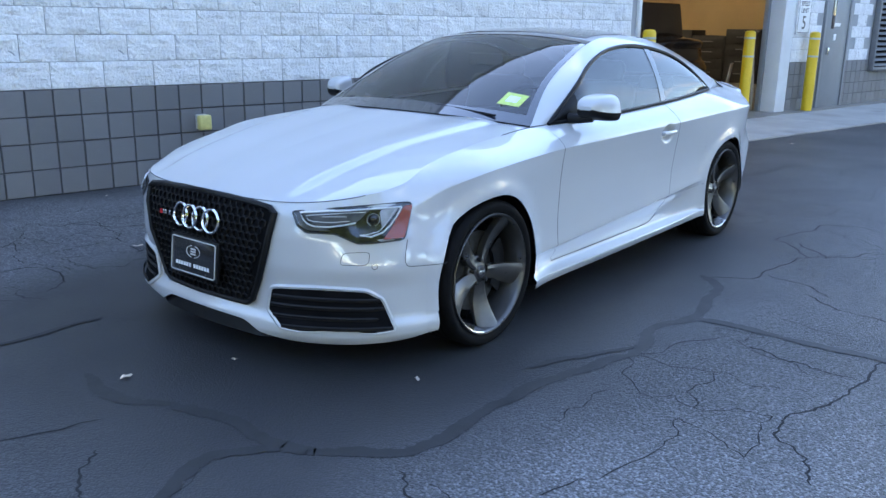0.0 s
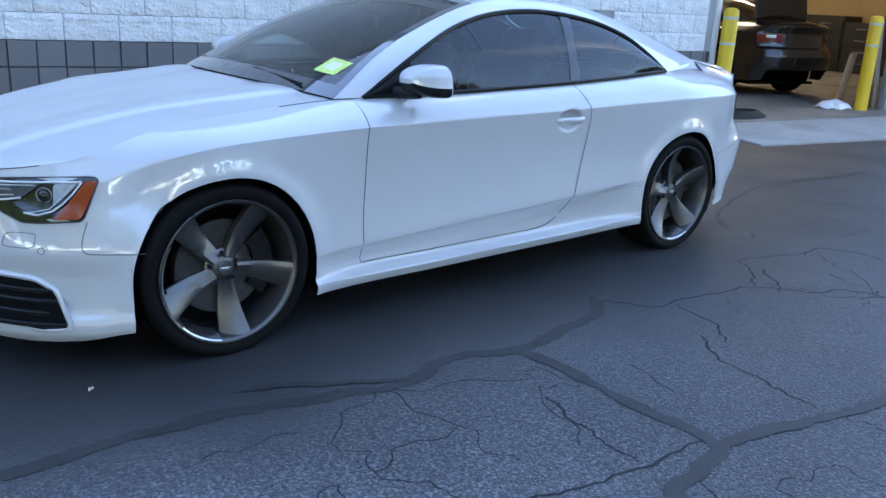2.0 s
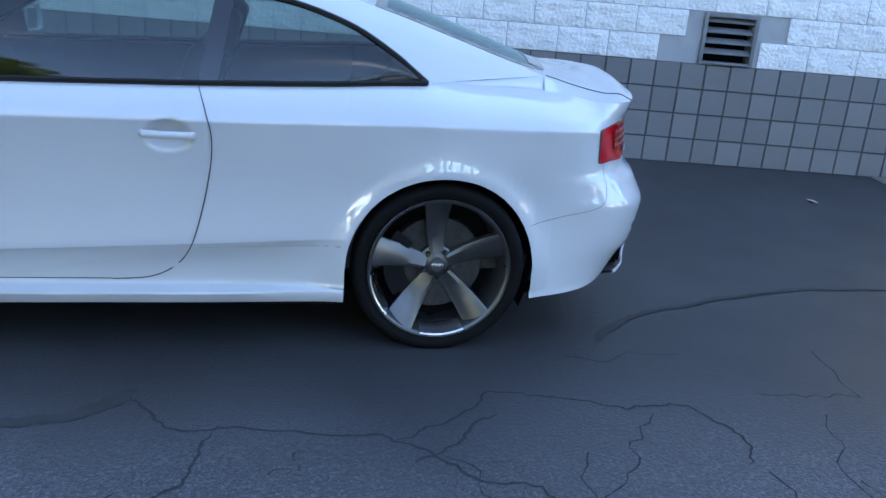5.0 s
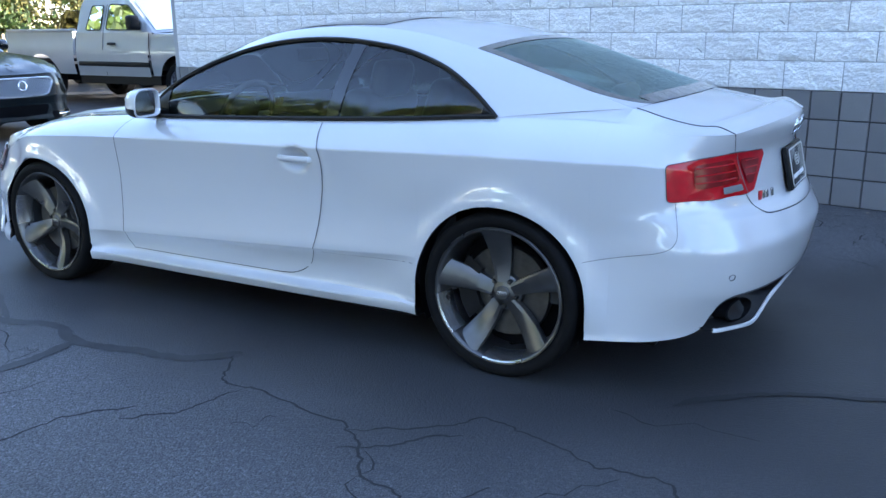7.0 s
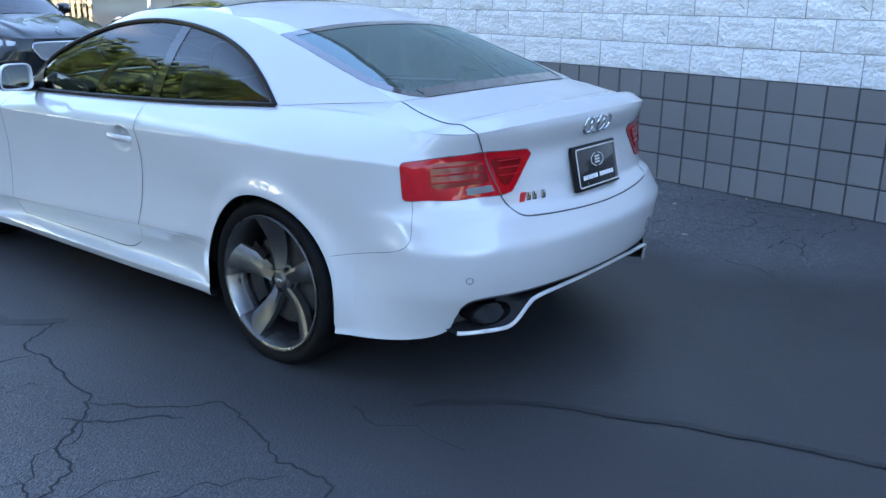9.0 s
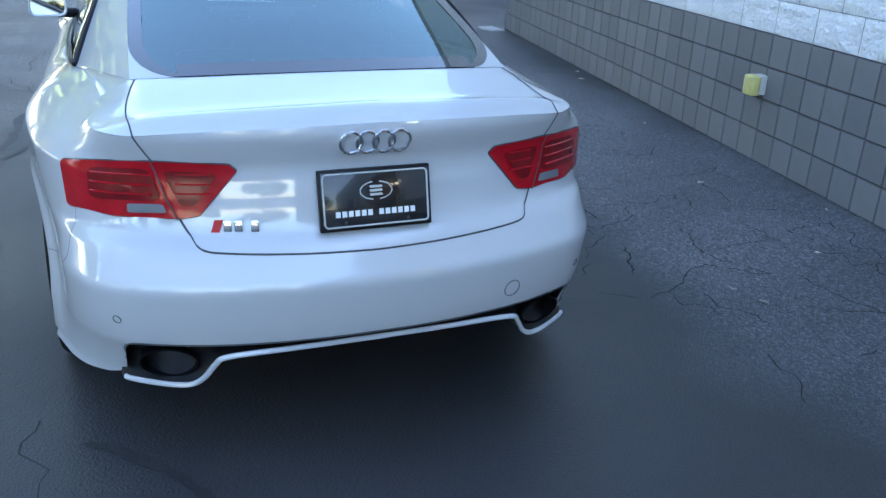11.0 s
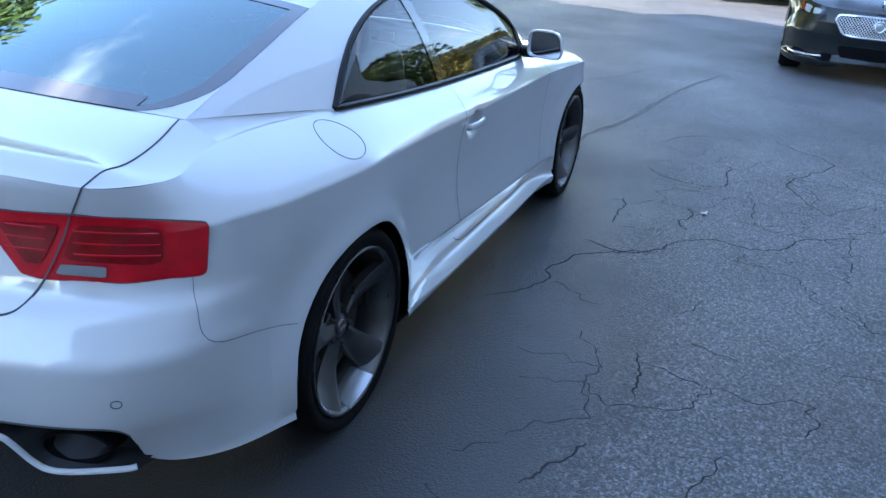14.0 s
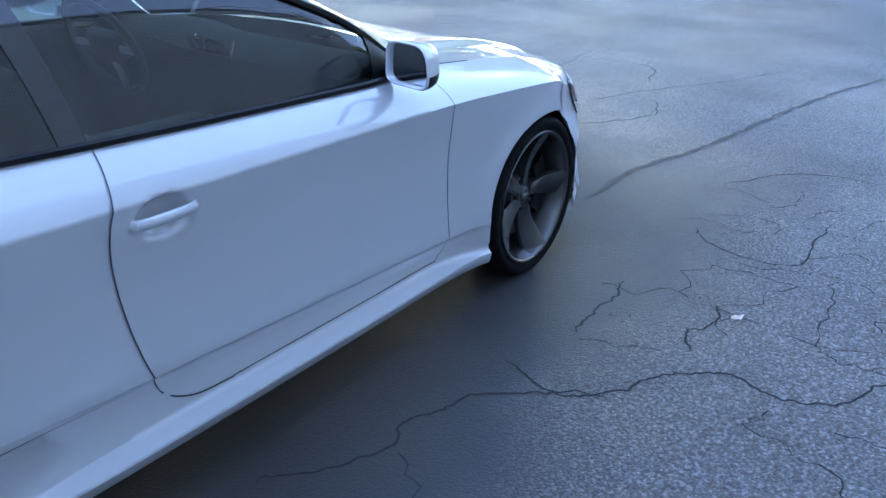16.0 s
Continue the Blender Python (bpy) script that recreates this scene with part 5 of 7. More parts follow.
    for i in range(33):
        q = 2.6 * i / 32
        lo = Z_LOW(q)
        sv += [skin(q, lo, -0.012) + Vector((0, 0, 0.004)), skin(q, lo, -0.030) + Vector((0, 0, 0.0)), skin(q, lo, -0.012) * 1.0 + Vector((0, 0, 0.132 - lo)), skin(q, lo, -0.2) + Vector((0, 0, 0.128 - lo))]
    piece("splitter", *both(sv, grid_faces(33, 4)), M_BLACK, car, "black under-bumper splitter")
    # washer covers, sensors, cuts
    for sgn in (1, -1):
        def put(name, vf, m):
            piece(name, *(vf if sgn > 0 else mirrored(*vf)), m, car)
        put("washer_cover_gap", tube([skin(q, z, 0.0004) for q, z in rounded([(3.46, 0.474), (3.52, 0.522), (4.04, 0.524), (4.00, 0.474)], 0.25, 4)], 0.0012, 5, closed=True), M_GAP)
        put("parking_sensor", ring_on(4.12, 0.467, 0.011), M_GAP)
        put("panel_gap", ribbon([(4.80, 0.560), (4.72, 0.50), (4.74, 0.462), (4.95, 0.452), (5.62, 0.446)], 0.003, 0.0008), M_GAP)
        put("panel_gap", tube([belt(8.1 + 0.80 * i / 12) + Vector((0, 0.001, 0.0006)) for i in range(13)], 0.0016, 5), M_GAP)
        put("hood_edge_gap", tube([belt(4 * i / 24) + Vector((0.0012, 0, 0.0)) for i in range(25)], 0.0018, 5), M_GAP)
        for x in (0.768,):
            q = q_of_x(x)
            put("door_gap", ribbon([(q + 0.02, 0.250), (q - 0.02, 0.30), (q - 0.02, 0.45), (q, 0.62), (q, 0.80), (q + 0.04, 0.912)], 0.0045, 0.0010), M_GAP)
        rear = [(-0.20, 0.256), (-0.33, 0.268), (-0.42, 0.315), (-0.475, 0.40), (-0.515, 0.54), (-0.543, 0.70), (-0.545, 0.80), (-0.525, 0.88), (-0.497, 0.952)]
        put("door_gap", ribbon([(q_of_x(x), z) for x, z in rear], 0.0045, 0.0036), M_GAP)
        put("door_gap", ribbon([(q_of_x(x), 0.243 + 0.9 * (Z_LOW(q_of_x(x)) - 0.168)) for x in (0.76, 0.45, 0.1, -0.20)], 0.0035, 0.0015), M_GAP)
        put("panel_gap", ribbon([(q_of_x(-0.50), 0.392), (q_of_x(-0.75), 0.402), (q_of_x(-1.0), 0.412)], 0.0022, 0.0008), M_GAP)
        put("panel_gap", ribbon([(16.45, 0.505), (17.0, 0.535), (17.7, 0.565), (17.95, 0.60), (17.98, 0.66), (17.96, 0.735)], 0.0018, 0.0010), M_GAP)
        # door handle over a shallow dish
        hd = new("door_handle")
        hd.parent = car
        bar = tube([skin(q_of_x(x), 0.70, o) + Vector((0, 0, 0.097 + 0.004 * (x + 0.4))) for x, o in ((-0.315, 0.004), (-0.325, 0.020), (-0.36, 0.026), (-0.405, 0.028), (-0.45, 0.026), (-0.482, 0.020), (-0.490, 0.004))], 0.0135, 10, flat=0.75)
        piece("handle_bar", *(bar if sgn > 0 else mirrored(*bar)), M_PAINT, hd)
    # fuel flap on the right
    cap = [(q_of_x(-1.412 + 0.080 * math.cos(a)), 0.942 + 0.043 * math.sin(a)) for a in [2 * math.pi * i / 36 for i in range(36)]]
    piece("fuel_flap_gap", *mirrored(*tube([skin(q, z, 0.0006) for q, z in cap], 0.0010, 5, closed=True)), M_GAP, car)


def ring_on(q, z, r, out=0.0018):
    pace = (OUTLINE(q + 0.05) - OUTLINE(q - 0.05)).length / 0.1
    return tube([skin(q + r * math.cos(a) / pace, z + r * math.sin(a), out) for a in [2 * math.pi * i / 20 for i in range(20)]], 0.0012, 5, closed=True)


def dealer_plate(p):
    """A 12 by 6 inch plate with a dealer's mark; lies in its own x, y plane, facing its z."""
    part("plate_bracket", box(-0.162, 0.162, -0.086, 0.086, -0.022, -0.004, 0.004), M_BLACK, p)
    part("plate_face", box(-0.155, 0.155, -0.078, 0.078, -0.004, 0.0, 0.0018), M_PLATE, p)
    edge = []
    for cx, cy, a0 in ((0.139, 0.062, 0), (-0.139, 0.062, 90), (-0.139, -0.062, 180), (0.139, -0.062, 270)):
        for k in range(6):
            a = radians(a0 + 18 * k)
            edge.append((cx + 0.011 * math.cos(a), cy + 0.011 * math.sin(a), 0.001))
    piece("plate_border", *tube(edge, 0.0026, 6, closed=True), M_LAMPBODY, p)
    oval = [(0.046 * math.cos(a), 0.022 + 0.025 * math.sin(a), 0.001) for a in [2 * math.pi * i / 28 for i in range(28)]]
    piece("mark_oval", *tube(oval[22:] + oval[:7], 0.0018, 5), M_LAMPBODY, p)
    piece("mark_oval", *tube(oval[8:21], 0.0018, 5), M_LAMPBODY, p)
    for yy in (0.033, 0.022, 0.011):
        part("mark_bar", box(-0.018, 0.018, yy - 0.0035, yy + 0.0035, 0.0, 0.0015, 0.001), M_LAMPBODY, p)
    for x0, x1 in ((-0.118, -0.008), (0.006, 0.116)):
        n = 6
        w = (x1 - x0) / n
        for k in range(n):
            part("print_bar", box(x0 + k * w, x0 + k * w + w * 0.72, -0.046, -0.030, 0.0, 0.0013), M_PAPER, p)
    for x in (-0.09, 0.09):
        part("plate_bolt", box(x - 0.004, x + 0.004, -0.066, -0.058, 0.0, 0.002, 0.0015), M_DISC, p)


def badge(p, s=1.0):
    """A small model badge: a red slanted block and chrome bars."""
    v = [(x * s, y * s, z) for z in (0, 0.004) for x, y in ((-0.048, -0.013), (-0.030, -0.013), (-0.022, 0.013), (-0.040, 0.013))]
    piece("badge_red", v, [(0, 3, 2, 1), (4, 5, 6, 7), (0, 1, 5, 4), (1, 2, 6, 5), (2, 3, 7, 6), (3, 0, 4, 7)], M_RED, p)
    for x in (-0.022, 0.0, 0.034):
        part("badge_bar", box(x * s, (x + 0.017) * s, -0.012 * s, 0.012 * s, 0, 0.004, 0.0015), M_CHROME, p)


def rear_end():
    lamp_pts = rounded([(17.72, 0.864), (17.78, 0.737), (18.8, 0.737), (19.86, 0.740), (20.08, 0.748), (20.50, 0.866), (20.42, 0.885), (19.5, 0.892), (18.5, 0.880)], 0.10, 3)
    for sgn in (1, -1):
        lamp = new("tail_lamp")
        lamp.parent = car
        tagged(lamp, "bright red tail lamp wrapping round the corner")

        def put(name, vf, m, label=""):
            piece(name, *(vf if sgn > 0 else mirrored(*vf)), m, lamp, label)
        put("lamp_body", fan_shape(lamp_pts, 0.006, 8), M_REDLENS)
        put("lamp_rim", tube([skin(q, z, 0.002) for q, z in lamp_pts], 0.0032, 6, closed=True), M_GAP)
        put("dark_band", fan_shape(rounded([(18.3, 0.860), (18.34, 0.775), (19.62, 0.788), (19.42, 0.872)], 0.2, 3), 0.010), M_REDDARK)
        put("dark_band", fan_shape(rounded([(19.62, 0.868), (19.86, 0.775), (20.03, 0.775), (20.32, 0.862)], 0.2, 3), 0.010), M_REDDARK)
        for z in (0.848, 0.822, 0.797):
            put("light_bar", tube([skin(18.36 + 1.1 * i / 12, z + 0.006 * i / 12, 0.010) for i in range(13)], 0.0028, 6), M_REDLENS)
            put("light_bar", tube([skin(19.80 + 0.42 * i / 6, z + 0.010, 0.010) for i in range(7)], 0.0025, 6), M_REDLENS)
        put("reverse_lamp", fan_shape(rounded([(19.05, 0.776), (19.06, 0.752), (19.68, 0.757), (19.62, 0.780)], 0.12, 2), 0.0125), M_LOUVRE, "grey reversing lamp")
        put("lamp_split", ribbon([(19.47, 0.895), (19.62, 0.82), (19.82, 0.738)], 0.004, 0.0135), M_GAP)
        put("parking_sensor", ring_on(19.0, 0.47, 0.011), M_GAP)
    for sgn in (1, -1):
        def put(name, vf, m):
            piece(name, *(vf if sgn > 0 else mirrored(*vf)), m, car)
        put("boot_gap", ribbon([(19.27, Z_TOP(19.27)), (19.36, 0.93), (19.47, 0.893)], 0.005, 0.0012), M_GAP)
        put("boot_gap", ribbon([(19.83, 0.738), (19.95, 0.700), (20.12, 0.668), (20.45, 0.658), (21.2, 0.650), (22.0, 0.646)], 0.006, 0.0015), M_GAP)
        put("bumper_edge", ribbon([(18.80, 0.308), (18.92, 0.361), (19.08, 0.387), (19.4, 0.394), (20.1, 0.393), (20.7, 0.393), (22, 0.396)], 0.005, 0.001), M_GAP)
        low_edge = [Vector(p) for p in ((-2.150, 0.715, 0.262), (-2.198, 0.645, 0.264), (-2.240, 0.565, 0.264), (-2.262, 0.505, 0.280), (-2.302, 0.435, 0.360), (-2.312, 0.25, 0.362), (-2.316, 0.0, 0.362))]
        put("exhaust_surround", grid_between([skin(q, Z_LOW(q) + 0.010, -0.006) for q in (18.74, 18.95, 19.30, 19.70, 20.15, 20.9, 22)], low_edge, 0.075), M_BLACK)
        put("diffuser", grid_between([p + Vector((0.010, 0, -0.002)) for p in low_edge],
                                     [(-1.75, 0.70, 0.21), (-1.78, 0.64, 0.21), (-1.8, 0.56, 0.21), (-1.8, 0.50, 0.21), (-1.8, 0.42, 0.22), (-1.8, 0.25, 0.22), (-1.8, 0.0, 0.22)], 0.0), M_BLACK)
        part("exhaust_box", box(-2.08, -1.85, *sorted((sgn * 0.50, sgn * 0.64)), 0.285, 0.375, 0.01), M_DARK, car)
        tip = []
        for i in range(28):
            a = 2 * math.pi * i / 28
            for k, (sx, dx) in enumerate(((1.0, 0.0), (0.93, -0.006), (0.90, 0.03), (0.86, 0.16))):
                tip.append((-2.212 + dx + 0.32 * 0.082 * math.cos(a), 0.585 + 0.082 * sx * math.cos(a), 0.318 + 0.043 * sx * math.sin(a)))
        f = []
        for i in range(28):
            for j in range(3):
                a, b = i * 4 + j, ((i + 1) % 28) * 4 + j
                f.append((a, a + 1, b + 1, b))
        f.append(tuple(i * 4 + 3 for i in range(28)))
        put("exhaust_tip", (tip, f), M_DARK)
    trim = [(-2.152, 0.704, 0.262), (-2.166, 0.690, 0.260), (-2.205, 0.635, 0.260), (-2.240, 0.575, 0.260), (-2.258, 0.528, 0.264), (-2.272, 0.495, 0.288), (-2.292, 0.465, 0.335), (-2.306, 0.430, 0.360), (-2.314, 0.25, 0.363), (-2.318, 0.12, 0.364), (-2.319, 0, 0.364)]
    tp = Path(trim)
    half = [tp(10 * i / 60) for i in range(61)]
    piece("diffuser_trim", *tube(half + [Vector((p.x, -p.y, p.z)) for p in reversed(half[:-1])], 0.0085, 8, flat=0.8), M_PAINT, car, "thin white strip under the rear bumper")
    for i in range(4):
        pts = []
        for k in range(28):
            a = 2 * math.pi * k / 28
            y, z = -0.0690 + 0.046 * i + 0.0305 * math.cos(a), 0.940 + 0.0305 * math.sin(a)
            pts.append((skin(22 - abs(y) * 4, z, 0.008 + 0.002 * (i % 2)).x, y, z))
        piece("emblem_ring", *tube(pts, 0.0045, 8, closed=True), M_CHROME, car)
    plate = new("rear_plate")
    plate.parent = car
    plate.matrix_local = pose(-2.288, 0.0, 0.782, 77, 0, -90)
    tagged(plate, "black dealer plate in a thin chrome-edged frame")
    dealer_plate(plate)
    bd = new("boot_badge")
    bd.parent = car
    c = skin(20.45, 0.719, 0.002)
    bd.matrix_local = pose(c.x, c.y, c.z, 90 - 8, 0, -90 - 14)
    badge(bd, 1.3)
    # towing-eye cover on the right
    piece("tow_eye_cover", *mirrored(*ring_on(20.35, 0.462, 0.027)), M_GAP, car)


def grid_between(a, b, sink, n=40, m=4):
    pa, pb = Path(a), Path(b)
    verts = []
    for i in range(n + 1):
        t = (len(a) - 1) * i / n
        p, q = pa(t), pb(t)
        for j in range(m + 1):
            v = j / m
            verts.append(p.lerp(q, v) + Vector((sink * 4 * v * (1 - v), 0, 0)))
    return verts, grid_faces(n + 1, m + 1)


def top_details():
    # black glass roof panel
    verts = []
    n, m = 16, 16
    for i in range(n + 1):
        t = 3.10 + 1.45 * i / n
        e, c = ROOF_EDGE(t), ROOF_MID(t)
        for j in range(m + 1):
            v = (-1 + 2 * j / m) * 0.90
            k = abs(v) ** 2.3
            verts.append(Vector((c.x + (e.x - c.x) * v * v, e.y * v, c.z + (e.z - c.z) * k + 0.003)))
    piece("sunroof", verts, grid_faces(n + 1, m + 1), M_GLOSSBLACK, car, "black glass sunroof panel")
    # glass borders: windscreen and rear window
    def border(ta, tb, cut, w):
        bv = []
        n = 40
        for i in range(n + 1):
            t = ta + (tb - ta) * (1 - (1 - i / n) ** 2)
            e, c = ROOF_EDGE(t), ROOF_MID(t)
            for v in (cut(t), cut(t) - w):
                k = v ** 2.3
                bv.append(Vector((c.x + (e.x - c.x) * v * v, e.y * v, c.z + (e.z - c.z) * k + 0.002)))
        return bv, grid_faces(n + 1, 2, flip=True)
    on_both("glass_border", border(0.0, 2.95, lambda t: 1.0, 0.055), M_FRIT, car)
    on_both("glass_border", border(6.05, 7.999, corner_cut, 0.075), M_FRIT, car)

    def band(ta, tb, reach=1.0):
        bv = []
        for i in range(5):
            t = ta + (tb - ta) * i / 4
            e, c = ROOF_EDGE(t), ROOF_MID(t)
            for j in range(25):
                v = (-1 + j / 12) * reach
                bv.append(Vector((c.x + (e.x - c.x) * v * v, e.y * v, c.z + (e.z - c.z) * abs(v) ** 2.3 + 0.002)))
        return bv, grid_faces(5, 25)
    piece("glass_border", *band(0.0, 0.22), M_FRIT, car)
    piece("glass_border", *band(2.78, 2.96), M_FRIT, car)
    piece("glass_border", *band(6.04, 6.16), M_FRIT, car)
    piece("glass_border", *band(7.80, 7.999, 0.78), M_FRIT, car)
    # inspection sticker
    vs = []
    for i in range(5):
        for j in range(5):
            t, y = 0.36 + 0.28 * i / 4, 0.490 + 0.115 * j / 4
            e, c = ROOF_EDGE(t), ROOF_MID(t)
            v = y / e.y
            vs.append(Vector((c.x + (e.x - c.x) * v * v, y, c.z + (e.z - c.z) * v ** 2.3 + 0.0025)))
    piece("inspection_sticker", vs, grid_faces(5, 5), M_STICKER, car, "yellow-green inspection sticker")
    vs2 = [vs[k] + Vector((0.0006, 0, 0.0012)) for k in (6, 7, 8, 11, 12, 13, 16, 17, 18)]
    piece("sticker_print", vs2, grid_faces(3, 3), M_PAPER, car)
    # aerial fin
    fv = []
    for i in range(9):
        u = i / 8
        h = 0.040 * math.sin(math.pi * min(1, u * 1.0)) ** 0.8 * (0.4 + 0.6 * u)
        for j in range(5):
            w = 0.022 * (1 - abs(j - 2) / 2 * 1.0)
            fv.append((-0.83 - 0.15 * u, (j - 2) * 0.012 * (1.2 - 0.5 * u), 1.344 - 0.035 * u + h * (1 - abs(j - 2) / 2)))
    piece("aerial_fin", fv, grid_faces(9, 5), M_PAINT, car)
    # boot lid gaps and seams on top
    deck = [o for o in car.children if o.name.startswith("boot_lid")][0].data
    tree = BVHTree.FromPolygons([v.co for v in deck.vertices], [tuple(p.vertices) for p in deck.polygons])

    def drop(x, y):
        hit = tree.ray_cast(Vector((x, y, 2)), Vector((0, 0, -1)))[0]
        return (hit.z if hit else 0.99) + 0.0008
    for sgn in (1, -1):
        e = belt(19.27)
        pts = [(-1.80 + (e.x + 1.80) * i / 24, sgn * (0.592 + (e.y - 0.592) * i / 24 + 0.02 * math.sin(math.pi * i / 24))) for i in range(25)]
        path = [(x, y, drop(x, y)) for x, y in pts[:23]] + [(e.x, sgn * e.y, e.z + 0.001)]
        piece("boot_gap", *tube(path, 0.0022, 5), M_GAP, car)
    # wiper arm
    piece("wiper", *tube([(0.90, 0.10, 0.985), (0.86, -0.20, 1.0), (0.83, -0.50, 0.985)], 0.006, 6), M_BLACK, car)
    piece("wiper", *tube([(0.88, 0.55, 0.962), (0.90, 0.20, 0.992), (0.905, -0.05, 0.99)], 0.006, 6), M_BLACK, car)


def underside_and_cabin():
    part("underbody", box(-1.95, 1.95, -0.72, 0.72, 0.165, 0.20, 0.01), M_DARK, car)
    part("underbody", box(-1.0, 1.0, -0.88, 0.88, 0.172, 0.21, 0.01), M_DARK, car)
    part("cabin_floor", box(-1.75, 1.0, -0.80, 0.80, 0.30, 0.36), M_INTERIOR, car)
    # dashboard: a rounded shelf under the windscreen
    dv = []
    prof = ((0.84, 0.88), (0.80, 0.930), (0.70, 0.955), (0.60, 0.950), (0.52, 0.90), (0.50, 0.80), (0.56, 0.60), (0.62, 0.36))
    for i in range(17):
        y = -0.74 + 1.48 * i / 16
        b = 0.025 * math.exp(-((y - 0.37) / 0.16) ** 2)
        for x, z in prof:
            dv.append((x, y * (1 - 0.55 * max(0, x - 0.5)), z + b * (1 if z > 0.85 else 0)))
    piece("dashboard", dv, grid_faces(17, 8), M_INTERIOR, car, "dark dashboard")
    part("centre_console", box(-0.35, 0.55, -0.13, 0.13, 0.36, 0.68, 0.04, 3), M_INTERIOR, car)
    scr = part("centre_screen", box(-0.004, 0.004, -0.10, 0.10, -0.06, 0.06, 0.006), M_GLOSSBLACK, car, m=pose(0.53, 0, 0.90, 0, -20, 0))
    for yy in (-0.10, 0.10):
        piece("screen_edge", *tube([(0.513, yy, 0.845), (0.552, yy, 0.955)], 0.004, 5), M_SATIN, car)
    wheel_pts = [Matrix.Rotation(radians(-24), 3, "Y") @ Vector((0, 0.185 * math.cos(a), 0.185 * math.sin(a))) + Vector((0.36, 0.37, 0.90)) for a in [2 * math.pi * i / 36 for i in range(36)]]
    st = piece("steering_wheel", *tube(wheel_pts, 0.016, 8, closed=True), M_INTERIOR, car, "dark leather steering wheel")
    part("wheel_hub", box(-0.03, 0.03, -0.08, 0.08, -0.06, 0.06, 0.02, 3), M_INTERIOR, st, m=pose(0.375, 0.37, 0.90, 0, -24, 0))
    for a in (0, 180, 270):
        r = radians(a)
        p = Matrix.Rotation(radians(-24), 3, "Y") @ Vector((0, 0.17 * math.cos(r), 0.17 * math.sin(r))) + Vector((0.36, 0.37, 0.90))
        piece("wheel_arm", *tube([(0.372, 0.37, 0.90), p], 0.013, 6, flat=0.5), M_SATIN, st)

    def soft(x0, x1, y0, y1, z0, z1, lean, b=0.05):
        bm = box(-(x1 - x0) / 2, (x1 - x0) / 2, y0, y1, 0, z1 - z0, b, 4)
        return bm, pose((x0 + x1) / 2, 0, z0, 0, lean, 0)
    for y in (0.37, -0.37):
        seat = new("front_seat")
        seat.parent = car
        tagged(seat, "dark leather sports seat with a tall headrest")
        bm, m = soft(-0.30, 0.22, y - 0.24, y + 0.24, 0.40, 0.62, -4, 0.06)
        part("seat_cushion", bm, M_SEAT, seat, m=m, smooth=60)
        bm, m = soft(-0.40, -0.25, y - 0.24, y + 0.24, 0.52, 1.10, -20, 0.06)
        part("seat_back", bm, M_SEAT, seat, m=m, smooth=60)
        bm, m = soft(-0.585, -0.485, y - 0.13, y + 0.13, 1.02, 1.20, -16, 0.045)
        part("headrest", bm, M_SEAT, seat, m=m, smooth=60)
    rear_seat = new("rear_seat")
    rear_seat.parent = car
    bm, m = soft(-1.10, -0.70, -0.62, 0.62, 0.40, 0.62, -6, 0.06)
    part("seat_cushion", bm, M_SEAT, rear_seat, m=m, smooth=60)
    bm, m = soft(-1.30, -1.15, -0.62, 0.62, 0.52, 1.00, -24, 0.06)
    part("seat_back", bm, M_SEAT, rear_seat, m=m, smooth=60)
    for y in (0.32, -0.32):
        bm, m = soft(-1.46, -1.38, y - 0.13, y + 0.13, 0.95, 1.07, -20, 0.04)
        part("headrest", bm, M_SEAT, rear_seat, m=m, smooth=60)
    part("parcel_shelf", box(-1.80, -1.38, -0.58, 0.58, 0.95, 0.975, 0.01), M_INTERIOR, car)
    bm = box(-0.012, 0.012, -0.12, 0.12, -0.035, 0.035, 0.012, 3)
    part("inside_mirror", bm, M_INTERIOR, car, m=pose(0.20, 0, 1.20, 0, 8, 0), smooth=60)
    # door linings
    for sgn in (1, -1):
        lv = []
        for i in range(13):
            x = 0.75 - 1.9 * i / 12
            q = q_of_x(x)
            for z, ins in ((0.30, 0.10), (0.60, 0.10), (0.80, 0.09)):
                p = skin(q, z, -ins)
                lv.append((p.x, sgn * p.y, p.z))
            p = belt(q)
            lv.append((p.x, sgn * (p.y - 0.03), p.z - 0.015))
        piece("door_lining", lv, grid_faces(13, 4), M_INTERIOR, car)
    # roof lining
    vv = []
    for i in range(17):
        t = 2.9 + 3.2 * i / 16
        e, c = ROOF_EDGE(t), ROOF_MID(t)
        for j in range(13):
            v = (-1 + j / 6) * 0.98
            vv.append(Vector((c.x + (e.x - c.x) * v * v, e.y * v, c.z + (e.z - c.z) * abs(v) ** 2.3 - 0.025)))
    piece("roof_lining", vv, grid_faces(17, 13), M_INTERIOR, car)


front_end()
rear_end()
top_details()
underside_and_cabin()


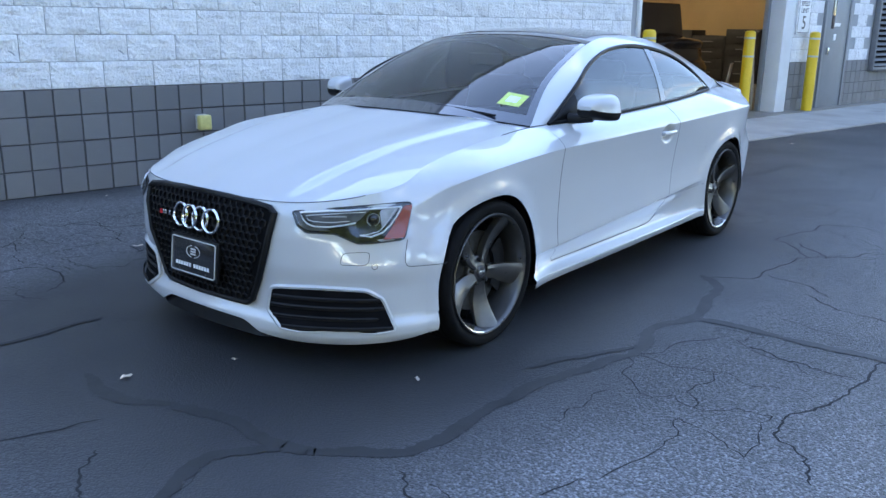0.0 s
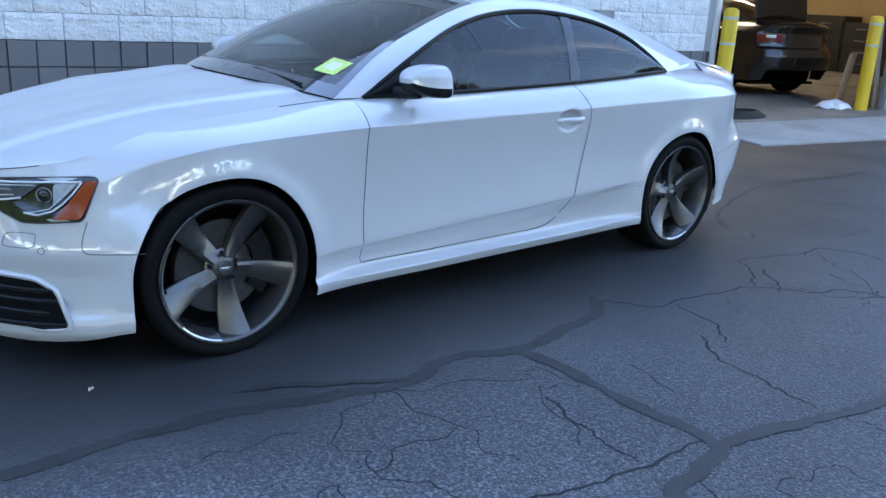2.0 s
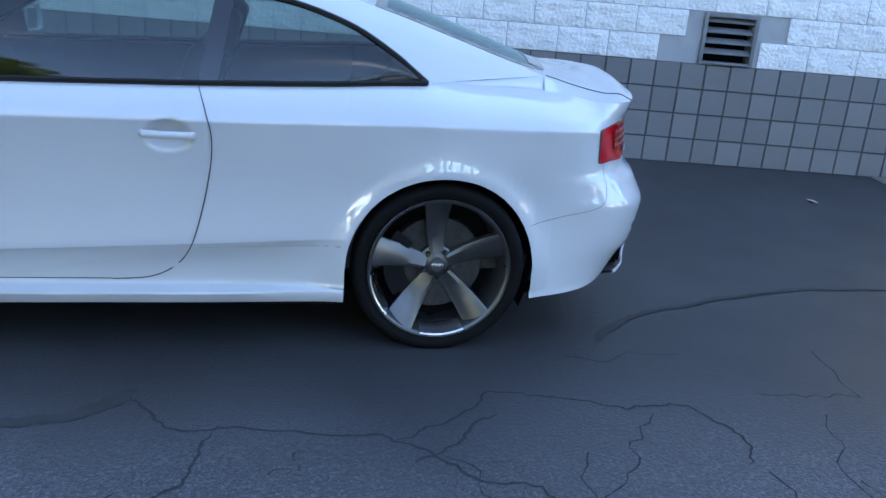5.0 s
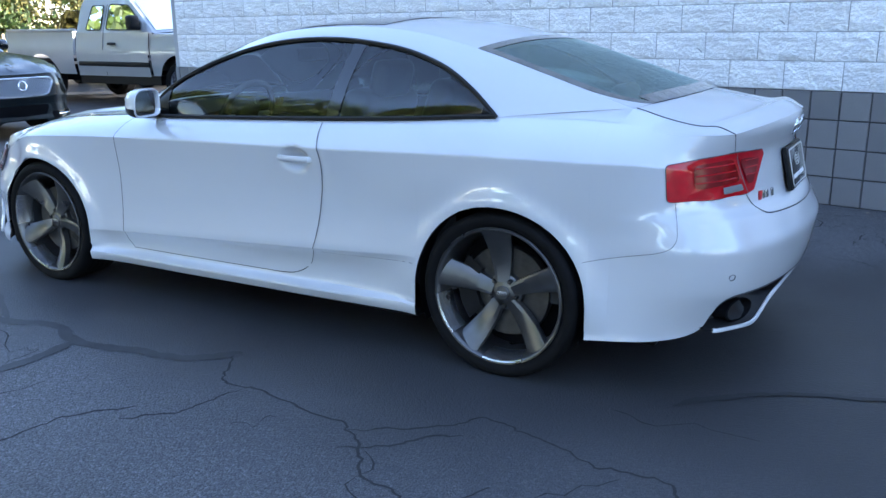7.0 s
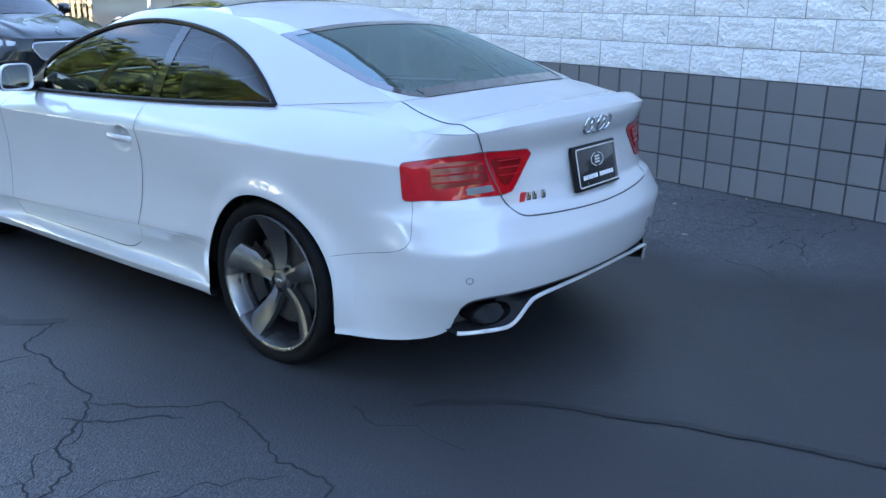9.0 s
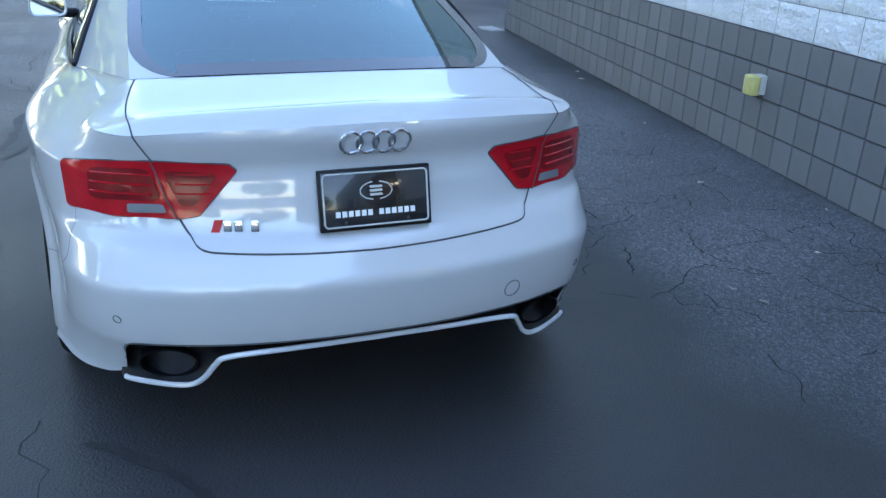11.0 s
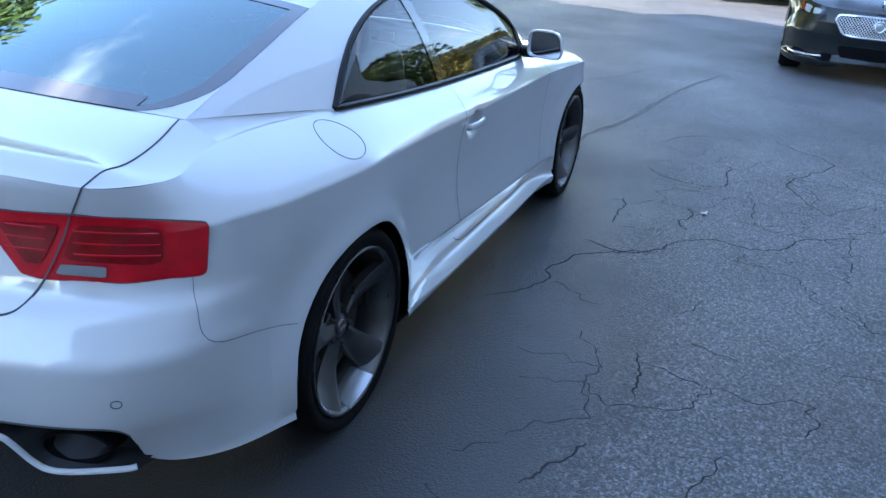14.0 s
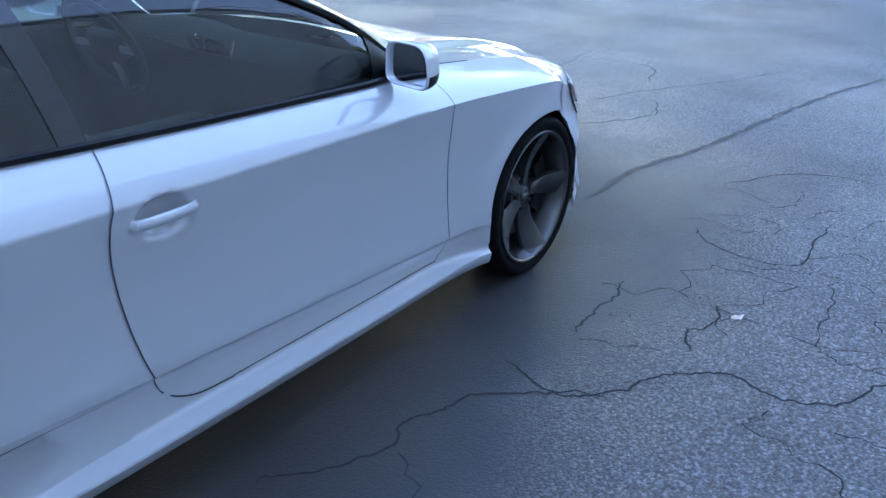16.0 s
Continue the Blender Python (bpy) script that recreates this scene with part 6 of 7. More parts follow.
# ---- other vehicles ----
def simple_wheel(parent, x, y, r, w, rim_mat, sgn):
    wh = new("wheel")
    wh.parent = parent
    wh.matrix_local = pose(x, y, r, 0, 0, 0 if sgn > 0 else 180)
    piece("tyre", *lathe([(r * 0.68, -w / 2), (r * 0.93, -w / 2), (r, -w * 0.36), (r, w * 0.36), (r * 0.93, w / 2), (r * 0.70, w / 2), (r * 0.68, w * 0.44)], 40), M_TYRE, wh)
    piece("rim", *lathe([(r * 0.69, w * 0.46), (r * 0.64, w * 0.42), (r * 0.60, w * 0.2), (r * 0.3, w * 0.18), (r * 0.22, w * 0.34), (0.001, w * 0.36)], 40), rim_mat, wh)
    for k in range(6):
        a = 2 * math.pi * k / 6
        piece("spoke", *tube([(r * 0.2 * math.cos(a), w * 0.36, r * 0.2 * math.sin(a)), (r * 0.64 * math.cos(a), w * 0.42, r * 0.64 * math.sin(a))], r * 0.07, 6), rim_mat, wh)


saloon = thing("dark_saloon", "dark green-black saloon with a chrome mesh grille, parked facing the lot", "car")
build_body(saloon, M_NAVY, M_GLASSDARK, M_GLASSDARK, M_GLASSDARK, False)
for wx, ws in ((AXLE, 1), (-AXLE, 1), (AXLE, -1), (-AXLE, -1)):
    simple_wheel(saloon, wx, ws * 0.78, HUB, 0.24, M_RIMLIP, ws)
build_mirror(saloon, 1, M_NAVY)
build_mirror(saloon, -1, M_NAVY)
# mesh grille with a chrome surround
gp = rounded([(-0.40, 0.655), (0.40, 0.655), (0.43, 0.60), (0.33, 0.46), (-0.33, 0.46), (-0.43, 0.60)], 0.22, 4)


def on_nose(y, z, out):
    return (skin(abs(y) * 5 if abs(y) < 0.2 else 1 + (abs(y) - 0.2) * 5, z, out).x, y, z)


sg = new("grille")
sg.parent = saloon
tagged(sg, "chrome mesh grille")
fv = [on_nose(y * s, 0.557 + (z - 0.557) * s, 0.010) for s in (1.0, 0.75, 0.5, 0.25, 0.0) for y, z in gp]
ng = len(gp)
piece("grille_backing", fv, [(k * ng + i, k * ng + (i + 1) % ng, (k + 1) * ng + (i + 1) % ng, (k + 1) * ng + i) for k in range(4) for i in range(ng)], M_DARK, sg)
piece("grille_surround", *tube([on_nose(y, z, 0.014) for y, z in gp], 0.014, 8, closed=True), M_CHROME, sg)
mv, mf = [], []
for k in range(-26, 27):
    for sl in (1, -1):
        pts = []
        for i in range(13):
            z = 0.468 + 0.18 * i / 12
            y = k * 0.030 + sl * (z - 0.557) * 0.9
            lim = 0.335 + (min(z, 0.60) - 0.46) * 0.66
            if abs(y) < lim:
                pts.append(on_nose(y, z, 0.018))
        if len(pts) > 2:
            v, f = tube(pts, 0.0035, 4)
            n = len(mv)
            mv += v
            mf += [tuple(n + i for i in q) for q in f]
tagged(piece("grille_mesh", mv, mf, M_SATIN, sg), kind="stuff")
piece("emblem", *tube([on_nose(0.05 * math.cos(a), 0.575 + 0.05 * math.sin(a), 0.024) for a in [2 * math.pi * i / 24 for i in range(24)]], 0.010, 6, closed=True), M_CHROME, sg)
part("emblem_disc", box(2.245, 2.262, -0.04, 0.04, 0.535, 0.615, 0.012, 3), M_SATIN, sg)
for sgn in (1, -1):
    lp = rounded([(2.75, 0.690), (3.8, 0.712), (5.0, 0.735), (4.7, 0.640), (3.6, 0.600), (2.9, 0.622)], 0.2, 3)
    hl = new("headlamp")
    hl.parent = saloon

    def put(name, vf, m, label=""):
        piece(name, *(vf if sgn > 0 else mirrored(*vf)), m, hl, label)
    put("lamp_bowl", fan_shape(lp, 0.004), M_GLOSSBLACK)
    put("lamp_reflector", fan_shape(rounded([(2.95, 0.675), (3.6, 0.690), (3.5, 0.625), (3.05, 0.636)], 0.25, 3), 0.008), M_LAMPSILVER)
    put("lamp_reflector", fan_shape(rounded([(3.75, 0.695), (4.5, 0.712), (4.3, 0.645), (3.75, 0.625)], 0.25, 3), 0.008), M_LAMPSILVER)
    put("amber_reflector", fan_shape(rounded([(4.55, 0.712), (4.95, 0.728), (4.68, 0.65), (4.45, 0.65)], 0.2, 3), 0.009), M_AMBER)
    put("lamp_lens", fan_shape(lp, 0.014), M_LENS)
    blade = tube([skin(q, z, 0.012) for q, z in ((2.4, 0.235), (3.2, 0.228), (4.0, 0.225), (4.6, 0.238))], 0.012, 8, flat=0.6)
    piece("bumper_blade", *(blade if sgn > 0 else mirrored(*blade)), M_CHROME, saloon, "chrome strip in the lower bumper")
    aw = fan_shape(rounded([(1.9, 0.27), (4.3, 0.28), (4.5, 0.20), (1.9, 0.19)], 0.15, 3), 0.004)
    piece("lower_intake", *(aw if sgn > 0 else mirrored(*aw)), M_DARK, saloon)
piece("lower_grille", *half_shape([(0, 0.36), (1.6, 0.36), (1.7, 0.33), (1.5, 0.25), (0, 0.24)], 0.005)[:2], M_DARK, saloon)
piece("hood_emblem", *tube([(2.10, 0, 0.775), (2.06, 0, 0.800), (2.02, 0, 0.806), (1.98, 0, 0.80)], 0.010, 6), M_CHROME, saloon)
part("underbody", box(-1.95, 1.95, -0.72, 0.72, 0.165, 0.20, 0.01), M_DARK, saloon)
part("cabin_floor", box(-1.75, 1.0, -0.80, 0.80, 0.60, 0.66), M_INTERIOR, saloon)
saloon.matrix_world = Matrix.Translation((9.72, -2.96, 0)) @ Matrix.Rotation(radians(180), 4, "Z") @ Matrix.Diagonal((1.06, 1.08, 1.15, 1))

far_car = copy_thing(saloon, Matrix.Translation((18.2, -1.2, 0)) @ Matrix.Rotation(radians(100), 4, "Z"))
tagged(far_car, "dark saloon parked beyond the sunlit strip")

# dark car in the garage, boot open
gcar = thing("garage_car", "dark car in the garage with its boot lid raised", "car")
build_body(gcar, M_DARKCAR, M_GLASSDARK, M_GLASSDARK, M_GLASSDARK, False)
for wx, ws in ((AXLE, 1), (-AXLE, 1), (AXLE, -1), (-AXLE, -1)):
    simple_wheel(gcar, wx, ws * 0.78, HUB, 0.24, M_RIM, ws)
for sgn in (1, -1):
    tlp = fan_shape(rounded([(17.8, 0.86), (17.9, 0.74), (20.0, 0.75), (20.0, 0.86)], 0.15, 3), 0.006)
    piece("tail_lamp", *(tlp if sgn > 0 else mirrored(*tlp)), M_REDDARK, gcar, "red tail lamp")
    tlw = fan_shape(rounded([(18.6, 0.85), (18.6, 0.81), (19.5, 0.81), (19.5, 0.85)], 0.15, 3), 0.009)
    piece("reverse_lamp", *(tlw if sgn > 0 else mirrored(*tlw)), M_LAMPSILVER, gcar)
lid = box(-0.02, 0.55, -0.60, 0.60, -0.02, 0.02, 0.015, 3)
part("raised_boot_lid", lid, M_DARKCAR, gcar, "raised dark boot lid", m=pose(-1.74, 0, 1.03, 0, -78, 0))
part("underbody", box(-1.95, 1.95, -0.72, 0.72, 0.165, 0.20, 0.01), M_DARK, gcar)
gcar.matrix_world = WALL @ pose(-9.65, -3.95, RISE + 0.012, 0, 0, -92) @ Matrix.Diagonal((1.05, 0.98, 1.12, 1))


def pickup(m):
    """An extended-cab pickup; x forward, origin under the cab's middle."""
    pk = thing("pickup_truck", "silver extended-cab pickup truck with black mirrors, parked by the building", "pickup truck")
    W = 0.98

    def side_panel(name, x0, x1, z0, z1, arch=None, material=M_SILVER):
        verts = []
        n = 30
        xs = [x0 + (x1 - x0) * i / n for i in range(n + 1)]
        if arch:
            xs += [arch + 0.50 * math.cos(math.pi * k / 16) for k in range(17)]
        xs = sorted(x for x in set(xs) if x0 <= x <= x1)
        for x in xs:
            lo = z0
            if arch is not None and abs(x - arch) < 0.4999:
                lo = max(z0, 0.40 + math.sqrt(0.25 - (x - arch) ** 2) * 0.95)
            for j in range(13):
                v = j / 12
                z = lo + (z1 - lo) * v
                y = W - 0.035 * smoothstep(0.85, 1.25, z) * 1.2 - 0.04 * smoothstep(0.75, 0.45, z) + 0.012 * math.exp(-((z - 0.95) / 0.12) ** 2)
                verts.append((x, y, z))
        vf = (verts, grid_faces(len(xs), 13, flip=False))
        on_both(name, vf, material, pk)
    side_panel("bed_side", -2.95, -0.92, 0.52, 1.30, arch=-1.95)
    side_panel("cab_side", -0.90, 1.05, 0.50, 1.25)
    side_panel("front_fender", 1.06, 2.75, 0.52, 1.22, arch=1.72)
    part("tailgate", box(-3.0, -2.94, -0.95, 0.95, 0.55, 1.28, 0.02), M_SILVER, pk)
    part("bed_floor", box(-2.94, -0.92, -0.93, 0.93, 0.75, 0.80), M_BLACK, pk)
    part("bed_rail", box(-2.95, -0.92, 0.90, 0.965, 1.28, 1.33, 0.015), M_SILVER, pk)
    part("bed_rail", box(-2.95, -0.92, -0.965, -0.90, 1.28, 1.33, 0.015), M_SILVER, pk)
    part("hood", box(1.04, 2.72, -0.93, 0.93, 1.05, 1.24, 0.06, 3), M_SILVER, pk, smooth=60)
    part("front_end", box(2.68, 2.82, -0.93, 0.93, 0.6, 1.16, 0.04, 3), M_SILVER, pk)
    part("front_bumper", box(2.75, 2.92, -0.96, 0.96, 0.45, 0.68, 0.03, 3), M_CHROME, pk)
    part("rear_bumper", box(-3.12, -2.98, -0.95, 0.95, 0.48, 0.66, 0.03, 3), M_CHROME, pk)
    # cab top: pillars and roof lofted
    rp = Path([(-0.90, 0.92, 1.25), (-0.80, 0.80, 1.78), (-0.55, 0.74, 1.86), (0.15, 0.74, 1.87), (0.42, 0.78, 1.80), (1.10, 0.90, 1.24)])
    vs = []
    for i in range(41):
        p = rp(5 * i / 40)
        for j in range(9):
            v = -1 + j / 4
            vs.append((p.x, p.y * v, p.z + 0.03 * (1 - v * v)))
    piece("cab_top", vs, grid_faces(41, 9), M_SILVER, pk, smooth=50)
    wv = []
    for i in range(9):
        u = i / 8
        for j in range(9):
            v = (-1 + j / 4) * 0.93
            a, b = Vector((0.47, 0.77 * v, 1.79 + 0.03 * (1 - v * v))), Vector((1.06, 0.88 * v, 1.275 + 0.03 * (1 - v * v)))
            wv.append(a.lerp(b, u) + Vector((0.012, 0, 0.012)))
    piece("windscreen", wv, grid_faces(9, 9), M_GLASSDARK, pk, "dark windscreen")
    for sgn in (1, -1):
        # side of the cab with two windows
        def put(name, vf, m, label=""):
            piece(name, *(vf if sgn > 0 else mirrored(*vf)), m, pk, label)
        sv = []
        for i in range(41):
            p = rp(5 * i / 40)
            for j in range(5):
                v = j / 4
                sv.append((p.x, p.y + (0.945 - p.y) * (1 - v) * 0 + (0.945 - p.y) * (1 - v), 1.25 + (p.z - 1.25) * v))
        put("cab_pillar", (sv, grid_faces(41, 5, flip=True)), M_SILVER)

        def win(pts, out):
            return [(x, 0.945 + (0.76 - 0.945) * (z - 1.25) / 0.6 + out, z) for x, z in pts], [tuple(range(len(pts)))]
        rear_w = rounded([(-0.62, 1.30), (-0.22, 1.30), (-0.20, 1.72), (-0.52, 1.72)], 0.12, 3)
        front_w = rounded([(-0.08, 1.30), (0.80, 1.30), (0.78, 1.42), (0.42, 1.72), (-0.06, 1.74)], 0.12, 3)
        for pts in (rear_w, front_w):
            put("window", win(pts, 0.012), M_GLASSDARK, "tinted side window")
            put("window_seal", tube([(x, 0.945 + (0.76 - 0.945) * (z - 1.25) / 0.6 + 0.012, z) for x, z in pts], 0.010, 5, closed=True), M_BLACK)
        put("rub_strip", tube([(-0.85, 0.975, 0.72), (0.0, 0.978, 0.715), (1.0, 0.975, 0.71)], 0.045, 8, flat=0.3), M_BLACK)
        put("cab_gap", tube([(-0.90, 0.94, 1.27), (-0.905, 0.97, 1.1), (-0.905, 0.98, 0.9), (-0.88, 0.95, 0.56)], 0.007, 5), M_GAP)
        put("door_gap", tube([(1.02, 0.95, 1.24), (1.03, 0.985, 1.0), (1.00, 0.95, 0.52)], 0.006, 5), M_GAP)
        put("door_gap", tube([(-0.15, 0.78, 1.74), (-0.15, 0.94, 1.28), (-0.16, 0.985, 1.0), (-0.14, 0.95, 0.52)], 0.005, 5), M_GAP)
        put("door_handle", tube([(0.0, 0.985, 1.06), (0.03, 1.01, 1.065), (0.16, 1.01, 1.065), (0.19, 0.985, 1.06)], 0.022, 8), M_BLACK)
        mm = box(-0.08, 0.08, -0.02, 0.20, -0.12, 0.12, 0.05, 3)
        o = part("door_mirror", mm, M_BLACK, pk, smooth=60, m=pose(0.78, sgn * (0.98 if sgn > 0 else 1.16), 1.42))
        part("mirror_arm", box(0.72, 0.80, min(sgn * 0.86, sgn * 1.0), max(sgn * 0.86, sgn * 1.0), 1.30, 1.36, 0.015), M_BLACK, pk)
        for x in (1.72, -1.95):
            simple_wheel(pk, x, sgn * 0.84, 0.385, 0.27, M_RIMLIP, sgn)
        put("rocker", (lambda b: ([tuple(v.co) for v in b.verts], [tuple(v.index for v in f.verts) for f in b.faces]))(box(-0.9, 1.2, 0.80, 0.93, 0.36, 0.52)), M_BLACK)
    part("frame", box(-2.9, 2.6, -0.6, 0.6, 0.38, 0.62, 0.02), M_DARK, pk)
    part("cabin_floor", box(-0.85, 1.1, -0.88, 0.88, 0.6, 0.7), M_INTERIOR, pk)
    for y in (0.4, -0.4):
        part("seat_back", box(-0.14, 0.02, y - 0.24, y + 0.24, 0.7, 1.45, 0.06, 3), M_SEAT, pk)
    pk.matrix_world = m
    return pk


pickup(pose(10.55, -7.85, 0.0, 0, 0, 180) @ Matrix.Diagonal((1.04, 1.0, 1.03, 1)))

# dark van behind the pickup
van = thing("dark_van", "dark van with large side windows parked behind the pickup", "van")
vp = Path([(-2.2, 0.88, 0.95), (-2.12, 0.80, 1.62), (-1.8, 0.76, 1.80), (0.0, 0.76, 1.84), (0.7, 0.78, 1.76), (1.5, 0.88, 1.12), (2.3, 0.84, 0.92), (2.4, 0.80, 0.6)])
vs = []
for i in range(57):
    p = vp(7 * i / 56)
    for j in range(11):
        v = -1 + j / 5
        vs.append((p.x, p.y * v, p.z + 0.03 * (1 - v * v)))
piece("van_top", vs, grid_faces(57, 11), M_DARKCAR, van, smooth=50)
for sgn in (1, -1):
    sv = []
    for i in range(57):
        p = vp(7 * i / 56)
        for j in range(9):
            v = j / 8
            z = 0.30 + (p.z - 0.30) * v
            y = p.y + (0.92 - p.y) * (1 - smoothstep(0.9, max(p.z, 1.0), z))
            sv.append((p.x, sgn * y, z))
    piece("van_side", sv, grid_faces(57, 9, flip=sgn > 0), M_DARKCAR, van, smooth=50)
    for x0, x1 in ((-2.0, -1.0), (-0.9, 0.15), (0.25, 1.05)):
        pts = rounded([(x0, 1.08), (x1, 1.08), (x1 - (0.30 if x1 > 1 else 0), 1.64), (x0 + 0.05, 1.66)], 0.1, 3)
        piece("side_window", [(x, sgn * (0.93 - 0.14 * smoothstep(0.95, 1.8, z)), z) for x, z in pts], [tuple(range(len(pts)))], M_GLASSDARK, van, "tinted window")
    for x in (-1.45, 1.55):
        simple_wheel(van, x, sgn * 0.80, 0.34, 0.23, M_RIMLIP, sgn)
van.matrix_world = pose(15.2, -11.4, 0, 0, 0, 172)


# ---- trees, fence and verge ----
def leaf_cloud(centres, count, size, seed, material_name="crown"):
    r = random.Random(seed)
    verts, faces = [], []
    for _ in range(count):
        c, rad = r.choice(centres)
        d = Vector((r.gauss(0, 1), r.gauss(0, 1), r.gauss(0, 0.8)))
        d = d.normalized() * rad * (0.55 + 0.5 * r.random())
        p = c + d
        a = Vector((r.gauss(0, 1), r.gauss(0, 1), r.gauss(0, 1))).normalized()
        b = a.cross(Vector((r.gauss(0, 1), r.gauss(0, 1), r.gauss(0, 1)))).normalized()
        s = size * (0.6 + 0.8 * r.random())
        n = len(verts)
        verts += [p - a * s, p + b * s * 0.5, p + a * s, p - b * s * 0.5]
        faces.append((n, n + 1, n + 2, n + 3))
    return verts, faces


def tree_kind(height, spread, seed, leaf, count=5200, bare=0.0):
    r = random.Random(seed)
    t = thing("tree", "leafy deciduous tree with a broad uneven crown", "tree", group="trees round the lot")
    pts = [(0.1 * r.gauss(0, 1) * k, 0.1 * r.gauss(0, 1) * k, height * 0.16 * k) for k in range(5)]
    tv, tf = [], []
    for k in range(4):
        v, f = tube([pts[k], pts[k + 1]], height * (0.030 - 0.005 * k), 8)
        n = len(tv)
        tv += v
        tf += [tuple(n + i for i in q) for q in f]
    centres = []
    for k in range(13):
        a = 2.4 * k
        z = height * (0.34 + 0.6 * (k / 12))
        rad = spread * (0.62 * math.sin(math.pi * min(0.96, 0.25 + 0.72 * k / 12)) + 0.05)
        c = Vector((rad * math.cos(a) * (0.6 + 0.6 * r.random()), rad * math.sin(a) * (0.6 + 0.6 * r.random()), z))
        base = Vector(pts[min(4, 1 + k // 4)])
        v, f = tube([base, base.lerp(c, 0.5) + Vector((0, 0, 0.03 * height)), c], height * 0.009, 6)
        n = len(tv)
        tv += v
        tf += [tuple(n + i for i in q) for q in f]
        centres.append((c, spread * (0.30 + 0.22 * r.random())))
    piece("trunk", tv, tf, M_BARK, t)
    v, f = leaf_cloud(centres, count, height * 0.021, seed)
    piece("crown", v, f, leaf, t, smooth=0)
    return t


T1 = tree_kind(9.0, 4.0, 3, M_LEAF, 9000)
T1.matrix_world = pose(24, -14, -0.2)
T2 = tree_kind(7.5, 3.6, 5, M_LEAFY, 8000)
T2.matrix_world = pose(23, -9.5, -0.2) @ Matrix.Diagonal((0.62, 0.62, 0.62, 1))
for src_t, x, y, s, a in ((T1, 26, -5, 0.9, 50), (T2, 25, -1.0, 0.85, 130), (T1, 27, -19, 1.1, 200), (T2, 30, 4.5, 1.5, 20), (T1, 30, 9, 1.6, 280), (T2, 22.5, -12, 0.55, 90), (T1, 25, 16, 1.6, 33), (T1, 28, 13, 1.5, 95), (T2, 21, 20, 1.4, 205),
                          (T1, 22, 24, 1.9, 80), (T2, 15, 23, 1.9, 10), (T2, 18, 20, 1.8, 44), (T1, 11, 25, 1.7, 61), (T1, 6, 33, 1.3, 150), (T2, -3, 38, 1.2, 17),
                          (T2, -22, 46, 1.0, 300), (T1, -30, 38, 1.0, 40), (T1, -33, 24, 1.0, 66), (T2, -36, 14, 0.9, 244), (T2, -34, 33, 0.9, 190), (T1, -38, 6, 0.9, 320), (T2, -36, -3, 0.8, 70)):
    copy_thing(src_t, pose(x, y, -0.2, 0, 0, a) @ Matrix.Diagonal((s, s, s, 1)))


def bare_tree(height, seed):
    """A tree without leaves: trunk, limbs, branches and twigs."""
    r = random.Random(seed)
    t = thing("bare_tree", "bare grey tree without leaves across the lot", "tree", group="bare trees across the lot")
    tv, tf = [], []

    def grow(p, d, length, rad, level):
        mid = p + d * length * 0.5 + Vector((r.gauss(0, 1), r.gauss(0, 1), 0.4)) * length * 0.05
        end = p + d * length
        v, f = tube([p, mid, end], rad, 5 if level < 2 else 3)
        n = len(tv)
        tv.extend(v)
        tf.extend(tuple(n + i for i in q) for q in f)
        if level == 4:
            return
        for k in range(5 if level < 3 else 4):
            e = (d + Vector((r.gauss(0, 1), r.gauss(0, 1), 0.25 + 0.4 * r.random())) * 0.62).normalized()
            grow(p.lerp(end, 0.45 + 0.55 * r.random() if k else 1.0), e, length * (0.52 + 0.2 * r.random()), rad * 0.52, level + 1)
    grow(Vector((0, 0, 0)), Vector((0, 0, 1)), height * 0.36, height * 0.02, 0)
    piece("trunk", tv, tf, M_BARK, t, smooth=0)
    return t


B1 = bare_tree(9.0, 8)
B1.matrix_world = pose(2, 30, -0.2) @ Matrix.Diagonal((1.5, 1.5, 1.5, 1))
for x, y, s, a in ((-2, 32, 1.45, 40), (-6, 30, 1.6, 110), (-10, 33, 1.4, 200), (-14, 31, 1.6, 260), (-18, 30, 1.7, 310), (5.5, 33, 1.5, 75), (-23, 31, 1.6, 150), (-4, 35, 1.4, 15)):
    copy_thing(B1, pose(x, y, -0.2, 0, 0, a) @ Matrix.Diagonal((s, s, s, 1)))
for k in range(16):
    hb = thing("bush", "low dense bush along the far side of the lot", "bush", pose(-34 + 2.9 * k, 36 + 0.6 * (k % 3), 0) @ Matrix.Diagonal((1.3, 1.3, 1.6, 1)), "bushes along the far side")
    r = random.Random(140 + k)
    cs = [(Vector((r.gauss(0, 0.9), r.gauss(0, 0.4), 0.5 + 1.0 * r.random())), 0.8 + 0.4 * r.random()) for _ in range(8)]
    piece("foliage", *leaf_cloud(cs, 700, 0.16, 160 + k), M_LEAF, hb, smooth=0)
    piece("stem", *tube([(0, 0, 0), (0.1, 0.2, 0.8), (0, 0, 1.4)], 0.05, 6), M_BARK, hb)

# hedge of bushes behind the parked vehicles
for k in range(9):
    hb = thing("bush", "dense green and yellow bush along the fence", "bush", pose(21.0 + 0.3 * (k % 2), -18 + 2.3 * k, 0), "bushes along the fence")
    r = random.Random(40 + k)
    cs = [(Vector((r.gauss(0, 0.4), r.gauss(0, 0.9), 0.7 + 1.5 * r.random())), 0.75 + 0.4 * r.random()) for _ in range(9)]
    v, f = leaf_cloud(cs, 2600, 0.085, 60 + k)
    piece("foliage", v, f, M_LEAF if k % 2 else M_LEAFY, hb, smooth=0)
    sv, sf = tube([(0, 0, 0), (0.1, 0.2, 0.8), (0, 0, 1.6)], 0.05, 6)
    piece("stem", sv, sf, M_BARK, hb)

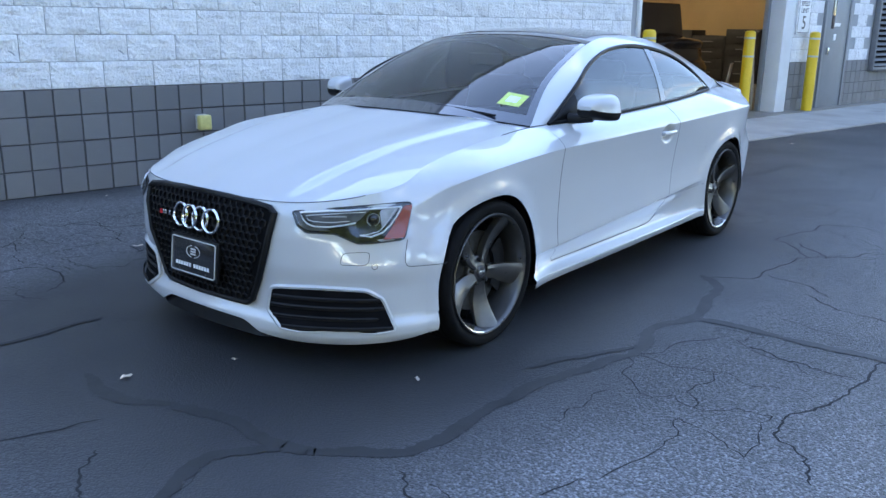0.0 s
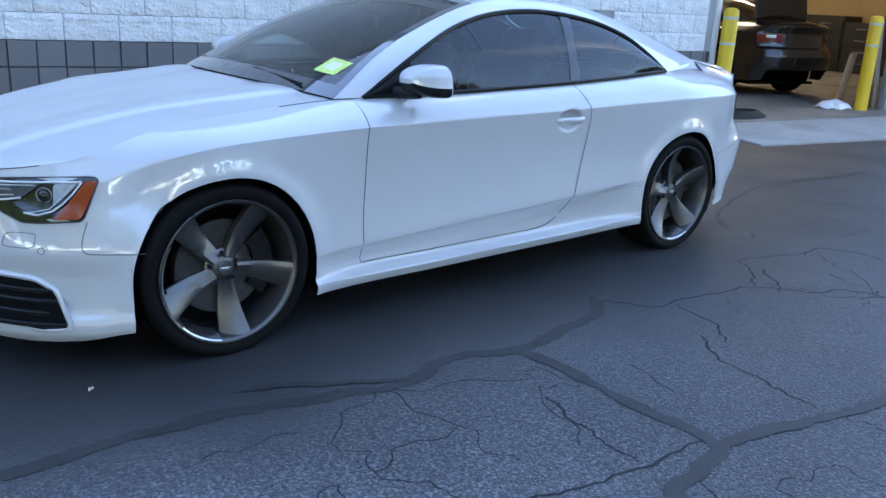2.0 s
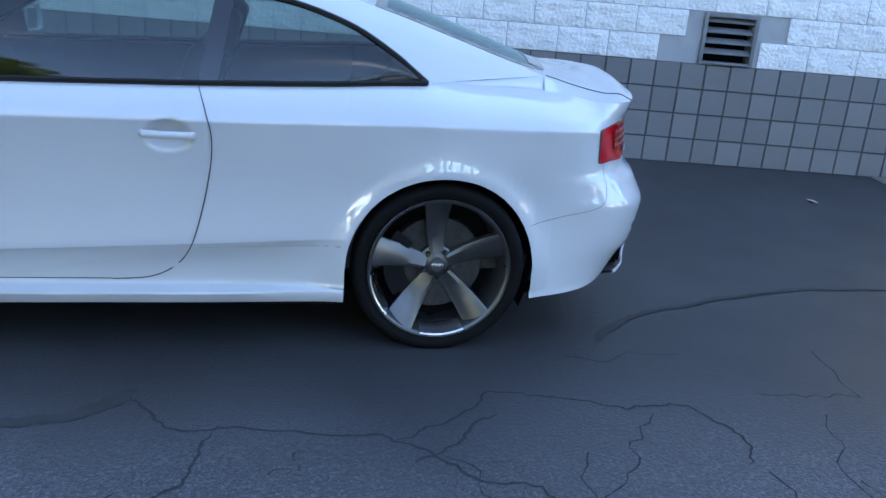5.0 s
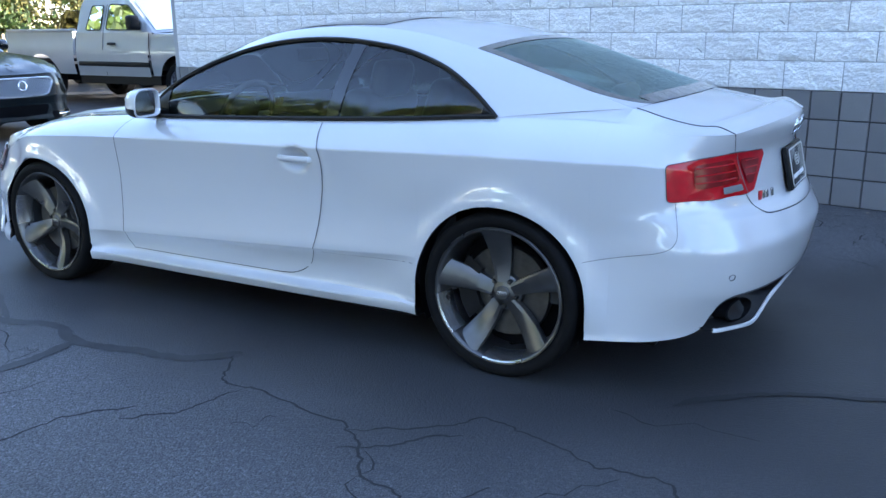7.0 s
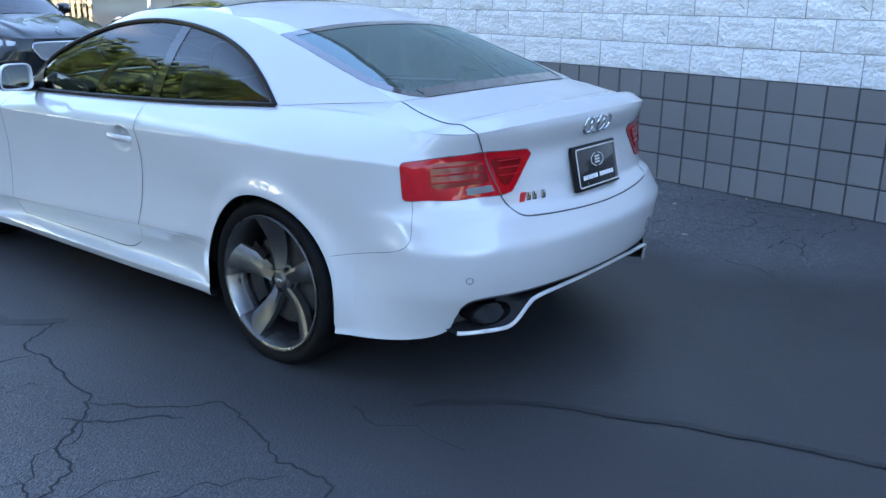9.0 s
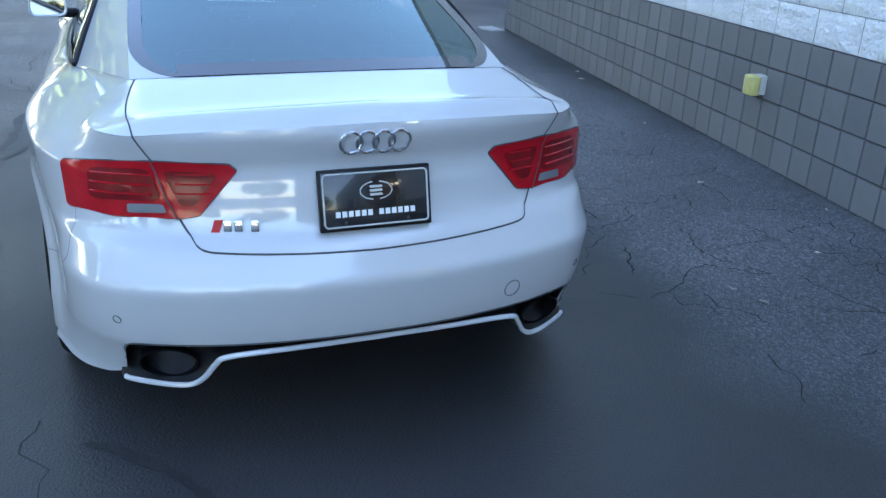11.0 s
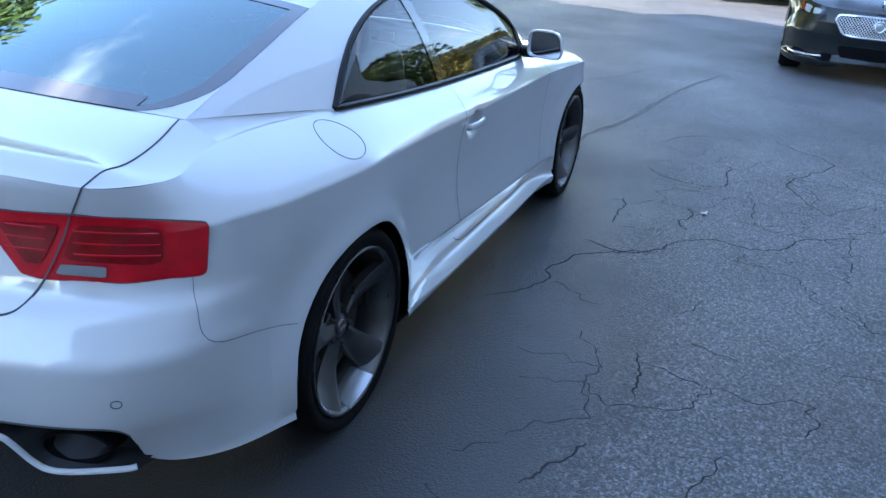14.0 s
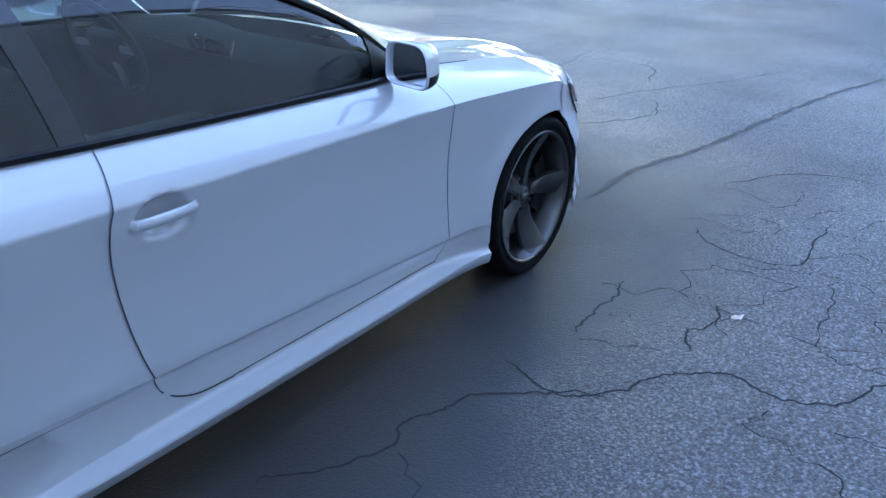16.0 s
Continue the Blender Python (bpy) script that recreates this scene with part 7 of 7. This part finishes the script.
fence = thing("picket_fence", "weathered wooden picket fence before the trees", "fence")
for k in range(110):
    y = -20 + 0.17 * k
    h = 1.32 + 0.03 * math.sin(k * 1.7)
    piece("picket", [(19.6, y - 0.05, 0.05), (19.6, y + 0.05, 0.05), (19.6, y + 0.05, h - 0.06), (19.6, y, h), (19.6, y - 0.05, h - 0.06),
                     (19.62, y - 0.05, 0.05), (19.62, y + 0.05, 0.05), (19.62, y + 0.05, h - 0.06), (19.62, y, h), (19.62, y - 0.05, h - 0.06)],
          [(0, 4, 3, 2, 1), (5, 6, 7, 8, 9), (0, 1, 6, 5), (1, 2, 7, 6), (2, 3, 8, 7), (3, 4, 9, 8), (4, 0, 5, 9)], M_FENCE, fence, smooth=0)
for z in (0.35, 1.05):
    part("rail", box(19.62, 19.66, -20.1, -1.2, z, z + 0.09, 0.004), M_FENCE, fence)
for k in range(8):
    part("post", box(19.66, 19.76, -20 + 2.6 * k, -19.9 + 2.6 * k, 0, 1.3, 0.006), M_FENCE, fence)
verge = tagged(part("verge", box(19.2, 60, -60, 40, -0.02, 0.03), M_GRASS, smooth=0), "rough grass verge behind the fence", "grass", kind="structure")


# ---- seams and cracks in the asphalt ----
def seam(points, width, material, name, seed, lift, jitter):
    """A ribbon that follows a way on the ground, uneven in width and line."""
    r = random.Random(seed)
    path = Path([(x, y, 0) for x, y in points])
    n = (len(points) - 1) * 14
    mid = []
    for i in range(n + 1):
        p = path((len(points) - 1) * i / n)
        k = noise.noise(Vector((p.x * 7 + seed, p.y * 7, seed * 1.7))) + 0.6 * noise.noise(Vector((p.x * 31 + seed, p.y * 31, seed * 1.7)))
        k2 = noise.noise(Vector((p.x * 7 + 50 + seed, p.y * 7, seed * 2.3))) + 0.6 * noise.noise(Vector((p.x * 31 + seed, p.y * 31 + 9, seed * 1.7)))
        mid.append(p + Vector((k, k2, 0)) * jitter)
    verts = []
    for i, p in enumerate(mid):
        a, b = mid[max(i - 1, 0)], mid[min(i + 1, n)]
        t = (b - a).normalized() if (b - a).length > 1e-6 else Vector((1, 0, 0))
        w = Vector((-t.y, t.x, 0))
        taper = min(1.0, 0.35 + i / 6, 0.35 + (n - i) / 6)
        h = width / 2 * taper * (0.75 + 0.5 * r.random() * 0.6 + 0.4 * noise.noise(p * 5 + Vector((seed, 0, 0))))
        for s in (-1, 1):
            q = p + w * h * s
            verts.append((q.x, q.y, ground_z(q.x, q.y) + lift))
    return piece(name, verts, grid_faces(n + 1, 2), material, ground, smooth=0)


TAR = (
    ((2.74, -0.12), (2.78, 0.14), (2.66, 0.43), (2.60, 0.66), (2.63, 0.92), (2.56, 1.06), (2.46, 1.20), (2.31, 1.31), (1.94, 1.30), (1.58, 1.32), (1.36, 1.38), (0.97, 1.46), (0.71, 1.38), (0.43, 1.47), (0.12, 1.42), (-0.14, 1.38), (-0.33, 1.22)),
    ((2.63, 0.95), (2.86, 0.80), (3.15, 0.95), (3.5, 1.0)),
    ((0.43, 1.47), (0.40, 1.75), (0.42, 2.10), (0.42, 2.36), (0.60, 2.44), (0.74, 2.45), (0.84, 2.59), (0.90, 2.85), (1.05, 3.3)),
    ((0.42, 2.38), (0.14, 2.43), (-0.24, 2.53), (-0.65, 2.62), (-1.1, 2.9)),
    ((1.49, 1.21), (1.25, 1.30), (0.97, 1.46)),
    ((-2.05, 0.85), (-2.31, 0.60), (-2.60, 0.47), (-3.0, 0.31), (-3.68, 0.20), (-4.5, 0.27), (-5.0, 0.33)),
    ((2.34, -0.70), (2.93, -0.72), (3.66, -0.88), (4.54, -0.99), (5.55, -1.14), (6.76, -1.43)),
)
for k, pts in enumerate(TAR):
    seam(pts, 0.062 if k < 4 else 0.034, M_TAR, "tar_seam", k, 0.0020 + 0.0005 * k, 0.022)
CRACK = (
    ((-0.33, 1.26), (-0.45, 1.45), (-0.69, 1.48), (-1.15, 1.56), (-1.36, 1.77), (-1.52, 1.84), (-1.64, 2.07)),
    ((-0.36, 1.79), (-0.24, 1.92), (-0.15, 2.2), (-0.13, 2.45)),
    ((-0.59, 1.50), (-0.53, 1.74), (-0.39, 1.9)),
    ((-1.15, 1.56), (-1.41, 1.40), (-1.53, 1.27), (-1.75, 1.3), (-1.96, 1.37), (-2.18, 1.38), (-2.31, 1.57), (-2.25, 1.75)),
    ((0.64, 1.82), (0.67, 1.95), (0.69, 2.11), (0.72, 2.3)),
    ((0.41, 2.35), (1.03, 2.28), (1.26, 2.2), (1.43, 2.2), (1.54, 2.32), (1.71, 2.4)),
    ((2.47, 1.32), (2.58, 1.47), (2.62, 1.7)), ((3.04, 0.47), (3.16, 0.58), (3.21, 0.72)),
    ((-1.18, 1.68), (-1.35, 1.57), (-1.5, 1.39)),
    ((0.68, -1.19), (0.62, -1.45), (0.72, -1.57), (0.92, -1.64), (1.08, -1.86), (1.03, -1.95), (1.02, -2.06), (1.14, -2.2), (1.31, -2.29), (1.5, -2.6)),
    ((1.56, -1.64), (1.43, -1.69), (1.27, -1.63), (1.14, -1.67)), ((4.22, 0.21), (4.89, -0.01), (5.62, -0.36), (6.53, -0.68)),
    ((2.33, -1.3), (2.16, -1.42), (2.14, -1.78), (2.75, -1.81)), ((1.01, -1.3), (1.24, -1.28), (1.52, -1.28)),
    ((5.77, 1.01), (5.73, 0.33), (5.05, 0.11)), ((-0.27, -0.98), (0.05, -1.17), (0.25, -1.15), (0.52, -1.29), (0.7, -1.55)),
    ((-0.45, -1.69), (-0.60, -1.70), (-0.77, -1.72)), ((-1.14, -1.62), (-1.32, -1.56), (-1.46, -1.49)),
    ((-1.47, 1.96), (-1.6, 2.0), (-1.75, 2.2)),
    ((2.9, 0.3), (3.4, 0.1), (4.1, -0.3), (4.6, -0.2)), ((1.9, -2.4), (2.5, -2.2), (3.2, -2.5), (3.7, -2.1)), ((3.0, -1.2), (3.5, -1.5), (3.6, -1.9)),
)
for k, pts in enumerate(CRACK):
    seam(pts, 0.0105, M_CRACK, "crack", 30 + k, 0.0010 + 0.00003 * k, 0.030)

# a net of hairline cracks in the worn stretches
r = random.Random(91)
nv, nf = [], []
for xa, xb, ya, yb, d, keep in ((-2.6, 3.4, 1.55, 4.2, 0.30, 0.40), (-2.6, 3.2, -2.8, -1.05, 0.26, 0.46), (2.8, 7.0, 0.9, 2.9, 0.45, 0.34), (-5.5, -1.8, 0.9, 3.4, 0.40, 0.30)):
    nx, ny = int((xb - xa) / d), int((yb - ya) / d)
    node = [[Vector((xa + d * (i + 0.9 * (r.random() - 0.5)), ya + d * (j + 0.9 * (r.random() - 0.5)), 0)) for j in range(ny + 1)] for i in range(nx + 1)]
    for i in range(nx):
        for j in range(ny):
            for p, q in ((node[i][j], node[i + 1][j]), (node[i][j], node[i][j + 1])):
                dens = 0.5 + 0.9 * noise.noise(Vector((p.x * 0.7, p.y * 0.7, 4.0)))
                if r.random() > keep * dens * 2:
                    continue
                k = 9
                base = len(nv)
                side = Vector((-(q - p).y, (q - p).x, 0)).normalized()
                for c in range(k + 1):
                    u = c / k
                    m0 = p.lerp(q, u) + side * (0.05 * noise.noise(Vector((p.x * 3 + u * 2.2, p.y * 3, 7.0))) + 0.018 * noise.noise(Vector((p.x * 9 + u * 9, q.y * 9, 2.0)))) * math.sin(math.pi * u) * 2
                    h = 0.0027 * (0.5 + r.random())
                    for s2 in (-1, 1):
                        w = m0 + side * h * s2
                        nv.append((w.x, w.y, ground_z(w.x, w.y) + 0.0006))
                nf += [(base + 2 * c, base + 2 * c + 1, base + 2 * c + 3, base + 2 * c + 2) for c in range(k)]
tagged(piece("hairline_cracks", nv, nf, M_CRACK, ground, smooth=0), kind="stuff")

pad = thing("concrete_pad", "small pale concrete pad at the foot of the wall", "concrete pad", WALL @ pose(X_CORNER + 0.05, 0.16, 0.0, 0, 0, 12))
part("slab", box(-0.20, 0.20, -0.11, 0.11, 0.0, 0.045, 0.010), M_CONCRETE, pad)

for k, (x, y, s) in enumerate(((2.65, 0.03, 0.05), (1.91, 0.93, 0.035), (2.26, 0.21, 0.03), (-1.90, -1.84, 0.04), (-1.91, -2.85, 0.035), (1.48, -1.74, 0.06), (2.57, -3.50, 0.06), (-0.46, -2.59, 0.06),
                               (2.92, -3.65, 0.06), (-1.57, -2.44, 0.03), (-6.7, -0.2, 0.05), (-1.75, -1.80, 0.04), (-2.4, -2.7, 0.04), (-1.1, -2.95, 0.03), (0.9, -3.1, 0.03), (-4.6, -1.5, 0.10))):
    lf = thing("litter_leaf", "small pale dry leaf lying on the asphalt", "leaf", pose(x, y, ground_z(x, y) + 0.003, 0, 0, 67 * k), "litter on the asphalt")
    v = [(s * math.cos(a) * (0.5 + 0.15 * math.cos(3 * a)), s * 0.42 * math.sin(a) * 0.6, 0.004 + 0.010 * abs(math.sin(a * 1.5 + k))) for a in [2 * math.pi * i / 10 for i in range(10)]]
    piece("blade", v + [(0, 0, 0.004)], [(i, (i + 1) % 10, 10) for i in range(10)], M_DRYLEAF, lf)

# ---- the pieces of the walls ----
lay_blocks(wall_n, X_OPEN + 0.07, X_CORNER, 23, [VENT], BAND + 9.5 * BLOCK)
lay_blocks(wall_w, -15.0, X_SHUT - 0.34, 8, [(-12.24, -11.22, 0, 2.18), (-15.44, -13.31, 0.66, 2.46)], 0.0)
